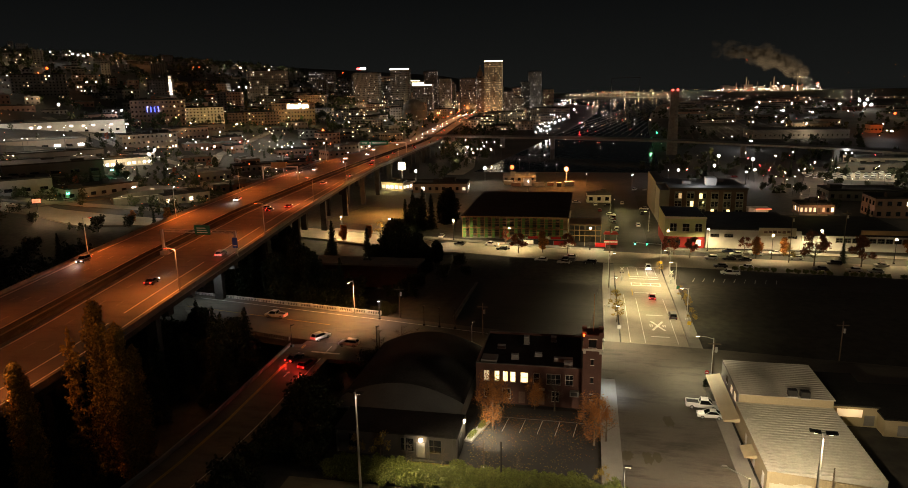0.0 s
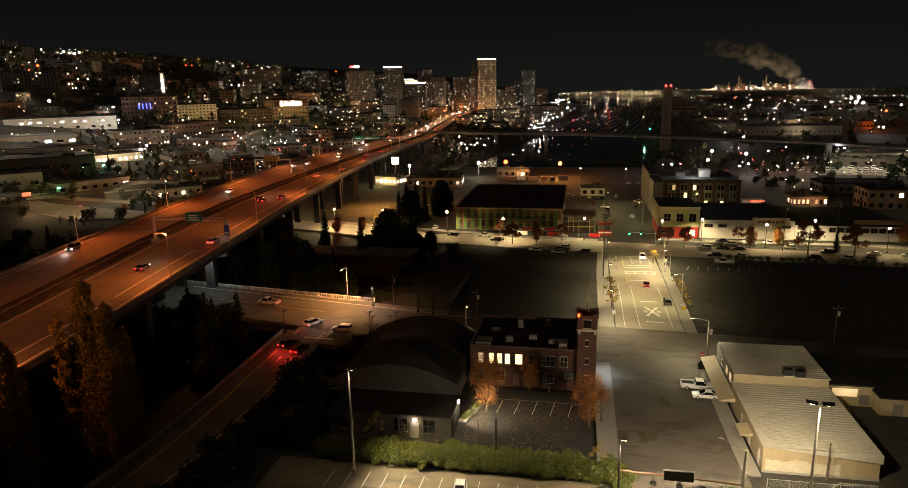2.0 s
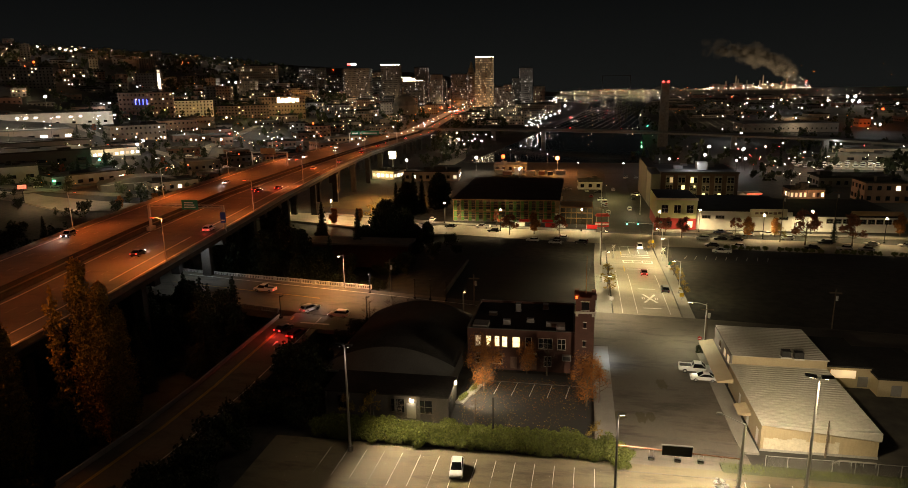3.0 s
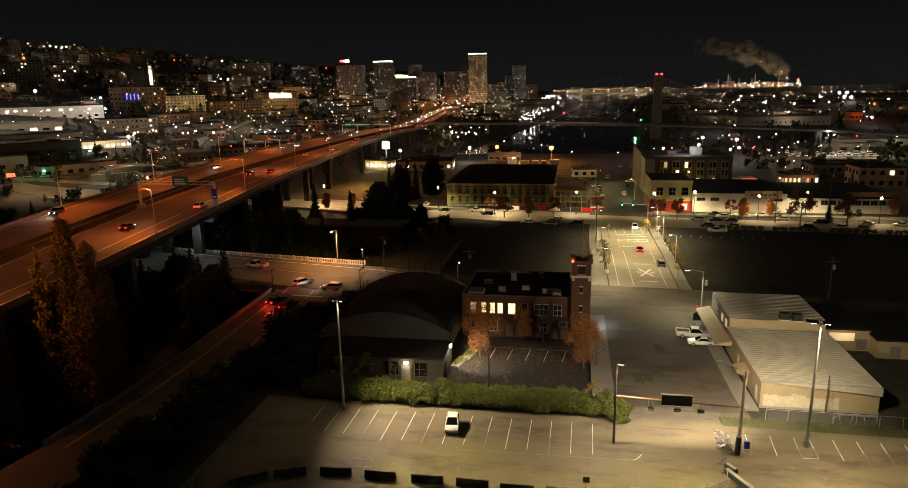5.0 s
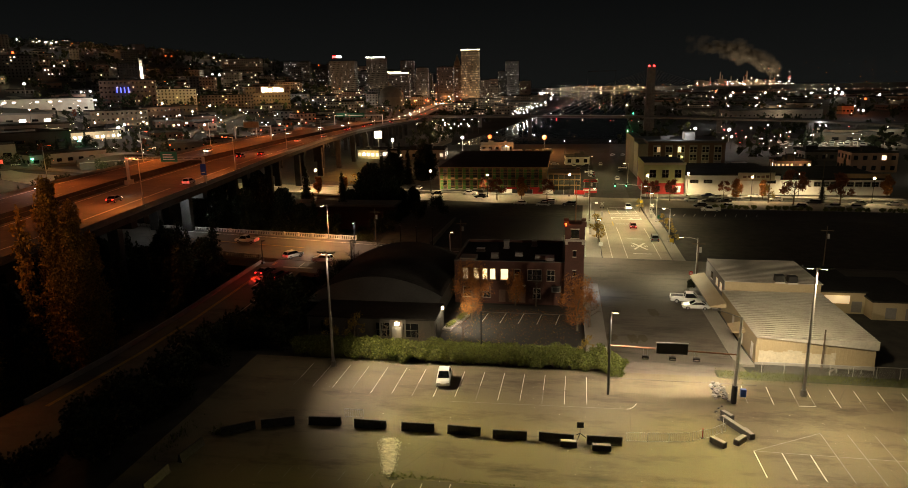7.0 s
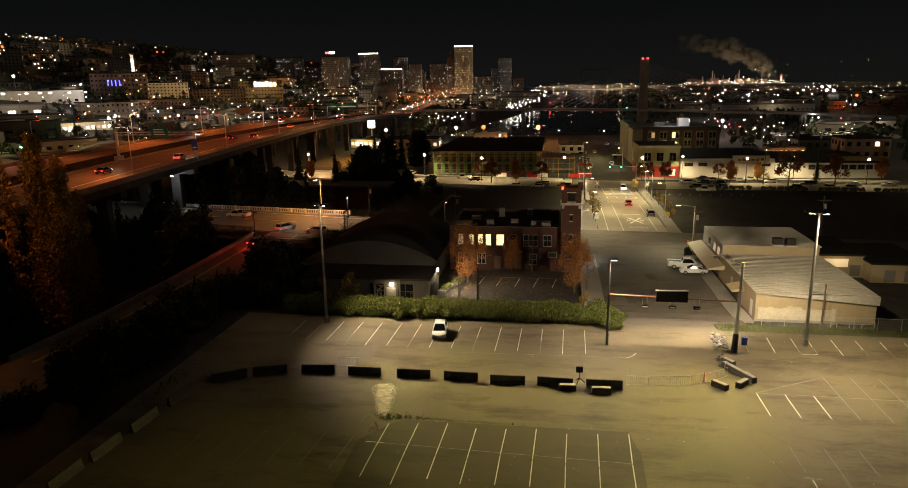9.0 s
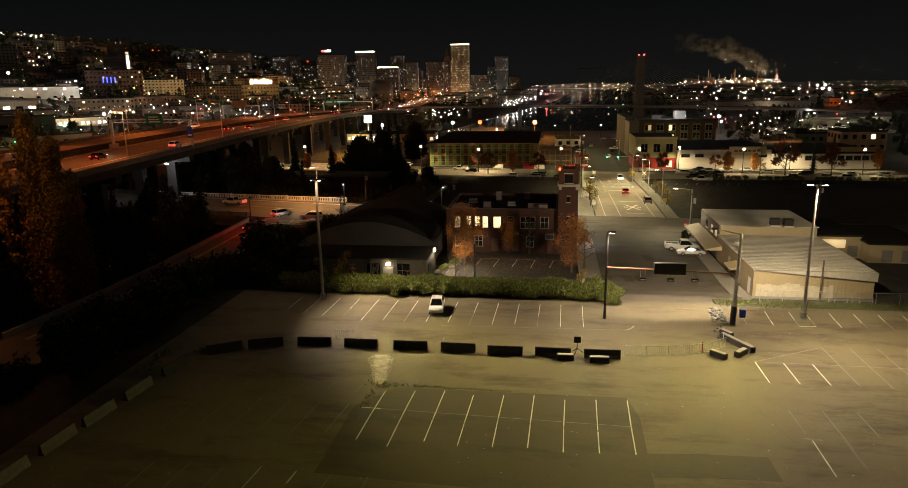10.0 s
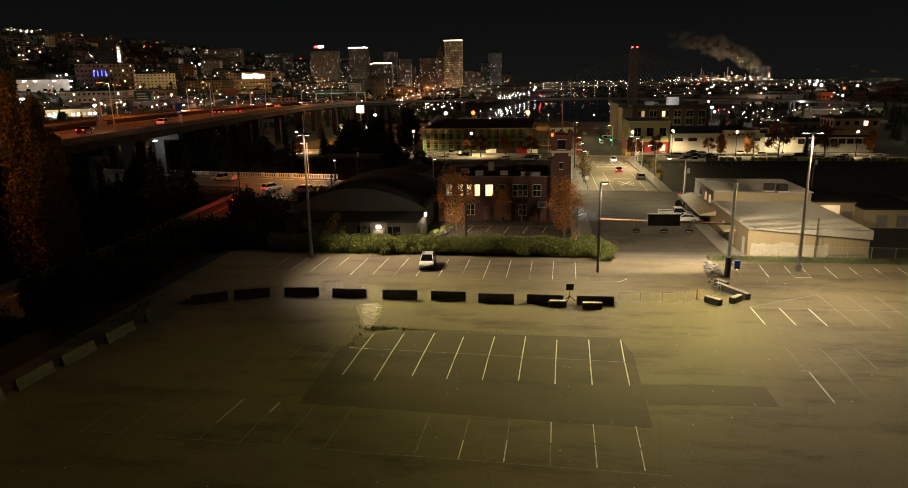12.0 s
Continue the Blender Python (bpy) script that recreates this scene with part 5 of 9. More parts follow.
for i in range(9):
    part("post", tube(B(), (-18 + i * 4, 0, 0), (-18 + i * 4, 0, 1.8), 0.06, 0.06, 6), M_STEEL, net)
for i in range(8):
    part("panel", box(B(), -17.9 + i * 4, -0.03, 0.15, -14.1 + i * 4, 0.03, 1.7), (M_WHITE, M_DARKSTEEL, M_DARKSTEEL, M_SIGNRED)[(i * 5) % 4], net, "printed mesh panel")
station = thing("fuel_station", 82.0, 331.0, terrain(82, 331), 4, "small fuel station with a red and white lit canopy", "fuel station")
part("canopy", box(B(), -3.4, -3.0, 4.0, 3.4, 4.0, 4.6), M_WHITE, station, "white canopy")
part("fascia", box(B(), -3.45, -3.12, 4.05, 3.45, -3.01, 4.55), M_REDGLOW, station, "lit red fascia")
part("soffit_light", box(B(), -2.8, -2.4, 3.9, 2.8, 3.2, 3.999), M_WIN_DIM, station, "lit soffit")
for x in (-2.6, 2.6):
    part("post", box(B(), x - 0.2, 0.3, 0, x + 0.2, 0.7, 3.899), M_STEEL, station)
part("kiosk", box(B(), -4.5, 4.5, 0, 4.5, 9.0, 3.6), M_WHITE, station, "white kiosk")
lamp_light(82.0, 330.5, terrain(82, 331) + 3.6, 200, (1, 0.5, 0.4), 0.5)
lamp_light(51.5, 319.0, 13.0, 1500, (0.95, 0.97, 1.0), 0.3)

# the hedge between lot and hall, bush by bush
rng = random.Random(21)
hedge = [shrub(-31.0 + 3.4 * i, 83.6, -0.7, 1.9, 2.6, M_GREEN, 30 + i, "thick green hedge bush at the lot's edge", "hedge along the lot", "hedge_bush", 3.4, 0.19) for i in range(4)]
for i in range(26):
    x = -34.5 + i * 1.66
    low = 1.0 - 0.35 * ease(2.0, 8.5, x) - 0.12 * (i % 3 == 1)
    for row in (0, 1, 2):
        if row == 2 and (x > 1.0 or -26 < x < -19):
            continue
        copy_thing(hedge[rng.randrange(4)], pose(x + rng.uniform(-0.4, 0.4), 82.9 + row * 2.1 + rng.uniform(-0.3, 0.3), -0.35 - 0.55 * row, 0, 0, rng.uniform(0, 360)) @ Matrix.Scale(low * rng.uniform(0.85, 1.12), 4))

rng = random.Random(29)
bm = B()
for _ in range(15000):
    x = rng.uniform(-35.5, 8.6)
    d = rng.random()
    low = 1.0 - 0.45 * ease(1.0, 8.5, x)
    z = (0.35 + 1.75 * math.sin(math.pi * min(1.0, 0.12 + 0.75 * d)) + 0.55 * noise.noise(Vector((x * 0.55, d * 3.0, 0)))) * low + rng.uniform(-0.35, 0.2)
    leaf_cloud(bm, (x, 81.4 + d * 6.8 * low, z - 0.9 * d), (0.1, 0.1, 0.1), 1, 0.2, rng)
tagged(part("hedge_growth", bm, M_GREEN), "loose leafy growth over the hedge", "foliage", kind="stuff")

for x, y, k in ((7.7, 80.6, 0.75), (7.2, 82.2, 1.0), (8.4, 83.4, 0.8), (6.6, 84.2, 1.15)):
    copy_thing(hedge[0], pose(x, y, -0.25 - 0.1 * (y - 80), 0, 0, x * 90) @ Matrix.Scale(k, 4))

# trees by the brick building
oak = broad_tree(-13.6, 104.0, -1.9, 8.2, 3.9, M_ORANGE, 41, "half-bare autumn tree with orange leaves in the pad", "autumn trees by the pad", 2.1, True, 0.165)
copy_thing(oak, pose(3.5, 101.3, -2.0, 0, 0, 140) @ Matrix.Scale(0.9, 4))
copy_thing(oak, pose(-7.0, 112.4, -2.0, 0, 0, 40) @ Matrix.Scale(0.62, 4))
thin = broad_tree(-13.4, 92.8, -1.9, 5.6, 2.2, M_GOLD, 47, "bare young tree behind the hedge", "bare young trees", 0.0, bare=True)
spread_copies(thin, [(-3.4, 112.3, -2, 50, 1.1), (-24.5, 90.5, -1.8, 10, 0.7), (-8.0, 90.5, -1.8, 200, 0.6), (-43, 133.5, -2, 20, 1.1), (-38, 134, -2, 120, 1.2), (-35, 133.5, -2, 220, 1.1), (-32, 134, -2, 80, 0.9), (5.5, 103, -2, 15, 1.2), (-19.5, 90.2, -1.8, 130, 0.6)])
gold = broad_tree(-29.5, 90.6, -1.8, 5.4, 2.1, M_GOLD, 53, "small bush tree with yellowing leaves", "yellowing bush trees", 0.4, leafsize=0.2)
spread_copies(gold, [(-33.5, 91, -1.8, 70, 0.8), (4.5, 88.5, -1.4, 200, 0.7), (9.6, 172, -3.2, 10, 1.2), (9.6, 164, -3.1, 90, 1.0), (27.8, 166, -3.1, 20, 0.8), (28.0, 176, -3.2, 120, 0.9), (28, 186, -3.4, 60, 0.8)])

# poplars beside the highway
poplar = poplar_tree(-74.9, 87.0, -8.8, 32.8, 5.9, M_GOLD, 61, "tall dense poplar lit orange by the highway lamps", "poplars by the highway")
spread_copies(poplar, [(-70.6, 86.0, -8.8, 100, 0.90), (-77.6, 74, -8.8, 300, 0.85), (-80.0, 77, -8.8, 200, 0.73), (-72.0, 91, -8.8, 45, 0.73), (-77.5, 90, -8.8, 200, 0.66)])
broad_tree(-77.8, 84.6, -8.8, 28.0, 2.6, M_GOLD, 63, "half-bare poplar with a reddish bare top", "poplars by the highway", 0.6, True, 0.45)
fir = fir_tree(-69.8, 124, -8.4, 19.2, 4.2, 71, "dark fir in the ravine")
spread_copies(fir, [(-78, 125, -8.4, 50, 0.97), (-74, 119, -8.4, 150, 0.62), (-84, 122, -8.4, 90, 0.7), (-96, 118, -8.5, 0, 0.7), (-92, 128, -8.6, 30, 0.8), (-86, 116, -8.6, 80, 0.78), (-80, 131, -8.5, 130, 0.8), (-89, 136, -8.5, 180, 0.85), (-98, 124, -8.6, 220, 0.86), (-82, 108, -8.7, 260, 0.75), (-97, 178, -8.6, 15, 1.0), (-88, 186, -8.6, 65, 0.95), (-80, 180, -8.5, 115, 0.85), (-72, 186, -8.4, 165, 0.75), (-100, 206, -8.6, 215, 1.0), (-90, 226, -8.4, 265, 0.9), (-76, 224, -8.2, 315, 0.8)])
bigfir = poplar_tree(-66.5, 229, -11.2, 19.5, 12.5, M_FIR, 75, "huge dense dark evergreen beside the avenue", "dark evergreens", 120, 130, 1.0)
spread_copies(bigfir, [(-100, 172, -8.6, 10, 0.79), (-91, 181, -8.6, 90, 0.79), (-83, 189, -8.5, 150, 0.74), (-105, 190, -8.6, 200, 0.79), (-112, 206, -8.6, 260, 0.79), (-98, 204, -8.6, 310, 0.77), (-109, 226, -8.4, 30, 0.77), (-96, 240, -8.0, 80, 0.32), (-90, 138, -8.5, 130, 0.66), (-80, 137, -8.5, 180, 0.58), (-101, 128, -8.6, 230, 0.73), (-98, 111, -8.7, 280, 0.69), (-88, 103, -8.7, 330, 0.66), (-73, 178, -8.4, 50, 0.6), (-62, 300, -7.4, 70, 0.84), (-63.5, 301, -7.4, 30, 0.62), (-74, 288, -7.2, 80, 0.7), (-60, 234, -9.5, 100, 0.62), (-56, 228, -9.5, 20, 0.5), (-53, 236, -8, 200, 0.4), (-73, 224, -11.4, 150, 0.6)])
for x, y, z, turn, k in ((-71, 210, -11.6, 200, 0.94), (-73.6, 281, -7.0, 20, 0.98), (-69.6, 283, -7.0, 140, 1.02), (-66.6, 286, -7.0, 260, 0.86), (-76.6, 279, -7.0, 60, 0.80), (-71.5, 276, -7.0, 310, 0.82)):
    copy_thing(fir, pose(x, y, z, 0, 0, turn) @ Matrix.Scale(k, 4))
bush = shrub(-48, 118, -5.0, 3.2, 4.5, M_SHRUB, 81, "dark shrub on the bank", "dark shrubs on the banks", dens=1.6)
rng = random.Random(83)
for i in range(150):
    k = rng.random()
    if k < 0.45:
        x, y = rng.uniform(-58, -44), rng.uniform(20, 127)
        if abs(x - float(np.interp(y, [56, 76, 96, 114, 131], [-66, -61.5, -59.5, -59, -58.6]))) < 7.8 or y > 117:
            continue
    elif k < 0.7:
        x, y = rng.uniform(-100, -73), rng.uniform(66, 128)
    elif k < 0.9:
        x, y = rng.uniform(-100, -36), rng.uniform(163, 225)
    else:
        x, y = rng.uniform(-44, -38), rng.uniform(84, 132)
    copy_thing(bush, pose(x, y, terrain(x, y) - 0.4, 0, 0, rng.uniform(0, 360)) @ Matrix.Scale(rng.uniform(0.6, 1.35), 4))
for x, y, k in ((-92, 146, 2.2), (-84, 143, 2.4), (-99, 140, 2.3), (-76, 141, 1.9), (-104, 128, 2.5), (-92, 131, 2.3), (-84, 132, 2.4), (-96, 176, 2.9), (-86, 178, 2.6), (-76, 176, 2.4), (-90, 192, 2.8), (-80, 190, 2.5), (-101, 196, 2.6), (-70, 188, 2.2), (-64, 176, 1.8), (-98, 112, 2.4), (-88, 112, 2.2), (-96, 98, 2.6), (-86, 100, 2.2), (-92, 84, 2.6), (-44, 121, 1.1), (-47, 111, 1.35), (-44, 100, 1.7), (-42, 92, 1.5), (-47, 104, 1.8), (-104, 232, 2.4), (-95, 238, 1.3)):
    copy_thing(bush, pose(x, y, terrain(x, y) - 0.5, 0, 0, x * 37 % 360) @ Matrix.Scale(k, 4))
for x, y, k in ((-49.2, 88, 1.4), (-49, 82, 1.35), (-48.5, 76, 1.5), (-49.5, 70, 1.5), (-50.5, 64, 1.4), (-46, 71, 1.2), (-49.6, 94, 1.2), (-45.5, 64, 1.1), (-44.6, 78, 0.9)):
    copy_thing(bush, pose(x, y, terrain(x, y) - 0.4, 0, 0, x * 53 % 360) @ Matrix.Scale(k, 4))
avenue_tree = broad_tree(-23.3, 243.5, terrain(-23, 243), 7.4, 3.3, M_MAROON, 91, "round street tree with dull red autumn leaves", "street trees of the avenue", 1.6, leafsize=0.34)
for x, y, k in ((-5.1, 245, 0.95), (59, 256, 0.75), (76.8, 236, 1.5), (91.5, 236.6, 1.4), (38, 243, 1.0), (31, 246, 0.9)):
    copy_thing(avenue_tree, pose(x, y, terrain(x, y), 0, 0, x * 31 % 360) @ Matrix.Scale(k, 4))
amber_tree = broad_tree(-14.4, 245.4, terrain(-14, 245), 7.0, 2.6, M_ORANGE, 92, "slim street tree with amber autumn leaves", "street trees of the avenue", 1.5, True, leafsize=0.3)
for x, y, k in ((-97, 256, 0.9), (-87, 259, 0.8), (61, 247, 0.95), (71.2, 251, 0.85), (114, 256, 1.0)):
    copy_thing(amber_tree, pose(x, y, terrain(x, y), 0, 0, x * 37 % 360) @ Matrix.Scale(k, 4))
street_tree = broad_tree(-30, 258.5, -5.9, 6.0, 2.0, M_MAROON, 91, "small street tree with dull red autumn leaves", "street trees of the avenue", 0.8, leafsize=0.3)
spread_copies(street_tree, [(33, 247, -5.4, 90, 1.1)])
spread_copies(gold, [(-83, 262, -6.2, 0, 1.4), (-72, 259, -6.2, 70, 0.9), (70, 240, -5.6, 30, 1.2), (25, 217, -4.6, 80, 0.8)])
spread_copies(fir, [(87.3, 241.5, -5.7, 20, 0.46), (-64, 250, -5.8, 20, 0.4)])


# ---- road edges, pavements and markings ----
structure("pavement_west", strip(B(), [(6.3, 90, None), (6.3, 128.5, None)], 3.2, 0.6, 0.16), M_WALK, "pale concrete pavement beside the brick building", "pavement")
structure("pavement_east", strip(B(), [(25.9, 90, None), (25.9, 128, None)], 2.4, 0.6, 0.16), M_WALK, "pale concrete pavement beside the warehouse", "pavement")
structure("pavement_north_west", strip(B(), [(8.0, 149.5, None), (8.4, 200, None), (9.3, 230, None)], 3.6, 0.6, 0.17), M_WALK, "lamp-lit concrete pavement of the north street", "pavement")
structure("pavement_north_east", strip(B(), [(26.6, 148.5, None), (27.2, 200, None), (28.2, 228, None)], 2.6, 0.6, 0.17), M_WALK, "concrete pavement of the north street", "pavement")
structure("pavement_avenue", strip(B(), [(-110, 279, None), (-56, 264.5, None), (-20, 257.5, None), (8, 252.5, None)], 3.6, 0.6, 0.16), M_WALK, "concrete pavement of the avenue", "pavement")
structure("pavement_avenue_east", strip(B(), [(30, 258.5, None), (60, 256.5, None), (118, 252.5, None)], 4.0, 0.6, 0.16), M_WALK, "concrete pavement before the white buildings", "pavement")
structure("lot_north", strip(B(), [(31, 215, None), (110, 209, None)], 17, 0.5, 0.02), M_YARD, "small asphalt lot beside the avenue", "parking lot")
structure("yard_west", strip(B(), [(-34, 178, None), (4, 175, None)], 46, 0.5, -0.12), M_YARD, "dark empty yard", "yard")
structure("field", strip(B(), [(-120, 318, None), (-66, 305, None)], 46, 0.5, 0.0), M_GRASS, "bare brown field beside the avenue", "field")
road_marks = thing("road_markings", 0, 0, 0, 0, "white street markings", "road marking", kind="structure")


def mark(x0, y0, x1, y1, wide=0.14, mat=M_LINE):
    a, b = terrain(x0, y0) + 0.05, terrain(x1, y1) + 0.05
    d = Vector((x1 - x0, y1 - y0, 0)).normalized()
    nx, ny = -d.y * wide / 2, d.x * wide / 2
    bm = B()
    k = max(1, int(math.hypot(x1 - x0, y1 - y0) / 6))
    rows = []
    for i in range(k + 1):
        f = i / k
        x, y = x0 + (x1 - x0) * f, y0 + (y1 - y0) * f
        rows.append([bm.verts.new((x + s * nx, y + s * ny, terrain(x, y) + 0.052)) for s in (1, -1)])
    for p, q in zip(rows, rows[1:]):
        bm.faces.new((p[0], p[1], q[1], q[0]))
    return part("mark", bm, mat, road_marks)


mark(15.6, 151, 15.6, 186)
mark(12.2, 151, 12.4, 190)
mark(22.9, 151, 22.9, 186)
for y in (155.3, 171.0):
    mark(17.2, y, 21.4, y, 0.45)
mark(17.9, 159.6, 20.9, 166.4, 0.6)
mark(20.9, 159.6, 17.9, 166.4, 0.6)
for x in (17.6, 20.7):
    mark(x, 162.2, x, 163.8, 0.25)
    mark(x + 0.5, 162.2, x + 0.5, 163.8, 0.25)
mark(15.6, 192, 21.6, 192, 0.5)
for y in (200.5, 203.5, 209, 212):
    mark(15.2, y, 24.0, y, 0.5)
for x in (15.4, 18.2, 21, 23.8):
    mark(x, 200.5, x, 203.5, 0.3)
    mark(x, 214, x, 226, 0.16)
mark(16, 226, 25, 226, 0.5)
mark(15.0, 189, 15.1, 196, 0.3, M_LINE_YELLOW)
mark(15.3, 211, 15.4, 219, 0.3, M_LINE_YELLOW)
for i in range(9):
    mark(34 + i * 3.0, 208, 35.4 + i * 3.0, 213)
pad_lines = thing("pad_lines", 0, 0, 0, 0, "white stall lines on the dark pad", "road marking", kind="structure")
for i in range(5):
    painted(-11.9 + i * 3.0, 103.4, -11.3 + i * 3.0, 108.2, 0.12, -1.865, M_LINE, pad_lines)
    painted(-13.5 + i * 3.0, 90.8, -13.3 + i * 3.0, 92.2, 0.12, -1.865, M_LINE, pad_lines)
painted(-13.0, 108.6, 4.0, 108.4, 0.2, -1.865, M_CONC, pad_lines)
for cx, cy, rx, ry, seed in ((8.6, 99.2, 1.3, 2.0, 1), (11.9, 99.0, 0.9, 2.3, 2), (13.4, 99.6, 0.8, 1.7, 3), (16.5, 112.0, 1.0, 2.6, 4)):
    rs = random.Random(seed)
    ring = [(cx + rx * math.cos(a * 0.3307) * rs.uniform(0.6, 1.1), cy + ry * math.sin(a * 0.3307) * rs.uniform(0.6, 1.1)) for a in range(19)]
    bm = B()
    bm.faces.new([bm.verts.new((x, y, terrain(x, y) + 0.027)) for x, y in ring])
    structure("oil_stain", bm, M_PATCH, "dark oil stain on the side street", "stain")
rng = random.Random(7)
bm = B()
for _ in range(1500):
    x, y = rng.uniform(-17, 4), 110 - abs(rng.gauss(0, 6.0))
    if y < 90.7:
        continue
    s, a = rng.uniform(0.04, 0.1), rng.uniform(0, 6.28)
    bm.faces.new([bm.verts.new((x + s * math.cos(a + i * 1.571), y + s * math.sin(a + i * 1.571), -1.86 + rng.uniform(0, 0.02))) for i in range(4)])
tagged(part("fallen_leaves", bm, M_ORANGE), "fallen orange leaves on the dark pad", "leaves", kind="stuff")

# bridge balustrades


def balustrade(x0, y0, x1, y1, z, mat, label):
    t = thing("balustrade", x0, y0, z, math.degrees(math.atan2(y1 - y0, x1 - x0)), label, "balustrade")
    L = math.hypot(x1 - x0, y1 - y0)
    part("top_rail", box(B(), 0, -0.18, 0.92, L, 0.18, 1.12), mat, t)
    part("kerb", box(B(), 0, -0.2, 0, L, 0.2, 0.22), mat, t)
    n = int(L / 4)
    for i in range(n + 1):
        x = i * L / n
        part("pedestal", box(B(), x - 0.24, -0.24, 0.221, x + 0.24, 0.24, 1.2), mat, t)
    m = int(L / 0.5)
    me = None
    for i in range(m):
        x = (i + 0.5) * L / m
        if me is None:
            ob = part("baluster", box(B(), -0.09, -0.09, 0.221, 0.09, 0.09, 0.919), mat, t)
            me = ob.data
        else:
            ob = new("baluster", me)
            ob.parent = t
        ob.location = (x, 0, 0)
    return t


balustrade(-118, 166.2, -49.8, 155.7, -1.0, M_WHITE, "white concrete balustrade along the bridge road")
balustrade(-88, 139.8, -65.4, 134.8, -0.75, M_CONC_DARK, "dark concrete balustrade on the bridge's near side")
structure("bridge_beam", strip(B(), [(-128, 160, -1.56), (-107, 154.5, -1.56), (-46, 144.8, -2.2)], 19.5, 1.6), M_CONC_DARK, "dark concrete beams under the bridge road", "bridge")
structure("ramp_kerb_wall", strip(B(), [(-64.2, 133, -0.4), (-64.5, 114, -1.05), (-64.7, 100, -1.55), (-65.6, 86, -2.0), (-68.0, 70, -2.65)], 0.35, 1.2), M_CONC, "low concrete wall along the ramp", "wall")
for off, paint in ((4.0, M_LINE), (-2.2, M_LINE_YELLOW), (-2.55, M_LINE_YELLOW)):
    part("mark", strip(B(), [(x + off, y, z + 0.06) for x, y, z in RAMP[:5]], 0.16, 0.02), paint, road_marks)
for x, y in ((-58.8, 119.4), (-55.6, 118.4)):
    part("mark", prism(B(), [(x - 0.1, y - 1.4), (x + 0.1, y - 1.4), (x + 0.1, y + 0.3), (x + 0.45, y + 0.3), (x, y + 1.4), (x - 0.45, y + 0.3), (x - 0.1, y + 0.3)], "z", -1.62, -1.545), M_LINE, road_marks, "worn white lane arrow")
part("mark", strip(B(), [(-58.2, 128.6, -1.22), (-53.4, 128.2, -1.22)], 0.45, 0.02), M_LINE, road_marks, "worn white stop line")
part("mark", strip(B(), [(-58.0, 130.4, -1.05), (-51.2, 130.0, -1.05)], 0.6, 0.02), M_LINE, road_marks)
part("mark", strip(B(), [(-104, 161.5, -0.52), (-48, 152.8, -1.1), (-17, 148.2, -1.75)], 0.2, 0.02), M_LINE, road_marks)
part("mark", strip(B(), [(-104, 154.3, -0.52), (-60, 147.2, -1.0)], 0.16, 0.02), M_LINE_YELLOW, road_marks)
structure("yard_wall", strip(B(), [(-31.5, 160, None), (-31, 194, None)], 0.5, 1.5, 1.0), M_CONC_DARK, "long grey concrete yard wall", "wall")
structure("brick_abutment", box(B(), -93, 206, -9.5, -53, 212, -1.6), M_BRICK, "low brick and concrete structure behind the ravine", "wall")
structure("abutment_deck", box(B(), -94, 204, -1.599, -52, 213.5, -0.9), M_CONC_DARK, "concrete deck on the brick structure", "bridge")

# ---- gantry with road signs ----
gy = 160.5
gz, gxl, gxr = h_at(H_Z, gy), h_at(H_M, gy) + 1.6, h_at(H_R, gy) - 0.35
gantry = thing("sign_gantry", gxl, gy, gz, 0, "steel gantry with a green road sign over the highway", "gantry")
GW = gxr - gxl
part("footing", box(B(), -0.6, -1.2, 0, 0.6, 1.2, 1.1), M_CONC, gantry, "concrete footing")
for x in (0, GW):
    part("column", box(B(), x - 0.28, -0.28, 0.0, x + 0.28, 0.28, 7.2), M_STEEL, gantry)
    for k in range(6):
        part("batten", box(B(), x - 0.32, -0.33, 1.2 + k, x + 0.32, -0.281, 1.35 + k), M_STEEL, gantry)
for z in (6.4, 7.1):
    part("chord", box(B(), 0, -0.12, z, GW, 0.12, z + 0.16), M_STEEL, gantry)
for k in range(10):
    part("brace", tube(B(), (k * GW / 10, 0, 6.45), ((k + 1) * GW / 10, 0, 7.15), 0.05, 0.05, 5), M_STEEL, gantry)
sb = part("green_sign", box(B(), GW * 0.47, -0.5, 6.0, GW * 0.47 + 4.6, -0.35, 8.6), M_SIGNGREEN, gantry, "green guide sign")
for k in range(3):
    part("sign_bar", box(B(), GW * 0.47 + 0.7, -0.52, 6.5 + k * 0.6, GW * 0.47 + 3.9 - 0.3 * k, -0.501, 6.75 + k * 0.6), M_WHITE, sb)
bb = part("blue_sign", box(B(), GW - 0.75, -0.5, 2.6, GW + 0.75, -0.35, 5.4), M_SIGNBLUE, gantry, "blue service sign")
part("sign_bar", box(B(), GW - 0.5, -0.52, 3.1, GW + 0.5, -0.501, 3.4), M_WHITE, bb)
gan2 = thing("lane_sign", h_at(H_L, 316) - 2, 316, h_at(H_Z, 316), 0, "orange-lit steel sign frame over the far lanes", "gantry")
for x in (0, 19):
    part("column", box(B(), x - 0.25, -0.25, 0, x + 0.25, 0.25, 7), M_STEEL, gan2)
part("beam", box(B(), 0, -0.2, 6.4, 19, 0.2, 7), M_STEEL, gan2)
part("sign_back", box(B(), 5, -0.5, 6, 13, -0.25, 9), M_LUMBER, gan2, "bare back of a sign lit orange")
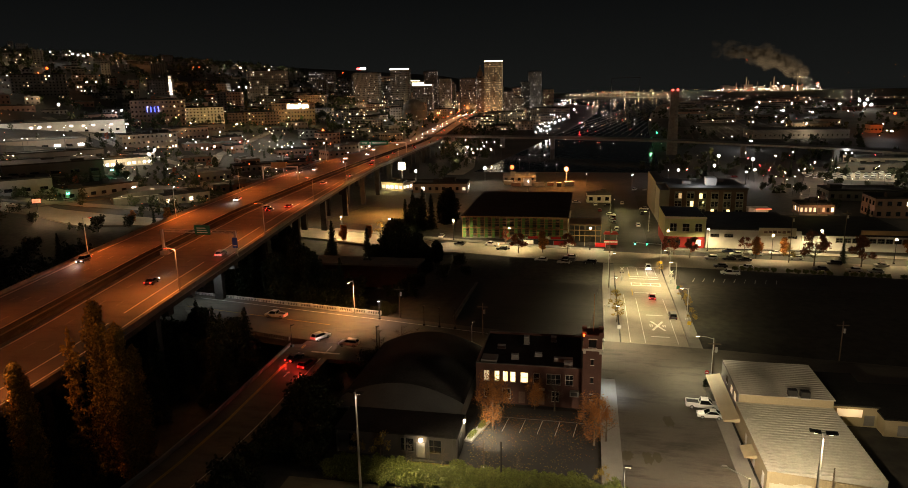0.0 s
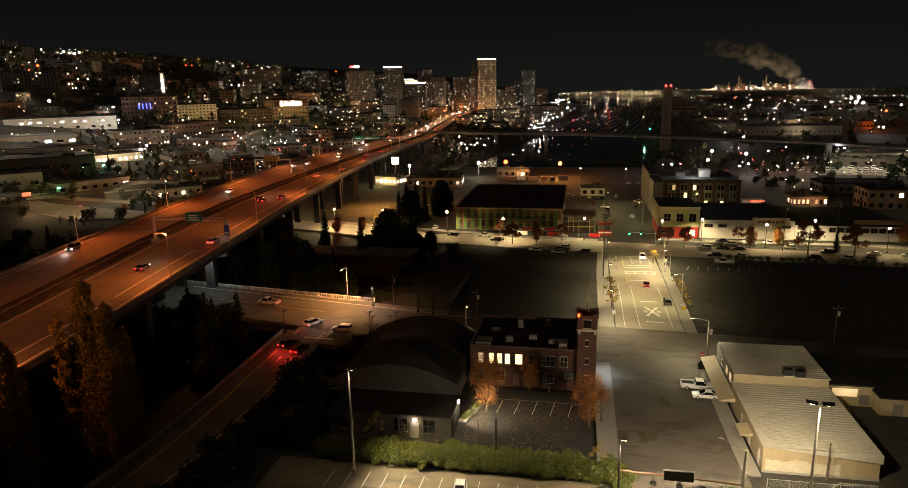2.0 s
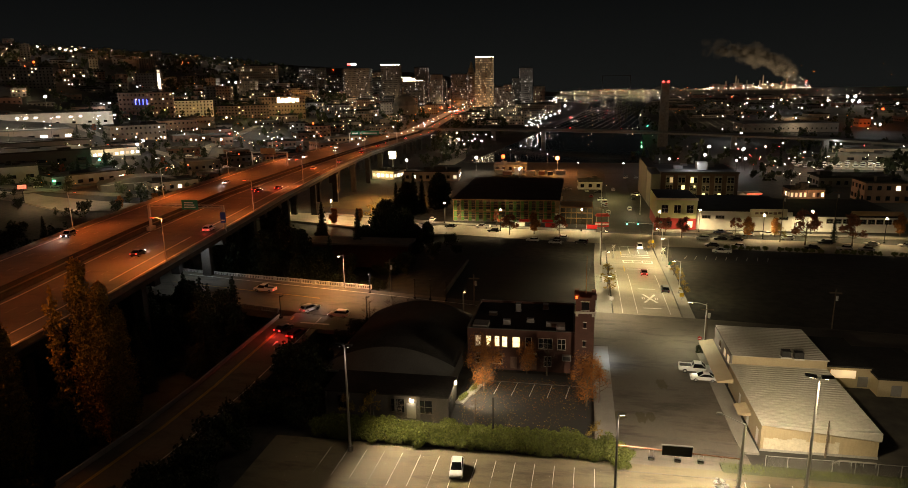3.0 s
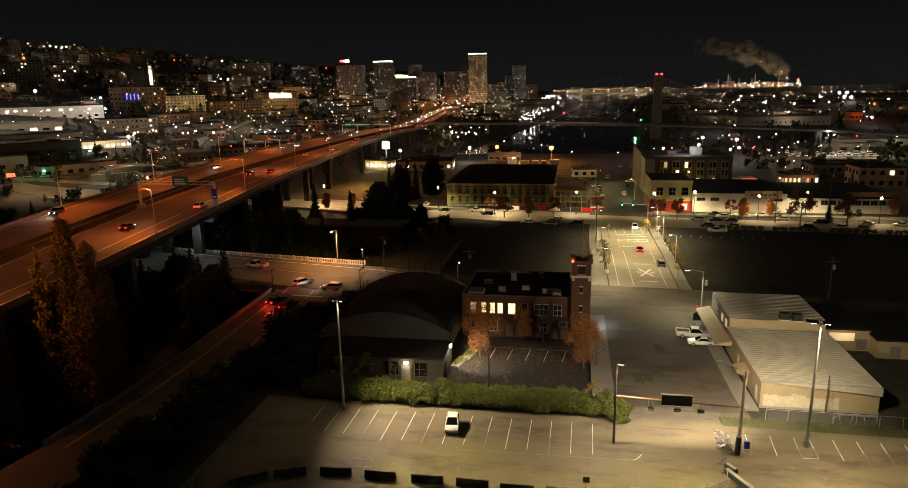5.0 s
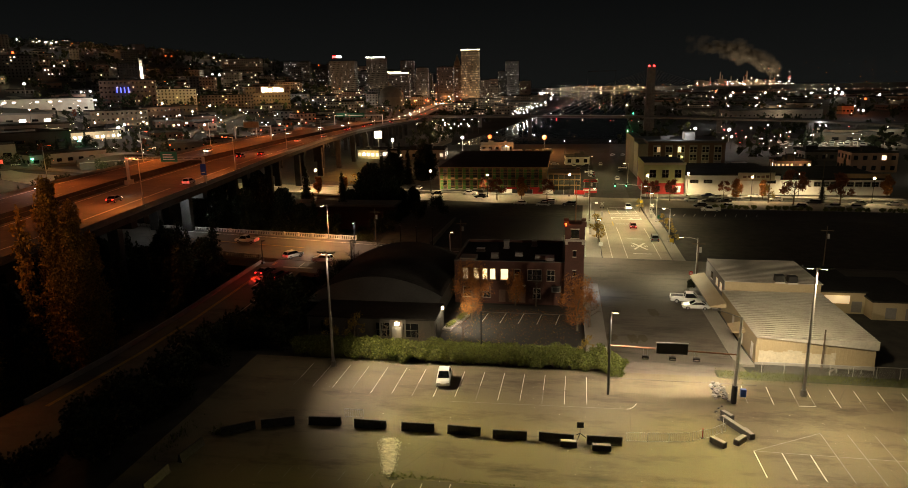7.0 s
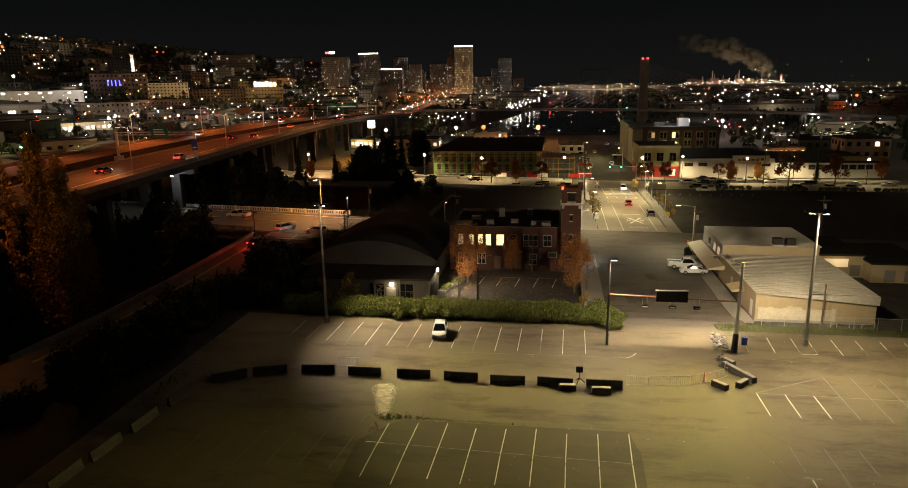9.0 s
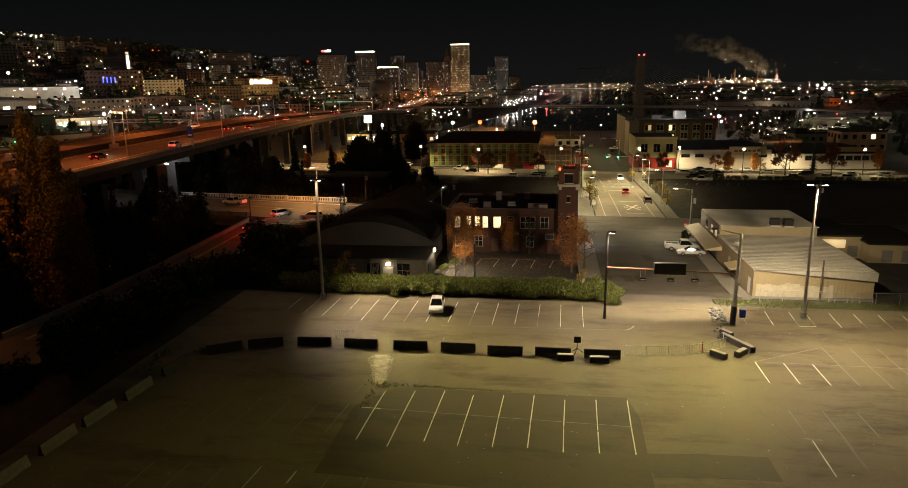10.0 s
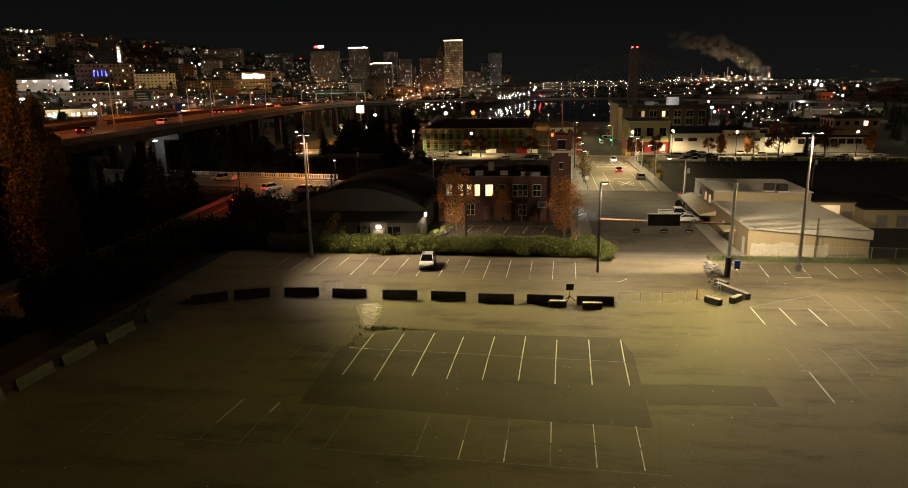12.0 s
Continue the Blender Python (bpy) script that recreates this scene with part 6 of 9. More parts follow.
gan3 = thing("sign_gantry", h_at(H_L, 500) + 1, 500, h_at(H_Z, 500), 0, "dark steel gantry with two green road signs and lamps", "gantry")
for x in (0, 38):
    part("column", box(B(), x - 0.25, -0.25, 0, x + 0.25, 0.25, 7.4), M_STEEL, gan3)
part("beam", box(B(), 0, -0.2, 6.8, 38, 0.2, 7.4), M_STEEL, gan3)
for x0, x1 in ((1.5, 8.5), (10.0, 24.0)):
    gs = part("green_sign", box(B(), x0, -0.5, 5.8, x1, -0.25, 8.8), M_SIGNGREEN, gan3, "green guide sign")
    part("sign_bar", box(B(), x0 + 1, -0.53, 6.8, x1 - 1.5, -0.501, 7.4), M_WHITE, gs)
lamp_light(h_at(H_L, 500) + 10, 495, h_at(H_Z, 500) + 5, 500, (0.9, 1.0, 0.85), 0.3)
bill = thing("billboard", -119.5, 428, terrain(-119, 428), 0, "glowing white billboard on a post", "billboard")
part("post", tube(B(), (0, 0, 0), (0, 0, 12), 0.4, 0.35, 8), M_STEEL, bill)
part("panel", box(B(), -2.3, -0.4, 11, 2.3, 0.4, 15.6), M_SIGNGLOW, bill, "bright white panel")

# highway lamps
HL_W = 12000
for y in (72, 127, 185, 245, 305, 375, 450):
    # Added fill bulb beside the head, mainly to brighten the poplars.
    lamp_light(h_at(H_R, y) - 1.2, y, h_at(H_Z, y) + 10.0, 2700 if y < 130 else 900, (1, 0.37, 0.095), 0.3)
    street_lamp(h_at(H_R, y) - 0.4, y, h_at(H_Z, y), 10.5, 2.2, 180, M_BULB_SODIUM, "highway lamps", "tall highway lamp with an orange sodium head", 1, M_STEEL, SODIUM, HL_W * (0.42 if y < 100 else 0.6 if y < 190 else 0.95), spread=160, lean=7.0)
for y in (98, 158, 215, 278, 340, 420):
    street_lamp(h_at(H_L, y) + 0.4, y, h_at(H_Z, y), 10.5, 2.2, 0, M_BULB_SODIUM, "highway lamps", "tall highway lamp with an orange sodium head", 1, M_STEEL, SODIUM, HL_W * (0.42 if y < 100 else 0.6 if y < 190 else 0.95), spread=160, lean=7.0)

for i, y in enumerate((520, 585, 650, 720, 800, 890, 1000, 1130, 1280, 1450, 1640, 1850, 2100, 2350)):
    for row, side in ((H_R, -1), (H_L, 1)):
        x, grow = h_at(row, y) + side * 2.5, (y / 520) ** 1.25
        lamp_light(x, y + 15 * side, h_at(H_Z, y) + 11, 7500 * grow, (1, 0.26, 0.045), 0.4, 160, (x + side * 5, y, h_at(H_Z, y)))

# lamp under the highway beside the bridge road
under = thing("underdeck_lamp", -97, 157.5, 8.2, 0, "white lamp hung under the highway deck", "lamp", "")
part("hanger", box(B(), -0.08, -0.08, 0.121, 0.08, 0.08, 3.0), M_STEEL, under)
part("lens", box(B(), -0.45, -0.2, 0, 0.45, 0.2, 0.12), M_BULB_WHITE, under, "lit lens")
lamp_light(-97, 157.5, 8.0, 900, COOL, 0.3)

# street lamps with their light
for x, y, turn, w in ((27.4, 196, 180, 8500), (27.8, 214, 180, 8000), (8.0, 176, 0, 8500), (8.6, 207, 0, 6000), (27.6, 290, 180, 5000), (12.4, 322, 0, 4000), (26.9, 168, 180, 4000)):
    street_lamp(x, y, terrain(x, y), 8.5, 1.6, turn, M_BULB_WARM, "lamps of the north street", "grey street lamp with a bright warm head", 1, M_STEEL, (1, 0.79, 0.40), w)
for x, y, turn, w in ((-79, 262.5, -80, 12000), (-27.5, 249.5, 80, 13000), (31.0, 250.5, -90, 8400), (66, 246.5, 80, 11400), (104, 243.5, 80, 8400), (-130, 281, -80, 10000), (-101, 264.6, -80, 14000), (140, 236, 80, 4200), (-52, 263, -80, 10000), (3, 252.5, 80, 9000), (46, 256, -90, 9500), (85, 257, -90, 9500)):
    post = street_lamp(x, y, terrain(x, y), 8.0, 1.4, turn, M_BULB_WARM, "lamps of the avenue", "dark avenue lamp with a bright warm head", 1, M_DARKSTEEL, (1, 0.74, 0.37), w * 0.92, spread=160)
    bm = B()
    bmesh.ops.create_icosphere(bm, subdivisions=2, radius=0.42, matrix=Matrix.Translation((0, 0, 8.4)))
    part("globe", bm, M_BULB_WARM, post, "lit round globe", True)
for x, y, turn, w in ((-49.2, 153.2, -80, 500), (-44.0, 134.5, 70, 0), (-63.5, 132.5, 70, 0), (-37.0, 150.5, -80, 0), (-33.0, 149.8, -80, 0), (-29, 149.2, -80, 0)):
    street_lamp(x, y, -1.1, 5.0, 0.5, turn, M_BULB_WHITE if w else M_DARKSTEEL, "small bridge lamps", "slim dark lamp post beside the bridge road", 1, M_DARKSTEEL, COOL, w)
lamp_light(6.6, 122.0, 3.2, 1200, COOL, 0.3, 130)
# Lit heads added to brighten the crossing and the bridge road.
street_lamp(26.7, 131.5, terrain(26.7, 131.5), 9.0, 3.0, 170, M_BULB_WARM, "lamps of the crossing", "lamp on a long arm at the crossing, its lit head added", 1, M_STEEL, (1, 0.86, 0.55), 4200)
street_lamp(6.0, 150.5, terrain(6, 150.5), 9.0, 3.0, -10, M_BULB_WARM, "lamps of the crossing", "lamp on a long arm at the crossing, its lit head added", 1, M_STEEL, (1, 0.82, 0.48), 6500)
street_lamp(-22, 132.6, -2.3, 8.5, 2.0, 90, M_BULB_WARM, "lamps of the crossing", "added street lamp beside the cross road", 1, M_STEEL, (1, 0.70, 0.34), 4000, spread=118)
street_lamp(-57, 156.5, -1.2, 9, 2.2, -100, M_BULB_WARM, "lamps of the crossing", "added street lamp on the bridge road", 1, M_STEEL, (1, 0.43, 0.13), 12500)


# ---- traffic signals, poles, signs ----
def pole(x, y, high, label, name="utility_pole", mat=M_WOODPOLE, r=0.16, arms=True, group="utility poles"):
    t = thing(name, x, y, terrain(x, y) if y > 84 else 0.0, 0, label, "utility pole", group)
    part("shaft", tube(B(), (0, 0, -0.3), (0, 0, high), r, r * 0.6, 8), mat, t)
    if arms:
        part("crossarm", box(B(), -1.2, -0.08, high - 1.0, 1.2, 0.08, high - 0.8), mat, t)
        part("transformer", tube(B(), (0.4, 0, high - 2.6), (0.4, 0, high - 1.6), 0.25, 0.25, 8), M_STEEL, t)
    return t


for x, y, h in ((26.7, 130.5, 9), (8.5, 196, 13), (9.5, 228, 14), (36.0, 91.2, 5.4), (-44.5, 155.5, 10), (-22, 147.5, 9), (72, 247, 16), (88, 244, 18), (55, 146, 9)):
    pole(x, y, h, "weathered wooden utility pole", arms=h > 8)
for x in (-9.85,):
    pl = thing("dark_post", x, 86.5, -1.0, 0, "slim black post behind the hedge", "post")
    part("shaft", tube(B(), (0, 0, -0.6), (0, 0, 7.0), 0.16, 0.14, 8), M_BLACK, pl)
sig = thing("traffic_signal", 27.0, 233.0, terrain(27, 233), 0, "traffic signal arm with green lights over the street", "traffic signal")
part("pole", tube(B(), (0, 0, 0), (0, 0, 7.5), 0.16, 0.12, 8), M_STEEL, sig)
part("arm", tube(B(), (0, 0, 6.8), (-9.5, 0, 7.3), 0.1, 0.06, 6), M_STEEL, sig)
for x in (-8.8, -5.0):
    hd = part("signal_head", box(B(), x - 0.25, -0.2, 6.5, x + 0.25, 0.15, 7.7), M_BLACK, sig)
    part("green_light", box(B(), x - 0.22, -0.28, 6.5, x + 0.22, -0.201, 6.95), M_BULB_GREEN, hd)
for x, y in ((12.6, 205.5), (27.0, 203.0)):
    xs_ = thing("crossing_signal", x, y, terrain(x, y), 0, "railway crossing signal with crossed white boards", "crossing signal", "railway signals")
    part("mast", tube(B(), (0, 0, 0), (0, 0, 4.4), 0.07, 0.06, 8), M_STEEL, xs_)
    for a in (1, -1):
        bm = box(B(), -0.7, -0.12, -0.1, 0.7, -0.08, 0.1)
        bmesh.ops.rotate(bm, cent=(0, 0, 0), matrix=Matrix.Rotation(a * 0.8, 3, "Y"), verts=bm.verts[:])
        bmesh.ops.translate(bm, vec=(0, -0.02 * (a + 1), 4.0), verts=bm.verts[:])
        part("crossbuck", bm, M_WHITE, xs_)
    for s in (-0.4, 0.4):
        part("flasher", tube(B(), (s, -0.1, 2.8), (s, -0.2, 2.8), 0.2, 0.2, 10), M_BLACK, xs_)
    part("cabinet", box(B(), -0.3, 0.4, 0, 0.3, 0.9, 1.4), M_STEEL, xs_)
st = thing("stop_sign", 25.4, 129.2, terrain(25, 129), 0, "red octagonal stop sign on a post", "stop sign")
part("post", tube(B(), (0, 0, 0), (0, 0, 2.6), 0.04, 0.04, 6), M_STEEL, st)
part("plate", tube(B(), (0, -0.05, 2.6), (0, -0.08, 2.6), 0.42, 0.42, 8), M_SIGNRED, st, "red octagon with a white bar")
part("word_bar", box(B(), -0.25, -0.1, 2.52, 0.25, -0.081, 2.68), M_WHITE, st)
for x, y, mt, nm in ((27.4, 190, M_BULB_GREEN, "green_sign_box"), (26.0, 223, M_SIGNYELLOW, "warning_sign"), (26.2, 159, M_SIGNYELLOW, "warning_sign"), (9.7, 154, M_STEEL, "round_sign")):
    s_ = thing(nm, x, y, terrain(x, y), 0, "small road sign on a steel post", "road sign", "road signs")
    part("post", tube(B(), (0, 0, 0), (0, 0, 2.7), 0.05, 0.05, 6), M_STEEL, s_)
    part("plate", box(B(), -0.45, -0.08, 2.1, 0.45, -0.051, 3.0), M_SIGNGREEN if mt is M_BULB_GREEN else mt, s_)
shrub(25.2, 127.5, terrain(25, 127), 0.8, 1.6, M_SHRUB, 95, "small dark clipped bush at the kerb", "kerb bush")

# more cars
cars_avenue = ((-48, 255, "black", "sedan", 168), (-35, 254.5, "white", "pickup", 168), (53, 254.5, "blue", "sedan", 175), (62, 253.5, "white", "sedan", 175), (69, 253, "white", "sedan", 175), (45, 242, "silver", "suv", 175), (56, 241, "black", "sedan", 175), (84, 239, "black", "suv", 175), (98, 238, "white", "sedan", 175), (108, 237, "white", "sedan", 175), (47, 219, "white", "pickup", 175), (3, 229, "black", "suv", 170), (-5, 231, "grey", "pickup", 170), (24.0, 300, "white", "suv", 88), (14, 306, "grey", "sedan", 88), (14, 316, "red", "pickup", 88), (14.4, 290, "white", "suv", 88))
for x, y, paint, kind, turn in cars_avenue:
    car(kind, paint, x, y, terrain(x, y) + 0.06, turn, paint + " " + ("pickup" if kind == "pickup" else "car") + " standing by the avenue", group="parked cars of the avenue")
car("suv", "white", 22.0, 223.0, terrain(20, 223) + 0.06, -92, "white car coming down the street with its lights on", "on")
car("sedan", "red", 20.0, 186, terrain(20, 186) + 0.06, 88, "red car driving up the street with lit tail lights", "rear")
for f, y, paint, kind, fwd, row in ((0.22, 150, "black", "suv", False, 0), (0.5, 134, "black", "sedan", True, 1), (0.78, 161, "white", "suv", True, 1), (0.3, 232, "grey", "sedan", True, 1), (0.42, 228, "black", "sedan", True, 1), (0.64, 236, "red", "sedan", True, 1), (0.5, 250, "white", "sedan", False, 0), (0.7, 330, "silver", "suv", True, 1), (0.4, 300, "white", "sedan", True, 1), (0.45, 360, "white", "sedan", False, 0), (0.6, 390, "red", "suv", True, 1), (0.4, 430, "white", "sedan", False, 0), (0.6, 470, "black", "sedan", False, 0), (0.3, 480, "grey", "suv", True, 1), (0.72, 540, "red", "suv", True, 1), (0.5, 600, "white", "suv", False, 0), (0.3, 345, "grey", "suv", False, 0), (0.66, 405, "black", "sedan", False, 0), (0.25, 415, "silver", "sedan", True, 1), (0.5, 445, "red", "sedan", True, 1), (0.3, 520, "white", "suv", False, 0), (0.75, 640, "black", "sedan", True, 1), (0.35, 570, "black", "suv", True, 1), (0.5, 690, "white", "sedan", False, 0)):
    a, b = (H_M, H_R) if row else (H_L, H_GAP)
    x = h_at(a, y) * (1 - f) + h_at(b, y) * f
    x2 = h_at(a, y + 5) * (1 - f) + h_at(b, y + 5) * f
    ang = math.degrees(math.atan2(5, x2 - x)) + (0 if fwd else 180)
    car(kind, paint, x, y, h_at(H_Z, y) + 0.02, ang, paint + " car driving on the highway with lights on", "on", "cars on the highway", math.degrees(math.atan2(h_at(H_Z, y) - h_at(H_Z, y + 5), 5)) * (1 if fwd else -1))
car("suv", "white", -58.6, 137.5, -0.85, 62, "white van turning on the bridge road, lights on", "on")
car("suv", "white", -50.5, 134.3, -0.8, 178, "white car waiting on the bridge road", "front")
car("sedan", "black", -59.9, 125.9, -1.38, 75, "dark car on the ramp with red tail lights", "rear", pitch=-1.5)
lamp_light(-60.5, 122.4, -0.4, 170, (1, 0.05, 0.03), 0.3)
lamp_light(-56.4, 119.9, -0.5, 170, (1, 0.05, 0.03), 0.3)
car("suv", "red", -55.9, 123.4, -1.46, 75, "red car on the ramp with red tail lights", "rear", pitch=-1.5)
car("pickup", "white", -75.5, 149.5, -0.6, 171, "pale pickup on the bridge road", "rear")

# ---- water, harbour, far bridge ----
bm = B()
west = ((-95, 470), (-78, 560), (-62, 700), (-40, 900), (-12, 1150), (14, 1500), (30, 2000), (-120, 2500), (-900, 3200))
east = ((52, 470), (58, 560), (66, 700), (78, 900), (96, 1150), (130, 1500), (190, 2000), (300, 2500), (420, 3000))
rows = [[bm.verts.new((x, y, -9.93)) for x, y in pair] for pair in zip(west, east)]
for a, b in zip(rows, rows[1:]):
    bm.faces.new((a[0], a[1], b[1], b[0]))
structure("water", bm, M_WATER, "black harbour water mirroring the lamps", "water")

cable = thing("cable_bridge", 0, 0, 0, 0, "cable-stayed bridge with one dark pylon over the waterway", "bridge")
cable.matrix_basis = Matrix()
PYX, PYY, PYT = 78.0, 655.0, 48.0
part("deck", strip(B(), [(-182, 775, 0.5), (-120, 742, 1.5), (-20, 700, 3.0), (78, 655, 3.5), (200, 598, 2.0), (330, 540, -4), (420, 500, -8.5)], 20, 1.8), M_CONC_DARK, cable, "dark concrete deck")
bm = box(B(), PYX - 2.4, PYY - 1.2, -11.5, PYX + 2.4, PYY + 1.2, 34)
for s in (-1, 1):
    prism(bm, [(PYX + s * 3.0 - 1.8, -11.5), (PYX + s * 3.0 + 1.8, -11.5), (PYX + s * 2.2 + 1.4, 34), (PYX + s * 2.2 - 1.4, 34)], "y", PYY - 2, PYY + 2)
box(bm, PYX - 3.6, PYY - 2.2, 34.01, PYX + 3.6, PYY + 2.2, PYT)
part("pylon", bm, M_CONC_DARK, cable, "tall concrete pylon")
for s in (-1, 1):
    part("beacon", tube(B(), (PYX + s * 2.2, PYY - 2.0, PYT), (PYX + s * 2.2, PYY - 2.0, PYT + 1.3), 0.8, 0.8, 8), M_BULB_RED, cable, "red beacon")
dx, dy = (200 - 78) / 134.6, (598 - 655) / 134.6
for i in range(14):
    for s in (-1, 1):
        d = 20 + i * 8.6
        part("stay", tube(B(), (PYX, PYY, PYT - 13.5 + i * 0.9), (PYX + s * dx * d, PYY + s * dy * d, 4.0), 0.1, 0.1, 4), M_CONC_DARK, cable, "thin steel stay")
for x, y in ((-150, 757), (-90, 729), (-35, 706), (135, 628), (200, 598), (262, 570)):
    part("pier", box(B(), x - 2, y - 2, -11, x + 2, y + 2, 0.2), M_CONC_DARK, cable)


# clipped hedges on the avenue's near side
for i in range(30):
    x = 50 + i * 2.3
    if i % 7 != 6:
        y = float(np.interp(x, [20, 60, 130], [240, 235, 228])) - 9.6
        copy_thing(hedge[i % 4], pose(x, y, terrain(x, y) - 0.2, 0, 0, i * 77) @ Matrix.Scale(0.62, 4))


def plain_car(paint, x, y, turn, label, group):
    """A parked car seen from far off."""
    t = thing("car", x, y, terrain(x, y) + 0.06, turn, label, "car", group)
    part("body", prism(B(), [(-2.2, 0.3), (2.2, 0.3), (2.25, 0.7), (1.2, 0.92), (-2.15, 0.98), (-2.25, 0.7)], "y", -0.9, 0.9), PAINTS[paint], t)
    part("cabin", prism(B(), [(-1.9, 0.95), (0.95, 0.94), (0.3, 1.45), (-1.5, 1.45)], "y", -0.78, 0.78), M_GLASS, t, "dark glass")
    part("roof", box(B(), -1.45, -0.72, 1.451, 0.28, 0.72, 1.5), PAINTS[paint], t)
    gear = [(ax + 0.32 * math.cos(math.pi + j * math.pi / 6), 0.32 + 0.32 * math.sin(math.pi + j * math.pi / 6)) for ax in (-1.35, 1.4) for j in range(7)]
    bm = prism(B(), gear + [(1.72, 0.45), (-1.67, 0.45)], "y", -0.92, 0.92)
    part("running_gear", bm, M_TYRE, t, "dark axles and tyres")
    return t


far_cars = {p: plain_car(p, x, 420, 40 + x, p + " car parked on a yard of the city", "parked cars of the city") for p, x in (("white", 30), ("silver", 36), ("black", 60), ("red", 66))}
for i, (x, y) in enumerate(((-58, 268), (-4, 366), (6, 360), (12, 356), (8, 340), (13, 327), (13, 311), (30, 347), (28, 332), (101, 488), (148, 492), (155, 467), (20, 365))):
    copy_thing(far_cars[("white", "silver", "white", "black", "red")[i % 5]], pose(x, y, terrain(x, y) + 0.06, 0, 0, (88, 4, 92, 176)[i % 4]))
for i, (x, y) in enumerate(((51, 242), (55, 250), (62, 251), (74, 246), (77, 230), (87, 230), (93, 229), (54, 229), (46, 230), (-14, 231), (-6, 228), (-4, 237), (-30, 248))):
    copy_thing(far_cars[("black", "white", "silver", "white")[i % 4]], pose(x, y, terrain(x, y) + 0.06, 0, 0, 174 + i % 3))


# ---- the city ----
def window_glow(name, warm, cool, most, power=3.0):
    """Panes whose rooms are lit more or less, from window to window."""
    m = material(name, (0.05, 0.05, 0.05), 0.2, bump=0, emit=(1, 1, 1), strength=1)
    n, l = m.node_tree.nodes, m.node_tree.links
    b = n["Principled BSDF"]
    geo, info, add, fr = n.new("ShaderNodeNewGeometry"), n.new("ShaderNodeObjectInfo"), n.new("ShaderNodeMath"), n.new("ShaderNodeMath")
    fr.operation = "FRACT"
    l.new(geo.outputs["Random Per Island"], add.inputs[0])
    l.new(info.outputs["Random"], add.inputs[1])
    l.new(add.outputs[0], fr.inputs[0])
    pw, mul, mix = n.new("ShaderNodeMath"), n.new("ShaderNodeMath"), n.new("ShaderNodeMix")
    pw.operation, pw.inputs[1].default_value = "POWER", power
    mul.operation, mul.inputs[1].default_value = "MULTIPLY", most
    mix.data_type = "RGBA"
    mix.inputs[6].default_value, mix.inputs[7].default_value = (*warm, 1), (*cool, 1)
    l.new(fr.outputs[0], pw.inputs[0])
    l.new(pw.outputs[0], mul.inputs[0])
    l.new(fr.outputs[0], mix.inputs[0])
    l.new(mul.outputs[0], b.inputs["Emission Strength"])
    l.new(mix.outputs[2], b.inputs["Emission Color"])
    return m


M_ROOMS = window_glow("town_room_glow", (1.0, 0.45, 0.14), (1.0, 0.80, 0.50), 5.0)
M_OFFICE = window_glow("office_room_glow", (1.0, 0.62, 0.28), (0.98, 0.92, 0.85), 1.9, 2.6)
M_SHOP = window_glow("shop_window_glow", (1.0, 0.72, 0.40), (1.0, 0.95, 0.85), 5.0, 1.2)


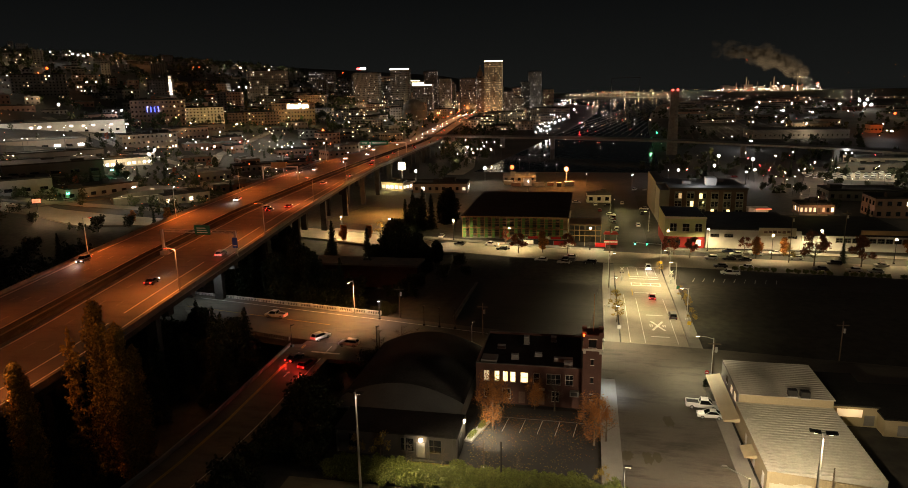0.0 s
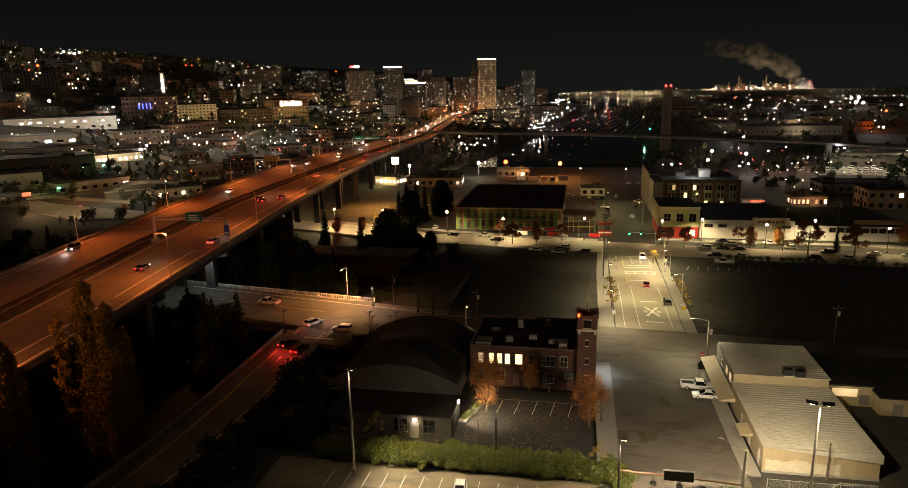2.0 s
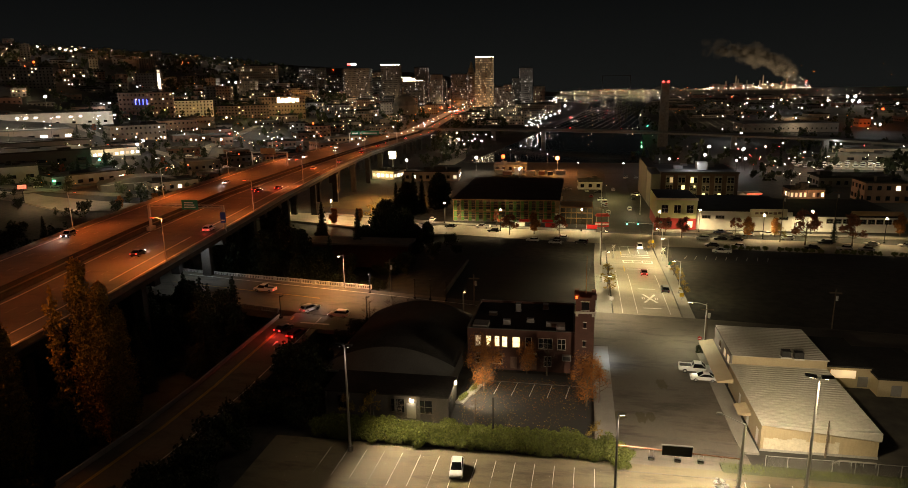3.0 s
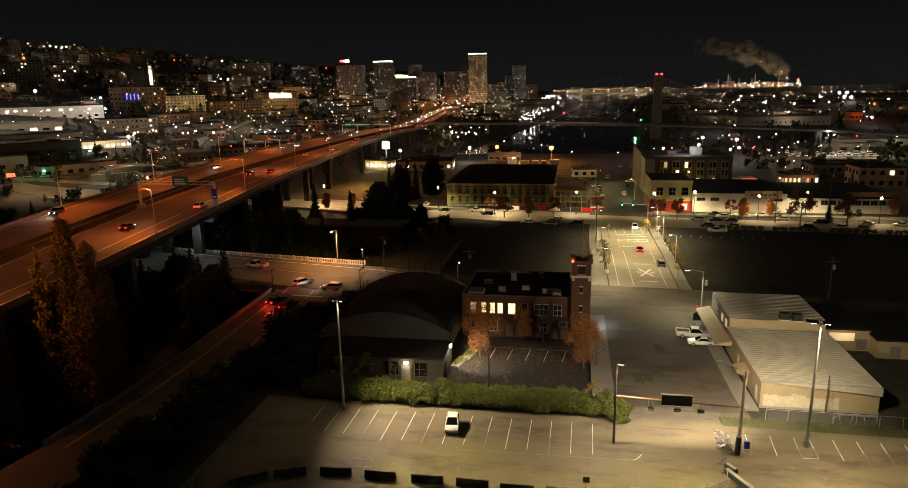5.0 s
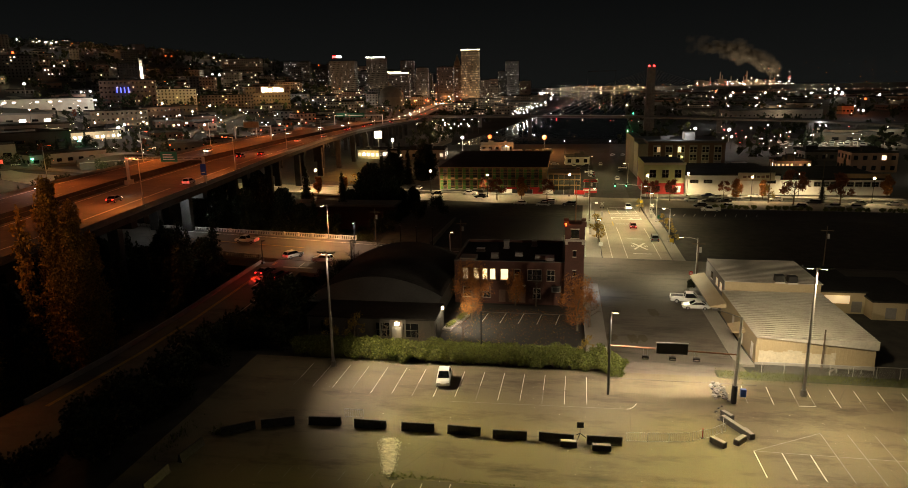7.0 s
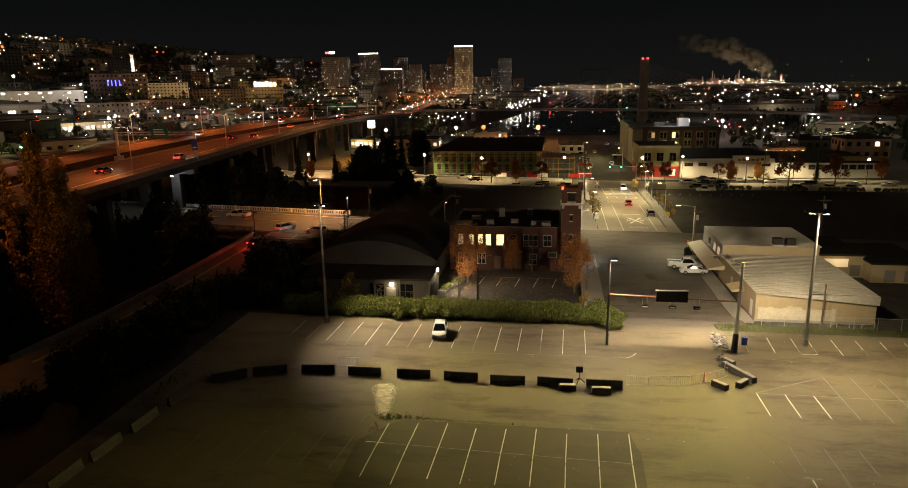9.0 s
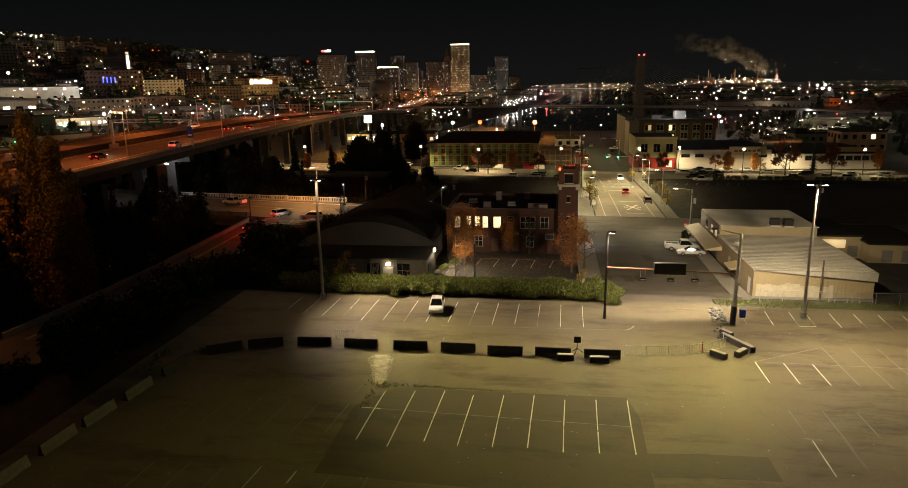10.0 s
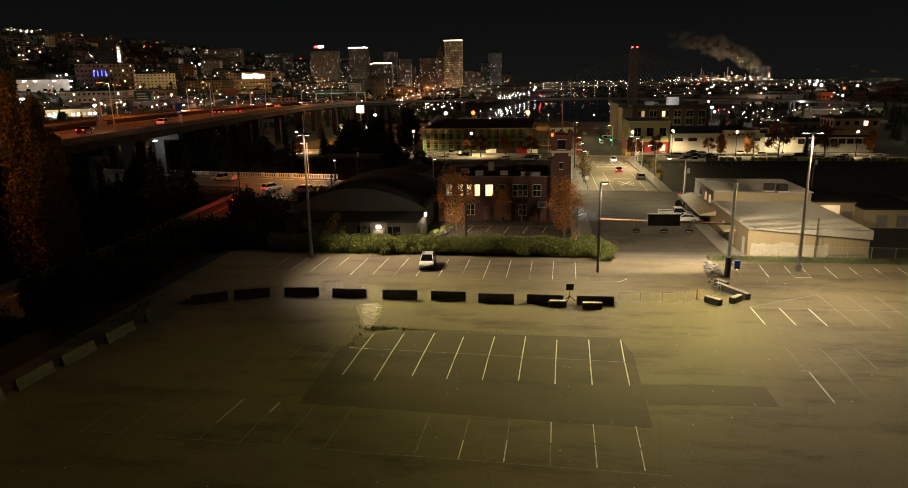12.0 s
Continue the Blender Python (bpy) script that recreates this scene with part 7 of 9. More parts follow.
def block(name, x, y, w, d, h, turn, wall, roof, label, category, group, floors, lit, seed, glow_mat=None, pitch=3.4, roofsign=None, each=False, fill=0.6):
    """A building with rows of real windows on its three seen faces. each: every window a part of its own."""
    r = random.Random(seed)
    glow_mat = glow_mat or M_ROOMS
    z = min(terrain(x + a * w / 2, y + b * d / 2) for a in (-1, 1) for b in (-1, 1)) - 0.5
    t = thing(name, x, y, z, turn, label, category, group)
    part("wall", box(B(), -w / 2, -d / 2, 0, w / 2, d / 2, h), wall, t)
    bm = box(B(), -w / 2 + 0.3, -d / 2 + 0.3, h + 0.001, w / 2 - 0.3, d / 2 - 0.3, h + 0.35)
    for a in ((-w / 2, -d / 2, w / 2, -d / 2 + 0.3), (-w / 2, d / 2 - 0.3, w / 2, d / 2)):
        box(bm, a[0], a[1], h + 0.001, a[2], a[3], h + 0.9)
    for _ in range(r.randint(1, 4)):
        ux, uy, us = r.uniform(-0.35, 0.35) * w, r.uniform(-0.3, 0.3) * d, min(4.0, r.uniform(0.04, 0.12) * w)
        box(bm, ux - us, uy - us * 0.7, h + 0.351, ux + us, uy + us * 0.7, h + r.uniform(1.2, 2.8))
    part("roof", bm, roof, t, "flat roof with a parapet and units")
    lit_bm, dark_bm, meshes = B(), B(), {}
    for f in range(floors):
        z0 = (f + 0.33) * h / floors
        z1 = z0 + (min(2.0, 0.44 * h / floors) if each else min(1.7, 0.40 * h / floors))
        row_lit = lit * (2.0 if r.random() < 0.2 else 0.8)
        for face, n, span in (("s", max(2, int(w / pitch)), w), ("w", max(2, int(d / pitch)), d), ("e", max(2, int(d / pitch)), d)):
            for i in range(n):
                u = -span / 2 + span * (i + 0.5) / n
                hw = span / n * (fill * 0.75 if each else fill * 0.62) / 2
                on = r.random() < row_lit
                if face == "s":
                    c = (u, -d / 2 - 0.045, u - hw, -0.04, u + hw, 0.04)
                elif face == "w":
                    c = (-w / 2 - 0.045, u, -0.04, u - hw, 0.04, u + hw)
                else:
                    c = (w / 2 + 0.045, u, -0.04, u - hw, 0.04, u + hw)
                if each:
                    key = (face == "s", on)
                    ax, ay = (hw, 0.04) if face == "s" else (0.04, hw)
                    if key not in meshes:
                        ob = part("window", box(B(), -ax, -ay, 0, ax, ay, z1 - z0), glow_mat if on else M_GLASS, t, "lit pane" if on else "")
                        meshes[key] = ob.data
                    else:
                        ob = tagged(new("window", meshes[key]), "lit pane" if on else "")
                        ob.parent = t
                    ob.location = (c[0], c[1], z0)
                elif face == "s":
                    box(lit_bm if on else dark_bm, c[2], c[1] - 0.04, z0, c[4], c[1] + 0.04, z1)
                else:
                    box(lit_bm if on else dark_bm, c[0] - 0.04, c[3], z0, c[0] + 0.04, c[5], z1)
    for bm, m, lb in ((lit_bm, glow_mat, "scattered lit panes"), (dark_bm, M_GLASS, "dark panes")):
        if len(bm.verts):
            part("glazing", bm, m, t, lb, kind="stuff")
        else:
            bm.free()
    if roofsign:
        part("roof_light", box(B(), -w / 2 - 0.4, -d / 2 - 0.5, h - 1.4, w / 2 + 0.4, -d / 2 - 0.1, h + 0.4), roofsign, t, "lit band along the roof edge")
    return t


placed = [(-256, 292, 46), (-205, 280, 30), (-119, 428, 20), (-90, 318, 45), (-311, 1204, 30), (-95, 420, 22)]


def clear_of_road(x, y, gap):
    return not (20 <= y <= 1400 and h_at(H_L, y) - gap < x < h_at(H_R, y) + gap)


def front_block(name, x, y, w, d, h, turn, wall, roof, label, floors, lit, seed, glow_mat=None, each=True, pitch=4.0, roofsign=None, group="old town blocks", category="building", fill=0.6):
    """As block(), with the middle of its front at x, y."""
    a = radians(turn)
    cx, cy = x - math.sin(a) * d / 2, y + math.cos(a) * d / 2
    placed.append((cx, cy, max(w, d) * 0.56))
    return block(name, cx, cy, w, d, h, turn, wall, roof, label, category, group, floors, lit, seed, glow_mat, pitch, roofsign, each, fill)


M_TOWERGLOW = window_glow("tower_room_glow", (1.0, 0.55, 0.20), (1.0, 0.76, 0.42), 1.5, 1.3)
M_TOWER = material("pale_tower_stone", (0.13, 0.105, 0.075), 0.8, vary=0.12, grain=2, patch=0.1)
TOWERS = ((-210, 1530, 40, 36, 118, 24, 0.42, "warm"), (-245, 1570, 19, 20, 84, 18, 0.3, ""), (-131, 1700, 32, 30, 96, 20, 0.35, ""), (-150, 1650, 21, 25, 72, 14, 0.3, ""), (-403, 1450, 40, 30, 97, 22, 0.13, "white"), (-462, 1400, 54, 30, 90, 18, 0.12, "red"),
          (-370, 1600, 31, 30, 92, 18, 0.28, ""), (-262, 1500, 36, 30, 78, 14, 0.25, ""), (-341, 1400, 40, 30, 62, 12, 0.28, "warmband"), (-324, 1550, 27, 26, 74, 15, 0.35, ""), (-467, 1520, 55, 30, 72, 14, 0.15, ""))
for i, (x, y, w, d, h, fl, lit, top) in enumerate(TOWERS):
    placed.append((x, y, 34))
    block("office_tower", x, y, w, d, h - max(0, terrain(x, y)), 6, M_TOWER if top == "warm" or i == 1 else M_CITYMID, M_TAR, "tall downtown office tower with scattered lit windows", "tower", "downtown towers", fl, 0.9 if top == "warm" else lit * 1.1, 500 + i, M_TOWERGLOW if top == "warm" else M_OFFICE, 2.6, {"warm": M_SIGNGLOW, "white": M_BULB_WHITE, "warmband": M_SIGNGLOW}.get(top))
rng = random.Random(4242)
for i in range(70):
    x, y, w = -rng.uniform(120, 620), rng.uniform(1480, 2150), rng.uniform(20, 38)
    if any(math.hypot(px - x, py - y) < pr + w * 0.6 for px, py, pr in placed) or -320 < x < -235 and y > 1700:
        continue
    placed.append((x, y, w * 0.6))
    h = rng.uniform(34, 66)
    block("office_tower", x, y, w, w * 0.8, h, 6, (M_CITYMID, M_BROWNWALL)[i % 2], M_TAR, "middling downtown office block with scattered lit windows", "tower", "downtown towers", int(h / 4), rng.uniform(0.1, 0.34), 560 + i, (M_OFFICE, M_ROOMS)[i % 2], 3.4, M_SIGNGLOW if i % 9 == 4 else None)
spire = thing("tower_spire", -245, 1562, terrain(-245, 1570) + 84 - max(0, terrain(-245, 1570)), 0, "stepped stone spire on a slim tower", "spire")
part("step", box(B(), -6, -6, 0, 6, 6, 8), M_TOWER, spire)
part("point", tube(B(), (0, 0, 8), (0, 0, 24), 5, 0.4, 8), M_TOWER, spire)
red_sign = thing("red_roof_sign", -472, 1384, terrain(-462, 1384) + 74, 6, "small red and white lit roof sign", "sign")
part("panel", box(B(), -7, -1.5, 0, 2, 0, 4), M_BULB_RED, red_sign)
part("panel", box(B(), 2.1, -1.5, 0, 12, 0, 4), M_BULB_WHITE, red_sign)
part("stand", box(B(), -6, 0.01, -2, 11, 1, 3.5), M_DARKSTEEL, red_sign)
front_block("slab_block", -707, 1750, 67, 25, 44, 8, M_CITYDARK, M_TAR, "wide slab block on the hill with lit floors", 9, 0.5, 540, M_OFFICE, False, group="hill blocks")
front_block("hill_hotel", -670, 1357, 77, 26, 46, 10, M_CITY, M_TAR, "pale hotel block on the hill", 9, 0.1, 545, None, False, group="hill blocks")
front_block("strip_tower", -640, 939, 36, 20, 27, 25, M_CITYDARK, M_TAR, "dark hill block with a lit stair strip", 7, 0.04, 546, None, False, group="hill blocks")
stp = thing("stair_strip", -620, 936, terrain(-629, 936), 25, "bright lit stair strip up a dark tower", "light strip")
for k in range(7):
    part("pane", box(B(), -1.8, -1.0, 3 + k * 4.0, 1.8, 0.6, 6.2 + k * 4.0), M_SHOP, stp)
part("frame", box(B(), -2.4, 0.61, 0, 2.4, 6, 32), M_CITYDARK, stp)
front_block("white_depot", -497, 568, 112, 42, 15.5, 48, M_STONE, M_TAR, "long white depot with floodlit loading docks", 1, 0.0, 543, None, True, 14, fill=0.3)
front_block("grey_depot", -449, 485, 72, 26, 9, 48, M_CITY, M_GRAVELROOF, "grey depot with lit open bays", 1, 0.25, 547, M_SHOP, True, 9, fill=0.7)
front_block("bay_depot", -408, 452, 74, 18, 8, 48, M_CITYDARK, M_TAR, "dark depot with a row of lit bays", 1, 0.5, 548, M_SHOP, True, 8, fill=0.7)
front_block("dark_depot", -354, 393, 60, 46, 10.5, 46, M_CITYDARK, M_TAR, "dark blank-walled depot with a flat roof", 1, 0.0, 549, None, True, 12)
front_block("grey_workshop", -322, 334, 27, 22, 10, 44, M_GREYWALL, M_TAR, "grey workshop with a white roller door", 1, 0.0, 550, None, True, 9)
front_block("long_workshop", -285, 352, 42, 20, 7, 60, M_GREYWALL, M_TAR, "low workshop with green and orange lit bays", 1, 0.2, 551, M_SHOP, True, 6)
front_block("lit_store", -348, 461, 37, 20, 7.0, 62, M_CREAM, M_TAR, "bright store with a wall of lit windows", 1, 0.9, 552, M_SHOP, True, 4, fill=0.75)
front_block("tan_block", -395, 557, 48, 24, 15, 50, M_CITY, M_TAR, "three-storey tan masonry block", 3, 0.08, 553, None, False)
front_block("red_brick_block", -407, 641, 38, 30, 12, 52, M_BROWNWALL, M_TAR, "low reddish brick block under a street lamp", 2, 0.04, 554, None, False)
front_block("blue_lit_block", -485, 703, 57, 34, 30, 30, M_BROWNWALL, M_TAR, "brown block with blue-lit fins and a lit lower floor", 6, 0.22, 542, None, False)
front_block("pale_hotel", -462, 755, 52, 30, 22, 36, M_CREAM, M_TAR, "pale masonry hotel with dark windows", 6, 0.03, 541, None, False)
front_block("brown_row", -431, 820, 73, 30, 19, 38, M_BROWNWALL, M_TAR, "long brown brick row of shops", 5, 0.03, 555, None, False)
front_block("sign_block", -403, 890, 59, 30, 31, 34, M_BROWNWALL, M_TAR, "brown block with a bright painted wall sign", 6, 0.08, 556, None, False)
front_block("lamp_house", -258, 489, 30, 14, 6, 40, M_CITYDARK, M_TAR, "low dark house with lit windows", 1, 0.3, 557)
front_block("corner_store", -225, 345, 26, 16, 6, 50, M_CITY, M_TAR, "low pale store beside the highway", 1, 0.25, 571)
front_block("hill_flats", -671, 740, 60, 24, 30, 40, M_CITYDARK, M_TAR, "dark flats stepping up the hill", 8, 0.12, 558, None, False, group="hill blocks")
front_block("museum_block", -515, 1199, 63, 26, 22, 20, M_CITY, M_TAR, "pale block below downtown", 5, 0.1, 559, None, False)
front_block("channel_flats", -145, 1197, 68, 26, 19, 14, M_CITY, M_TAR, "waterside flats with lit rooms", 6, 0.3, 560, None, False)
front_block("channel_flats", -76, 1330, 85, 26, 21, 14, M_CITY, M_TAR, "waterside flats with lit rooms", 6, 0.3, 561, None, False)
front_block("low_shop", -121, 409, 17, 14, 5.5, -20, M_CREAM, M_TAR, "small shop with bright windows and a canopy", 1, 1.0, 562, M_SHOP, True, 3, fill=0.8)
front_block("long_diner", -88, 402, 34, 16, 6, 4, M_CITY, M_TAR, "long low diner with a few lit windows", 1, 0.3, 563, M_SHOP)
front_block("orange_hut", -44, 452, 22, 10, 5, 4, M_CITY, M_GRAVELROOF, "low hut under an orange lamp", 1, 0.2, 564)
front_block("small_office", 8, 372, 13, 9, 4.5, 4, M_WHITE, M_GRAVELROOF, "small white office behind the avenue", 1, 0.2, 565)
front_block("pavilion", 110, 344, 16, 10, 5, 4, M_BROWNWALL, M_TAR, "pub pavilion strung with warm lamps", 1, 0.9, 566, M_ROOMS, True, 2, fill=0.7)
front_block("house_row", 142, 336, 20, 16, 9.5, 0, M_BROWNWALL, M_TAR, "pale two-storey house beside the pavilion", 2, 0.15, 567)
front_block("dark_store", 150, 392, 40, 18, 5.5, 2, M_CITYDARK, M_TAR, "dark low store beyond the avenue", 1, 0.1, 568)
front_block("harbour_shed", 240, 835, 104, 40, 10, 4, M_CITY, M_GRAVELROOF, "long harbour shed with a dimly lit side", 1, 0.05, 569, M_ROOMS, False, 5, fill=0.35)
# Rust colour on this wall carries part of its orange lamp light.
front_block("rust_shed", 350, 922, 14, 14, 10, 4, M_RUST, M_TAR, "harbour shed, orange lamp light partly in its wall colour", 1, 0.0, 570)
front_block("pale_shed", 235, 570, 60, 24, 6, 4, M_CREAM, M_GRAVELROOF, "pale-roofed shed behind the yard", 1, 0.0, 572, None, True, 9)
front_block("grey_shed", 205, 530, 50, 14, 5, 4, M_CITY, M_GRAVELROOF, "grey shed behind the truck yard", 1, 0.0, 573, None, True, 9)
for k in range(4):
    fin = thing("blue_light_fin", -494 + k * 3.4, 697 + k * 1.96, terrain(-485, 700) + 13, 30, "glowing blue light fin on the brown block", "light", "blue fins")
    part("panel", box(B(), -0.55, -0.9, 0, 0.55, -0.5, 6), M_BLUEGLOW, fin)
    part("bracket", box(B(), -0.2, -0.499, 1, 0.2, 0.2, 1.4), M_STEEL, fin)
wall_sign = thing("painted_wall_sign", -395, 886, terrain(-403, 890) + 20, 34, "floodlit pale lettering bars on the brown block", "sign")
for k in range(6):
    part("bar", box(B(), -14 + k * 5, -1.2, 0.5 * (k % 2), -10.4 + k * 5, -0.8, 6.5 - 0.8 * (k % 3)), M_SIGNGLOW, wall_sign)
part("board", box(B(), -16, -0.79, -1, 17, -0.3, 8), M_BROWNWALL, wall_sign)
shade = thing("curved_shed", -243, 340, terrain(-243, 340), 44, "tan shed with a curved roof", "shed")
part("roof", prism(B(), [(-21, 0)] + [(-21 + 42 * i / 16, 4.5 + 3.0 * math.sin(math.pi * i / 16)) for i in range(17)] + [(21, 0)], "y", 0, 18), M_STUCCO, shade)
part("door", box(B(), -4, -0.2, 0, 4, -0.01, 3.6), M_GREYWALL, shade)
part("trim", box(B(), -21.2, -0.3, 4.2, 21.2, -0.05, 4.5), M_CONC, shade)

dome = thing("museum_dome", -311, 1204, terrain(-311, 1204), 0, "dark copper dome on a low drum", "dome")
part("drum", tube(B(), (0, 0, 0), (0, 0, 16), 22, 22, 24), M_CITY, dome)
bm = B()
bmesh.ops.create_uvsphere(bm, u_segments=24, v_segments=12, radius=21)
for v in bm.verts:
    v.co.z = max(0, v.co.z) * 0.95 + 16.01
part("cap", bm, M_CITYDARK, dome)
part("lantern", tube(B(), (0, 0, 35.5), (0, 0, 40), 2.6, 2.0, 10), M_CITY, dome)

rng = random.Random(1234)
KINDS = (("warehouse_block", "low commercial building on a city block"), ("shop_block", "small flat-roofed shop building"), ("brick_block", "old brick town building"), ("apartment_house", "apartment house with a few lit rooms"))


def try_block(x, y, w, d, h, fl, lit, seed, kind, wall, turn, each=False, glow_mat=None):
    if not clear_of_road(x, y, max(w, d) / 2 + 8):
        return
    if any(math.hypot(px - x, py - y) < pr + max(w, d) * 0.52 for px, py, pr in placed):
        return
    placed.append((x, y, max(w, d) * 0.52))
    block(kind[0], x, y, w, d, h, turn, wall, M_TAR if rng.random() < 0.6 else M_GRAVELROOF, kind[1], "building", "city blocks", fl, lit, seed, glow_mat, 4.0, None, each)


for i in range(170):
    y = rng.uniform(300, 1000)
    x = -rng.uniform(205, 300 + 0.62 * y)
    h = rng.uniform(4.5, 8) + (rng.random() < 0.2) * rng.uniform(3, 8)
    try_block(x, y, rng.uniform(14, 36), rng.uniform(12, 24), h, max(1, int(h / 4)), rng.uniform(0.02, 0.24), 700 + i, KINDS[rng.randrange(3)], (M_CITY, M_BROWNWALL, M_CITYDARK)[rng.randrange(3)], 44, False, M_SHOP if i % 4 == 0 else None)
for i in range(200):
    y = rng.uniform(700, 2200)
    x = -rng.uniform(440, 470 + 0.66 * y)
    h = rng.uniform(6, 11) + (rng.random() < 0.12) * 16
    try_block(x, y, rng.uniform(10, 30), rng.uniform(10, 20), h, max(2, int(h / 3.6)), rng.uniform(0.0, 0.09), 900 + i, KINDS[3], (M_CITY, M_CITYDARK, M_CITYDARK)[rng.randrange(3)], 40)
for i in range(230):
    y = rng.uniform(930, 2100)
    x = -rng.uniform(262, 660)
    h = rng.uniform(9, 24) + (rng.random() < 0.25) * rng.uniform(5, 22)
    try_block(x, y, rng.uniform(18, 42), rng.uniform(16, 30), h, max(2, int(h / 3.8)), rng.uniform(0.08, 0.34), 1100 + i, KINDS[2 if rng.random() < 0.5 else 3], (M_CITY, M_BROWNWALL, M_CITYDARK)[rng.randrange(3)], 14, False, M_OFFICE if rng.random() < 0.3 else None)
for i in range(40):
    y = rng.uniform(950, 2000)
    x = -rng.uniform(70, 185)
    h = rng.uniform(6, 16)
    try_block(x, y, rng.uniform(20, 50), rng.uniform(16, 26), h, max(2, int(h / 3.6)), rng.uniform(0.15, 0.4), 1300 + i, KINDS[3], M_CITY, 10)
for i in range(110):
    y = 430 + 2300 * rng.random() ** 1.2
    x = rng.uniform(125 + 0.03 * y, 260 + 0.66 * y)
    if y < 560 and x < 235:
        continue
    h = rng.uniform(4.5, 9)
    try_block(x, y, rng.uniform(24, 85), rng.uniform(16, 40), h, 1, rng.choice((0, 0, 0, 0.1, 0.3)), 1500 + i, KINDS[0], (M_CITY, M_CITYDARK, M_BROWNWALL)[rng.randrange(3)], rng.choice((4, 4, 30)))

# trees among the blocks
rng = random.Random(55)
for i in range(230):
    if i < 60:
        y = rng.uniform(180, 420)
        x = -rng.uniform(190, 240 + 0.3 * y)
    elif i < 130:
        y = rng.uniform(420, 1100)
        x = -rng.uniform(210, 300 + 0.6 * y)
    else:
        y = rng.uniform(290, 620)
        x = rng.uniform(40, 260)
    if not clear_of_road(x, y, 9) or any(math.hypot(px - x, py - y) < pr * 0.9 for px, py, pr in placed):
        continue
    src, k = ((bush, rng.uniform(0.9, 1.5)), (street_tree, rng.uniform(1.0, 1.8)), (fir, rng.uniform(0.4, 0.7)))[rng.choice((0, 0, 2) if x > 0 else (0, 0, 1, 2))]
    copy_thing(src, pose(x, y, terrain(x, y) - 0.3, 0, 0, rng.uniform(0, 360)) @ Matrix.Scale(k, 4))

# dark woods and gardens between the houses, too many to count
def woods(label, count, seed, area, size, leaf, gap=0.75, leaves=11, broad=0.62):
    rng = random.Random(seed)
    bm = B()
    for _ in range(count):
        x, y = area(rng)
        if not clear_of_road(x, y, 5) or any(math.hypot(px - x, py - y) < pr * gap for px, py, pr in placed):
            continue
        k = size * rng.uniform(0.6, 1.5)
        z, tall = terrain(x, y), k * rng.uniform(0.8, 1.5)
        tube(bm, (x, y, z - 0.5), (x, y, z + tall), 0.25, 0.1, 4, False)
        for j in range(3):
            leaf_cloud(bm, (x + rng.uniform(-0.6, 0.6) * k, y + rng.uniform(-0.6, 0.6) * k, z + tall * (0.38 + 0.42 * j)), (k * (1 - 0.22 * j), k * (1 - 0.22 * j), k * 0.7), leaves, k * broad, rng, shell=0.3)
    return tagged(part("woods", bm, leaf), label, "trees", kind="stuff")


woods("dark leafy gardens and woods covering the hill", 1500, 301, lambda g: (-g.uniform(430, 1750), g.uniform(560, 2200)), 5.5, M_SHRUB)
woods("dark street trees of the town blocks", 330, 302, lambda g: (-g.uniform(190, 560), g.uniform(300, 980)), 2.8, M_SHRUB, 0.75, 30, 0.34)
woods("dark thicket on the bank beside the highway", 330, 303, lambda g: (-g.uniform(152, 275), g.uniform(150, 240)), 2.7, M_FIR, 0.0, 44, 0.28)
woods("dark trees of the waterside park", 190, 304, lambda g: (-g.uniform(92, 195), g.uniform(470, 830)), 3.0, M_SHRUB, 0.75, 34, 0.32)
woods("dark scrub between the harbour yards", 380, 305, lambda g: (g.uniform(62, 700), g.uniform(400, 1900)), 4.0, M_SHRUB)
woods("dark street trees of downtown", 420, 306, lambda g: (-g.uniform(100, 640), g.uniform(850, 1700)), 4.6, M_SHRUB, 0.6)

woods("dark shrubs and small trees of the roadside blocks", 330, 307, lambda g: (-g.uniform(185, 420), g.uniform(255, 470)), 2.1, M_SHRUB, 0.7, 30, 0.34)

# the waterside loop road under its white lamps
structure("road_loop", strip(B(), [(-176, 820, None), (-150, 775, None), (-126, 700, None), (-108, 620, None), (-97, 545, None), (-97, 495, None)], 13, 0.6, 0.06), M_STREET, "pale concrete loop road beside the water", "road")
for x, y in ((-136, 705), (-116, 615), (-103, 530), (-150, 760)):
    lamp_light(x, y, terrain(x, y) + 9, 5200, (1.0, 0.82, 0.55), 0.4)

for x, y, k, src in ((-228, 276, 1.1, bush), (-209.8, 272.4, 1.35, bush), (-200.7, 279.1, 0.42, fir), (-199, 287, 0.9, amber_tree), (-214, 282, 0.8, amber_tree), (-262, 272, 1.3, bush)):
    copy_thing(src, pose(x, y, terrain(x, y) - 0.2, 0, 0, x * 7 % 360) @ Matrix.Scale(k, 4))

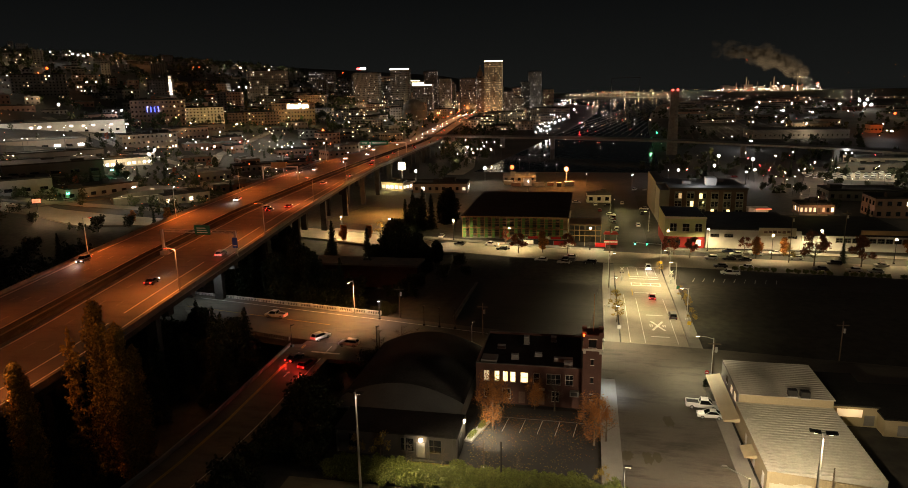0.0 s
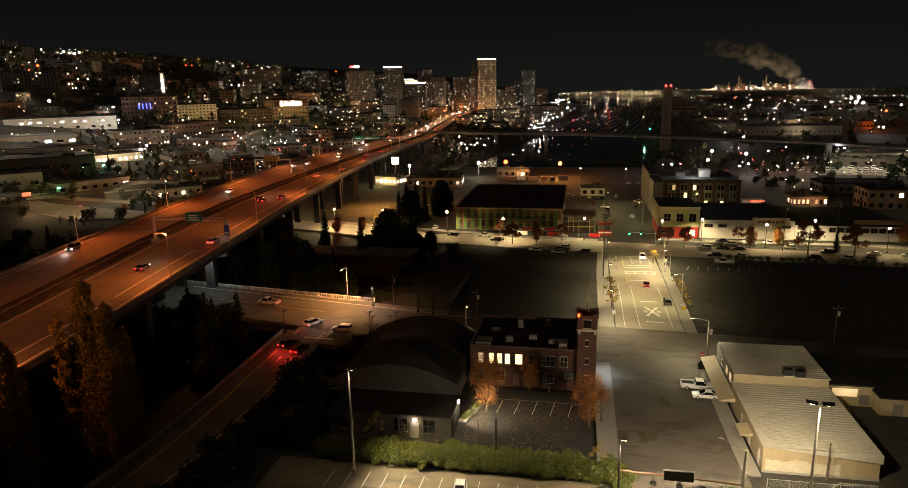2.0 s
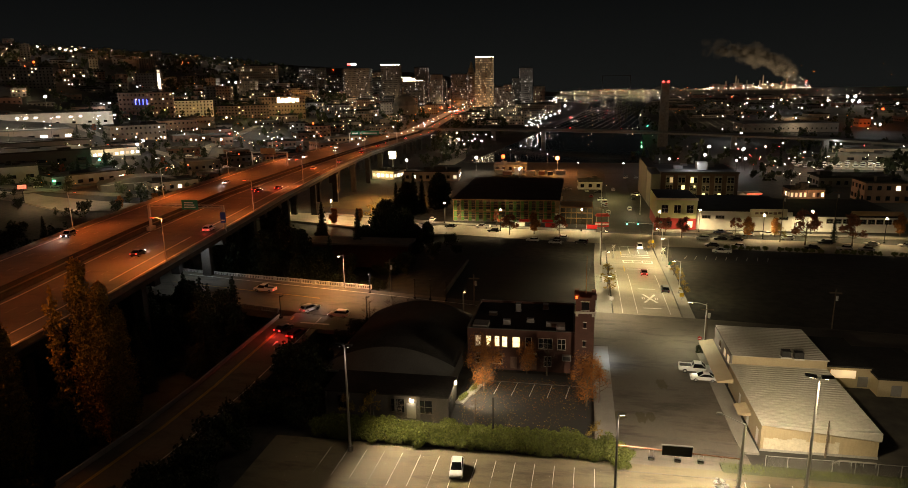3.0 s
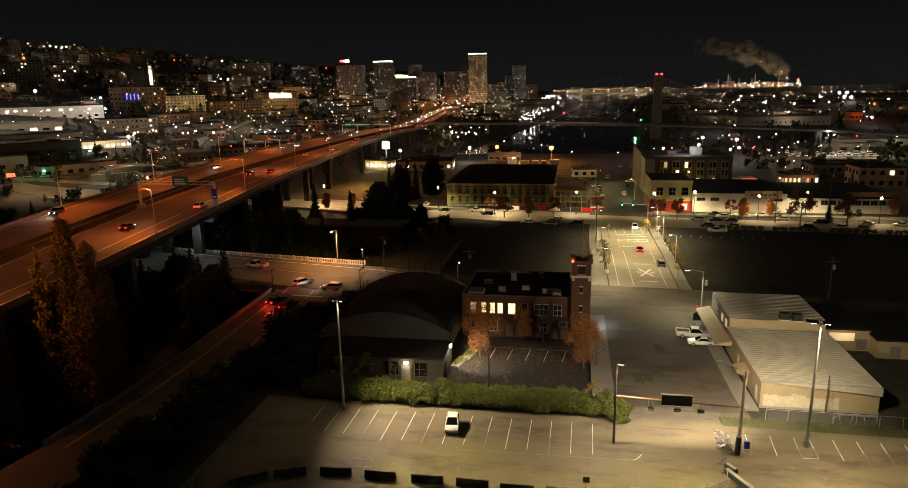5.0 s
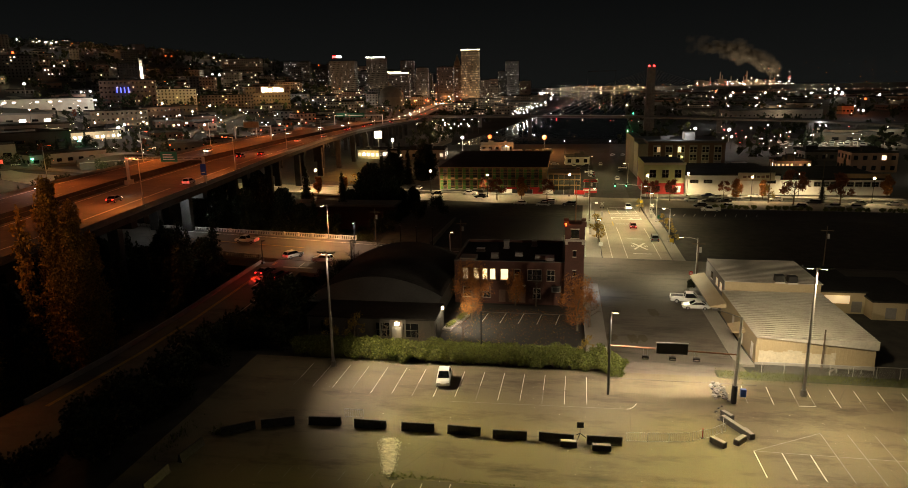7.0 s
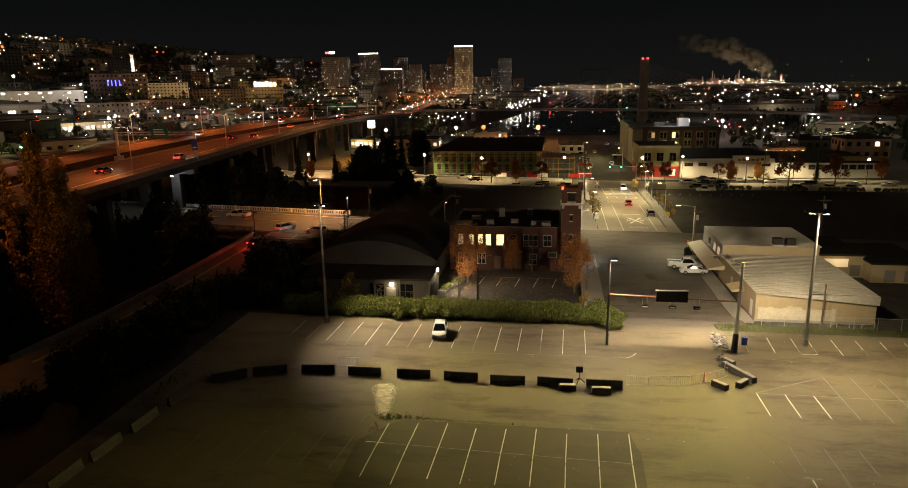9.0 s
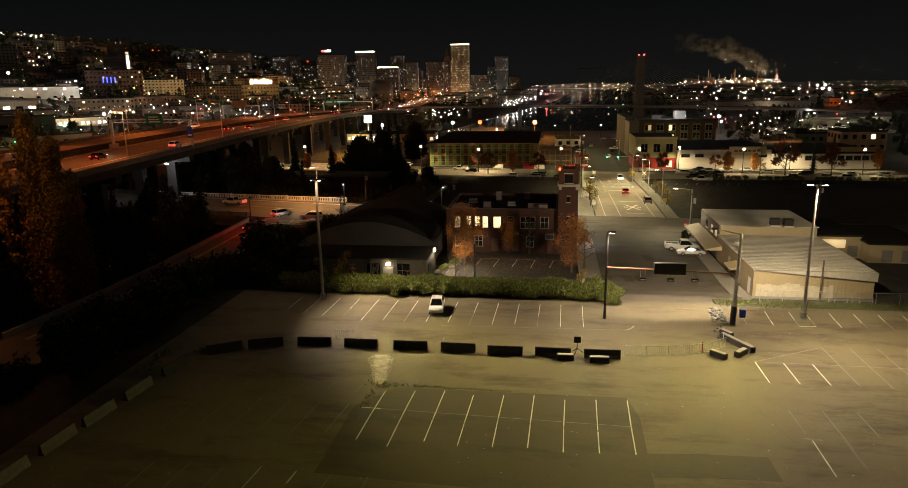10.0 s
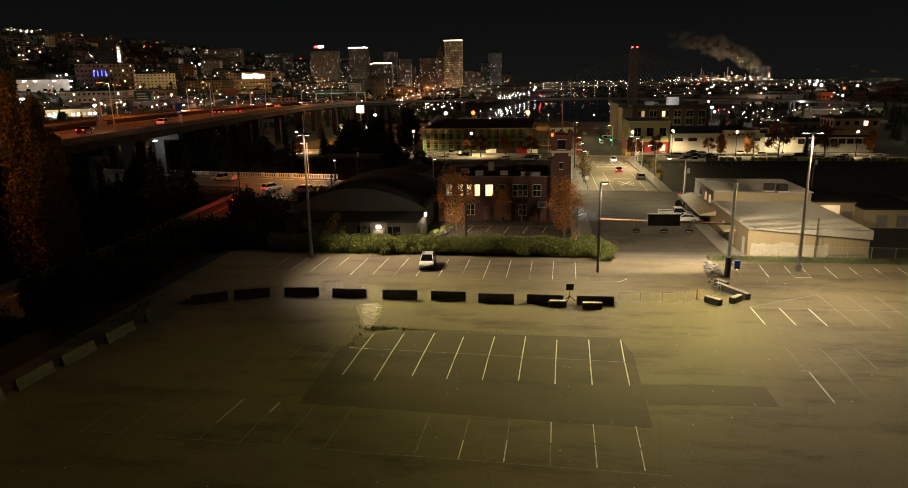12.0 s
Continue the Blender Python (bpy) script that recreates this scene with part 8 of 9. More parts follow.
# the red roadside sign with the forecourt round it
roadside = thing("roadside_sign", -271, 286, terrain(-271, 286), 44, "red glowing sign box on a post beside a forecourt", "sign")
part("post", tube(B(), (0, 0, 0), (0, 0, 7.2), 0.22, 0.2, 8), M_DARKSTEEL, roadside)
part("box", box(B(), -1.9, -0.4, 7.2, 1.9, 0.4, 9.0), M_REDGLOW, roadside, "lit red sign box")
part("sign_bar", box(B(), -1.2, -0.44, 7.8, 1.2, -0.401, 8.4), M_WHITE, roadside)
# Pale street colour carries part of the forecourt's lamp light.
structure("forecourt", strip(B(), [(-290, 303, None), (-235, 278, None), (-170, 292, None)], 15, 0.8, 0.3), M_STREET, "lamp-lit concrete forecourt beside the town street, partly paled in colour", "yard")
lamp_light(-258, 276, terrain(-258, 276) + 6, 5200, (1, 0.62, 0.30), 0.3)
lamp_light(-232, 276, terrain(-232, 276) + 7, 3600, (1, 0.70, 0.38), 0.3)
lamp_light(-200, 288, terrain(-200, 288) + 7, 3200, (1, 0.78, 0.48), 0.3)
lamp_light(-293, 331, terrain(-293, 331) + 3.2, 500, (0.1, 1.0, 0.3), 0.3)
lamp_light(-325, 411, terrain(-325, 411) + 4.5, 600, (0.1, 1.0, 0.4), 0.3)
# Glowing boxes stand for the green-lit bays and orange windows.
for x, y, z, mat in ((-293, 332.5, 3.0, M_BULB_GREEN), (-325, 412, 4.2, M_BULB_GREEN), (-299, 349.5, 2.6, M_BULB_SODIUM), (-295.8, 351.5, 2.6, M_BULB_SODIUM)):
    wl2 = thing("wall_lamp", x, y, terrain(x, y) + z, 44, "glowing box standing for a lit workshop bay", "wall lamp", "bay lamps")
    part("lens", box(B(), -0.75, -0.25, 0, 0.75, 0.25, 0.8), mat, wl2, "lit lens")
    part("bracket", box(B(), -0.1, 0.251, 0.2, 0.1, 3.0, 0.5), M_DARKSTEEL, wl2)

# floods over the depot's loading docks
for k, (x, y) in enumerate(((-475, 508), (-470, 512), (-465, 517), (-452, 528), (-445, 535), (-440, 541), (-430, 552), (-420, 560))):
    z = terrain(-497, 568) + 6.5
    fl = thing("dock_flood", x, y, z, 48, "bright white flood over a loading dock", "wall lamp", "dock floods")
    part("lens", box(B(), -1.1, -0.3, -0.4, 1.1, 0.1, 0.5), M_BULB_WHITE, fl, "lit lens")
    part("bracket", box(B(), -0.15, 0.101, -0.1, 0.15, 22.0, 0.2), M_DARKSTEEL, fl, "long arm from the wall")
    if k % 3 == 1:
        lamp_light(x + 0.8, y - 0.8, z - 0.5, 2000, (1, 0.93, 0.82), 0.4)

# streets of the left district
for k, path in enumerate((((-520, 330), (-205, 318)), ((-480, 430), (-215, 372)), ((-560, 620), (-230, 440)), ((-430, 300), (-330, 420), (-470, 640)), ((-300, 300), (-255, 400), (-330, 560), (-380, 760)))):
    structure("road_town", strip(B(), [(x, y, None) for x, y in path], 9, 1.0, 0.12 + 0.01 * k, 4.0), M_ROAD, "lamp-lit town street", "road")
structure("road_diagonal", strip(B(), [(96, 300, None), (130, 420, None), (175, 560, None)], 12, 0.6, 0.04), M_ROAD, "dim diagonal street towards the port", "road")
structure("truck_yard", strip(B(), [(150, 505, None), (225, 488, None)], 44, 0.6, 0.03), M_STREET, "pale floodlit truck yard", "yard")
white_car, silver_car = far_cars["white"], far_cars["silver"]
rng = random.Random(66)
for i in range(42):
    x, y = 152 + (i % 14) * 5.0 + rng.uniform(-0.6, 0.6), 486 + (i // 14) * 13 + rng.uniform(-1, 1)
    copy_thing(white_car, pose(x, y, terrain(x, y) + 0.06, 0, 0, 75 + rng.uniform(-8, 8)) @ Matrix.Scale(rng.choice((1.0, 1.2, 1.5)), 4))
for i in range(90):
    y = rng.uniform(300, 620)
    x = -rng.uniform(205, 330 + 0.3 * y)
    if clear_of_road(x, y, 5) and not any(math.hypot(px - x, py - y) < pr for px, py, pr in placed):
        copy_thing(silver_car if i % 2 else white_car, pose(x, y, terrain(x, y) + 0.14, 0, 0, rng.choice((40, 130, 44, 226))))

# ---- lamps of the city: the nearer ones singly, the far ones as one sheet of lights ----
lamp_kinds, far_lights, near_count = {}, {}, [0]
LAMP = {"w": (M_BULB_WARM, 8, 0.30, "warm"), "c": (M_BULB_WHITE, 9, 0.34, "white"), "o": (M_BULB_SODIUM, 8, 0.32, "orange"), "r": (M_BULB_RED, 6, 0.3, "red"), "g": (M_BULB_GREEN, 8, 0.3, "green")}


def put_lamp(kind, x, y, size=1.0, high=None):
    bulb, tall, rad, word = LAMP[kind]
    tall = high or tall
    z = terrain(x, y)
    if math.hypot(x, y) < 720 and near_count[0] < 190:
        near_count[0] += 1
        if kind not in lamp_kinds:
            t = thing("street_lamp", x, y, z, 0, "city street lamp with a lit " + word + " head", "street lamp", "city lamps")
            part("pole", tube(B(), (0, 0, 0), (0, 0, tall), 0.14, 0.09, 6), M_DARKSTEEL, t)
            bm = B()
            bmesh.ops.create_icosphere(bm, subdivisions=1, radius=rad)
            bmesh.ops.scale(bm, vec=(1, 1, 0.6), verts=bm.verts[:])
            bmesh.ops.translate(bm, vec=(0, 0, tall), verts=bm.verts[:])
            part("head", bm, bulb, t, "lit head")
            lamp_kinds[kind] = t
        else:
            copy_thing(lamp_kinds[kind], pose(x, y, z) @ Matrix.Scale(size, 4))
        return
    bm = far_lights.setdefault(kind, B())
    k = rad * size * (0.55 + 0.85 * math.hypot(x, y) / 1000)
    ring = [bm.verts.new((x + k * a, y + k * b, z + tall + k * c)) for a, b, c in ((1, 0, 0), (0, 1, 0), (-1, 0, 0), (0, -1, 0), (0, 0, 0.8), (0, 0, -0.8))]
    for i in range(4):
        bm.faces.new((ring[i], ring[(i + 1) % 4], ring[4]))
        bm.faces.new((ring[(i + 1) % 4], ring[i], ring[5]))


# lamps that can be told apart, each with the light that it throws
LAMPS_WEST = (("c", -518, 521), ("w", -477, 510), ("w", -475, 515), ("c", -460, 520), ("c", -457, 525), ("c", -428, 431), ("c", -428, 447), ("c", -426, 488), ("w", -466, 563), ("c", -452, 577), ("c", -449, 598), ("c", -517, 674), ("c", -440, 608), ("c", -349, 488), ("w", -349, 517), ("o", -353, 459), ("o", -429, 675), ("c", -352, 557), ("w", -365, 597), ("o", -320, 535), ("c", -333, 589), ("w", -397, 713), ("c", -320, 594), ("w", -347, 662), ("c", -279, 577), ("c", -270, 579), ("w", -343, 670), ("c", -339, 689), ("c", -311, 700), ("o", -318, 770))
LAMPS_HILL = (("c", -199, 543), ("o", -827, 923), ("w", -619, 668), ("w", -616, 677), ("w", -729, 832), ("o", -645, 1072), ("w", -643, 1126), ("c", -624, 1128), ("c", -555, 897), ("w", -392, 400), ("w", -370, 438), ("w", -360, 437), ("o", -240, 559), ("w", -633, 1367), ("w", -487, 986), ("c", -374, 986), ("w", -348, 942), ("c", -417, 1024), ("w", -310, 858), ("w", -284, 855), ("w", -273, 870), ("c", -223, 805), ("w", -582, 1137), ("w", -563, 1039))
LAMPS_DOWNTOWN = (("o", -237, 1205), ("o", -285, 1389), ("o", -285, 1229), ("o", -276, 1247), ("w", -245, 1480), ("w", -220, 1490), ("w", -195, 1495), ("w", -172, 1500), ("o", -306, 1998), ("o", -308, 2196), ("o", -303, 2378), ("o", -288, 2615), ("w", -256, 925), ("w", -294, 1028), ("o", -232, 946), ("o", -214, 960), ("w", -390, 1420), ("w", -490, 1664), ("o", -246, 1313), ("o", -309, 1815), ("c", -140, 1660))
LAMPS_CHANNEL = (("c", -71, 996), ("c", -58, 880), ("w", -60, 967), ("c", -47, 881), ("c", -54, 1040), ("c", -53, 1223), ("c", -51, 1339), ("c", -51, 1483), ("c", -43, 1547), ("c", -86, 2001), ("c", -92, 2410), ("c", -63, 839), ("w", -47, 817), ("c", -40, 817), ("w", -37, 903), ("c", -105, 598), ("c", -98, 577), ("c", -93, 578), ("c", -95, 646), ("c", -82, 578), ("c", -87, 645), ("c", -77, 615))
LAMPS_PORT = (("c", 54, 459), ("c", 86, 481), ("c", 107, 474), ("c", 147, 685), ("g", 68, 752), ("c", 149, 749), ("w", 198, 1042), ("w", 227, 1039), ("w", 261, 1034), ("w", 289, 1001), ("c", 274, 1495), ("w", 301, 1518), ("c", 346, 1542), ("c", 357, 1382), ("c", 390, 1325), ("w", 527, 2087), ("w", 493, 1769), ("c", 586, 1885), ("c", 578, 1738), ("c", 584, 1650), ("c", 570, 1579), ("c", 580, 1575), ("w", 501, 1274), ("c", 325, 827), ("o", 365, 966), ("o", 271, 937), ("c", 175, 438), ("c", 203, 585), ("w", 193, 499))
LAMPS_YARDS = (("w", 129, 476), ("c", 135, 465), ("w", 117, 448), ("o", 140, 569), ("o", 153, 496), ("c", 160, 475), ("r", 161, 584), ("w", 141, 435), ("w", 120, 434), ("w", 115, 403), ("w", 110, 370), ("r", 126, 525), ("r", 114, 465), ("w", 118, 577), ("w", 91, 591), ("w", 97, 583), ("w", 103, 582), ("w", 76, 583), ("w", 157, 437), ("w", 166, 437), ("c", 152, 304), ("w", 186, 320), ("c", 214, 350))
LIGHT = {"w": (1.0, 0.74, 0.40), "c": (0.96, 0.95, 0.92), "o": (1.0, 0.36, 0.09), "r": (1.0, 0.06, 0.04), "g": (0.25, 1.0, 0.35)}
WATTS = {"w": 2600, "c": 3600, "o": 3400, "r": 700, "g": 1500}
for group in (LAMPS_WEST, LAMPS_HILL, LAMPS_DOWNTOWN, LAMPS_CHANNEL, LAMPS_PORT, LAMPS_YARDS):
    for kind, x, y in group:
        far = math.hypot(x, y)
        put_lamp(kind, x, y, (1.35 if kind in "cg" else 1.1) * (0.65 if x > 0 and far < 720 else 1.0))
        if group is LAMPS_CHANNEL:
            continue
        lamp_light(x, y, terrain(x, y) + 9.6, WATTS[kind] * (0.17 if group is LAMPS_YARDS else 0.45 if group is LAMPS_PORT and far < 800 else 0.85 if group is LAMPS_DOWNTOWN else 0.5 if group is LAMPS_HILL else 0.8 if group is LAMPS_WEST else 1.0) * (1 + (far / 700) ** 1.7), LIGHT[kind], 0.4)

rng = random.Random(77)
for i in range(300):
    y = rng.uniform(290, 1000)
    x = -rng.uniform(190, 330 + 0.62 * y)
    if clear_of_road(x, y, 6):
        kind = "wwcwoo"[rng.randrange(6)]
        put_lamp(kind, x, y, rng.uniform(0.4, 0.9))
        if i % 4 == 0:
            lamp_light(x, y, terrain(x, y) + 8.5, rng.uniform(700, 2600), LIGHT[kind], 0.4)
for i in range(1150):
    y = rng.uniform(850, 2100)
    x = -rng.uniform(262, 420 + 0.66 * y)
    kind, tall = "wwwccwow"[rng.randrange(8)], rng.uniform(3, 14)
    put_lamp(kind, x, y, 0.16 + 0.7 * rng.random() ** 2.4, tall)
    if i % 16 == 0:
        lamp_light(x, y, terrain(x, y) + tall + 3, 2200 + 3.6 * y, LIGHT[kind], 0.5)
for i in range(36):
    y = rng.uniform(900, 2000)
    x = -rng.uniform(270, 420 + 0.55 * y)
    kind = "wwoow"[rng.randrange(5)]
    put_lamp(kind, x, y, 1.0)
    lamp_light(x, y, terrain(x, y) + 10, rng.uniform(6000, 18000), LIGHT[kind], 0.6)
for i in range(260):
    y = rng.uniform(1150, 2400)
    x = -rng.uniform(180, 320)
    kind = "ooowr"[rng.randrange(5)]
    put_lamp(kind, x, y, rng.uniform(0.3, 0.8), rng.uniform(4, 14))
    if i % 13 == 0:
        lamp_light(x, y, terrain(x, y) + 12, 9000, LIGHT[kind], 0.5)
for i in range(760):
    y = 430 + 2900 * rng.random() ** 1.1
    x = rng.uniform(95 + 0.04 * y, 250 + 0.66 * y)
    kind = "wwcwwcor"[rng.randrange(8)]
    put_lamp(kind, x, y, 0.18 + 0.7 * rng.random() ** 2.4)
    if i % 15 == 0:
        lamp_light(x, y, terrain(x, y) + 9, 1200 + 3.5 * y, LIGHT[kind], 0.5)
for i in range(110):
    y = 830 + i * 15
    put_lamp("c" if i % 3 else "w", -58 - 0.012 * (y - 830) + rng.uniform(-9, 9), y, rng.uniform(0.5, 1.2))
for i in range(190):
    f = rng.random()
    put_lamp("wwowwo"[rng.randrange(6)], -60 + 900 * f, 4500 - 650 * f + rng.uniform(-260, 260), 0.25 + 0.8 * rng.random() ** 2, rng.uniform(4, 20))
for i in range(60):
    put_lamp("wcwwo"[rng.randrange(5)], rng.uniform(60, 480), rng.uniform(2300, 3700), rng.uniform(0.4, 1.0))
for i in range(16):
    put_lamp("c" if i % 3 else "w", -130 + rng.uniform(-45, 45), rng.uniform(560, 720), rng.uniform(0.4, 0.8))
for i in range(64):
    put_lamp("w", 640 + i * 19 + rng.uniform(-3, 3), 2330 - i * 11, 1.25, 10)
    put_lamp("wwo"[i % 3], 940 + i * 26 + rng.uniform(-6, 6), 3540 - i * 22, rng.uniform(0.6, 1.1), 10)
for i in range(170):
    y = rng.uniform(3300, 4300)
    put_lamp("wwoo"[rng.randrange(4)], y * rng.uniform(0.24, 0.62), y, 0.25 + 0.45 * rng.random() ** 2, rng.uniform(10, 140))
# Boat lights over the water, as bare bulbs.
for i in range(150):
    y = rng.uniform(700, 2300)
    put_lamp("cwwr"[rng.randrange(4)], rng.uniform(-25, 85), y, rng.uniform(0.3, 0.6), 4)
# Head and tail lights of far highway cars, as bare bulbs.
for i in range(110):
    y = rng.uniform(430, 2100)
    ahead = i % 2
    a, b = (H_M, H_R) if ahead else (H_L, H_GAP)
    u = rng.choice((0.2, 0.4, 0.6, 0.8))
    x = h_at(a, y) * (1 - u) + h_at(b, y) * u
    if math.hypot(x, y) > 721:
        put_lamp("r" if ahead else "c", x, y, 1.0 if ahead else 1.3, h_at(H_Z, y) + 0.8 - terrain(x, y))
for i in range(240):
    y = rng.uniform(1150, 1900)
    x = -rng.uniform(110, 520)
    kind = "wcwow"[rng.randrange(5)]
    put_lamp(kind, x, y, rng.uniform(0.35, 1.0), rng.uniform(3, 22))
    if i % 6 == 0:
        lamp_light(x, y, terrain(x, y) + 14, 8000, LIGHT[kind], 0.6)
FAR_GLOW = {"w": window_glow("far_warm_lamps", (1.0, 0.42, 0.12), (1.0, 0.80, 0.48), 30, 2.0), "c": window_glow("far_white_lamps", (1.0, 0.82, 0.58), (0.92, 0.97, 1.0), 42, 1.6), "o": window_glow("far_orange_lamps", (1.0, 0.16, 0.012), (1.0, 0.22, 0.025), 11, 1.6), "r": window_glow("far_red_lamps", (1.0, 0.02, 0.015), (1.0, 0.05, 0.03), 14, 1.2), "g": window_glow("far_green_lamps", (0.05, 1.0, 0.4), (0.1, 1.0, 0.6), 6, 1.2)}
for i in range(120):
    y = rng.uniform(310, 760)
    x = -rng.uniform(178 + 0.02 * y, 300 + 0.1 * y)
    if clear_of_road(x, y, 6):
        kind, tall = "wwowcow"[rng.randrange(7)], rng.uniform(3.5, 8.5)
        put_lamp(kind, x, y, rng.uniform(0.4, 1.0), tall)
        if i % 4 == 0:
            lamp_light(x, y, terrain(x, y) + tall + 0.8, rng.uniform(900, 2600), LIGHT[kind], 0.4)
for kind, bm in far_lights.items():
    tagged(part("far_city_lights", bm, FAR_GLOW[kind]), "scattered far " + LAMP[kind][3] + " lamps of the city", "city lights", kind="stuff")

# the brightest lamps of the city: floods on masts, and the far ones as one set for each colour
BRIGHT_WEST = (("c", -529, 699, 3), ("w", -372, 492, 2), ("c", -353, 502, 4), ("w", -358, 535, 2), ("w", -438, 692, 2), ("c", -372, 615, 2), ("c", -359, 572, 2), ("w", -332, 559, 3), ("w", -316, 561, 3), ("r", -333, 607, 2), ("w", -328, 614, 2), ("c", -285, 598, 2), ("c", -277, 603, 2), ("w", -406, 736, 2), ("w", -367, 732, 2), ("c", -616, 1617, 3), ("c", -371, 1059, 2), ("c", -321, 731, 2), ("o", -318, 783, 4), ("o", -256, 602, 2), ("o", -256, 546, 2), ("o", -251, 469, 2), ("o", -250, 399, 2), ("o", -257, 651, 2), ("w", -383, 658, 2), ("w", -329, 541, 2), ("w", -344, 1174, 2), ("w", -414, 1108, 2), ("w", -332, 915, 2), ("w", -306, 1006, 2))
BRIGHT_HILL = (("o", -832, 938, 4), ("o", -791, 874, 2), ("c", -1132, 1292, 2), ("c", -1073, 1285, 2), ("c", -1033, 1253, 2), ("c", -1027, 1261, 2), ("w", -1079, 1339, 2), ("w", -715, 877, 2), ("w", -714, 896, 2), ("w", -940, 1749, 2), ("o", -906, 1465, 2), ("o", -910, 1496, 1), ("o", -923, 2501, 2), ("c", -661, 1218, 2), ("c", -655, 1234, 3), ("c", -575, 936, 2), ("w", -907, 1853, 2), ("w", -750, 1828, 1), ("o", -292, 1254, 3), ("o", -213, 992, 2), ("o", -348, 1529, 2), ("o", -274, 1359, 2), ("w", -421, 1923, 1), ("w", -526, 1682, 1), ("c", -1213, 1900, 3))
BRIGHT_YARD = (("c", -33, 397, 3), ("c", 1, 435, 1), ("c", 29, 431, 2), ("c", 60, 459, 4), ("r", 66, 463, 2), ("c", 88, 491, 5), ("c", 108, 463, 4), ("c", 100, 450, 3), ("r", 121, 544, 2), ("r", 118, 495, 1), ("r", 116, 460, 1), ("w", 145, 562, 2), ("w", 128, 586, 1), ("c", 157, 701, 4), ("w", 159, 514, 2), ("w", 140, 470, 1), ("c", 207, 584, 2), ("w", 191, 489, 1), ("w", 163, 479, 1), ("c", 166, 593, 2), ("r", 219, 571, 1), ("c", 247, 571, 3), ("c", 122, 446, 1), ("c", 123, 430, 1), ("w", 117, 381, 1), ("w", 110, 344, 1))
BRIGHT_PORT = (("c", 332, 832, 3), ("c", 624, 1728, 5), ("c", 621, 1680, 4), ("w", 288, 984, 2), ("c", 266, 1020, 2), ("c", 230, 1027, 2), ("w", 207, 1049, 1), ("w", 215, 894, 1), ("w", 393, 1317, 2), ("w", 510, 1879, 2), ("c", 366, 1401, 2), ("c", 368, 1622, 2), ("w", 306, 1509, 1), ("w", 458, 2006, 1), ("w", 560, 1940, 1), ("c", 579, 1754, 2), ("o", 497, 1244, 4), ("c", 626, 1504, 3), ("o", 469, 2271, 2), ("w", 312, 1421, 1), ("w", 484, 1990, 1), ("w", 467, 1364, 1), ("w", 468, 1445, 1), ("w", 186, 1088, 1), ("w", 375, 968, 1))
BRIGHT_CHANNEL = (("r", -12, 1041, 2), ("c", -179, 1144, 4), ("w", -130, 726, 2), ("w", -111, 631, 2), ("w", -98, 586, 2), ("c", -98, 647, 2), ("w", -97, 624, 2), ("w", -86, 615, 2), ("c", -32, 1584, 3), ("c", -40, 1159, 3), ("c", -49, 1048, 3), ("c", -45, 1110, 2), ("c", -53, 968, 2), ("c", -59, 870, 2), ("c", -51, 869, 2), ("w", -67, 935, 2), ("c", -37, 1311, 2), ("c", -37, 2032, 2), ("g", 80, 825, 2), ("w", 96, 1108, 1), ("o", -283, 1861, 3), ("o", -341, 2415, 3), ("o", -192, 1065, 2), ("o", -300, 1637, 2), ("o", -329, 2649, 2), ("c", -52, 533, 1), ("c", -47, 571, 1), ("c", -34, 565, 1), ("c", -21, 494, 1))
far_floods = {}
for group in (BRIGHT_WEST, BRIGHT_HILL, BRIGHT_YARD, BRIGHT_PORT, BRIGHT_CHANNEL):
    for kind, x, y, grade in group:
        far, z = math.hypot(x, y), terrain(x, y)
        k = (0.42 + 0.36 * grade) * far / 1150
        if far > 740:
            bm = far_floods.setdefault(kind, B())
            bmesh.ops.create_icosphere(bm, subdivisions=1, radius=k, matrix=Matrix.Translation((x, y, z + 8)))
            continue
        t = thing("flood_mast", x, y, z, 0, "slim mast with a lit " + LAMP[kind][3] + " flood head", "lamp post", "city floods")
        part("pole", tube(B(), (0, 0, 0), (0, 0, 8 - k * 0.8), 0.14, 0.09, 6), M_DARKSTEEL, t)
        bm = B()
        bmesh.ops.create_icosphere(bm, subdivisions=1, radius=k, matrix=Matrix.Translation((0, 0, 8)))
        part("head", bm, LAMP[kind][0], t, "lit flood head")
        if grade > 2:
            lamp_light(x, y - 2 - k, z + 8, 700 * grade, LIGHT[kind], 0.4)
for kind, bm in far_floods.items():
    tagged(part("far_floodlights", bm, LAMP[kind][0]), "bright far " + LAMP[kind][3] + " floodlights of the city", "city lights", kind="stuff")

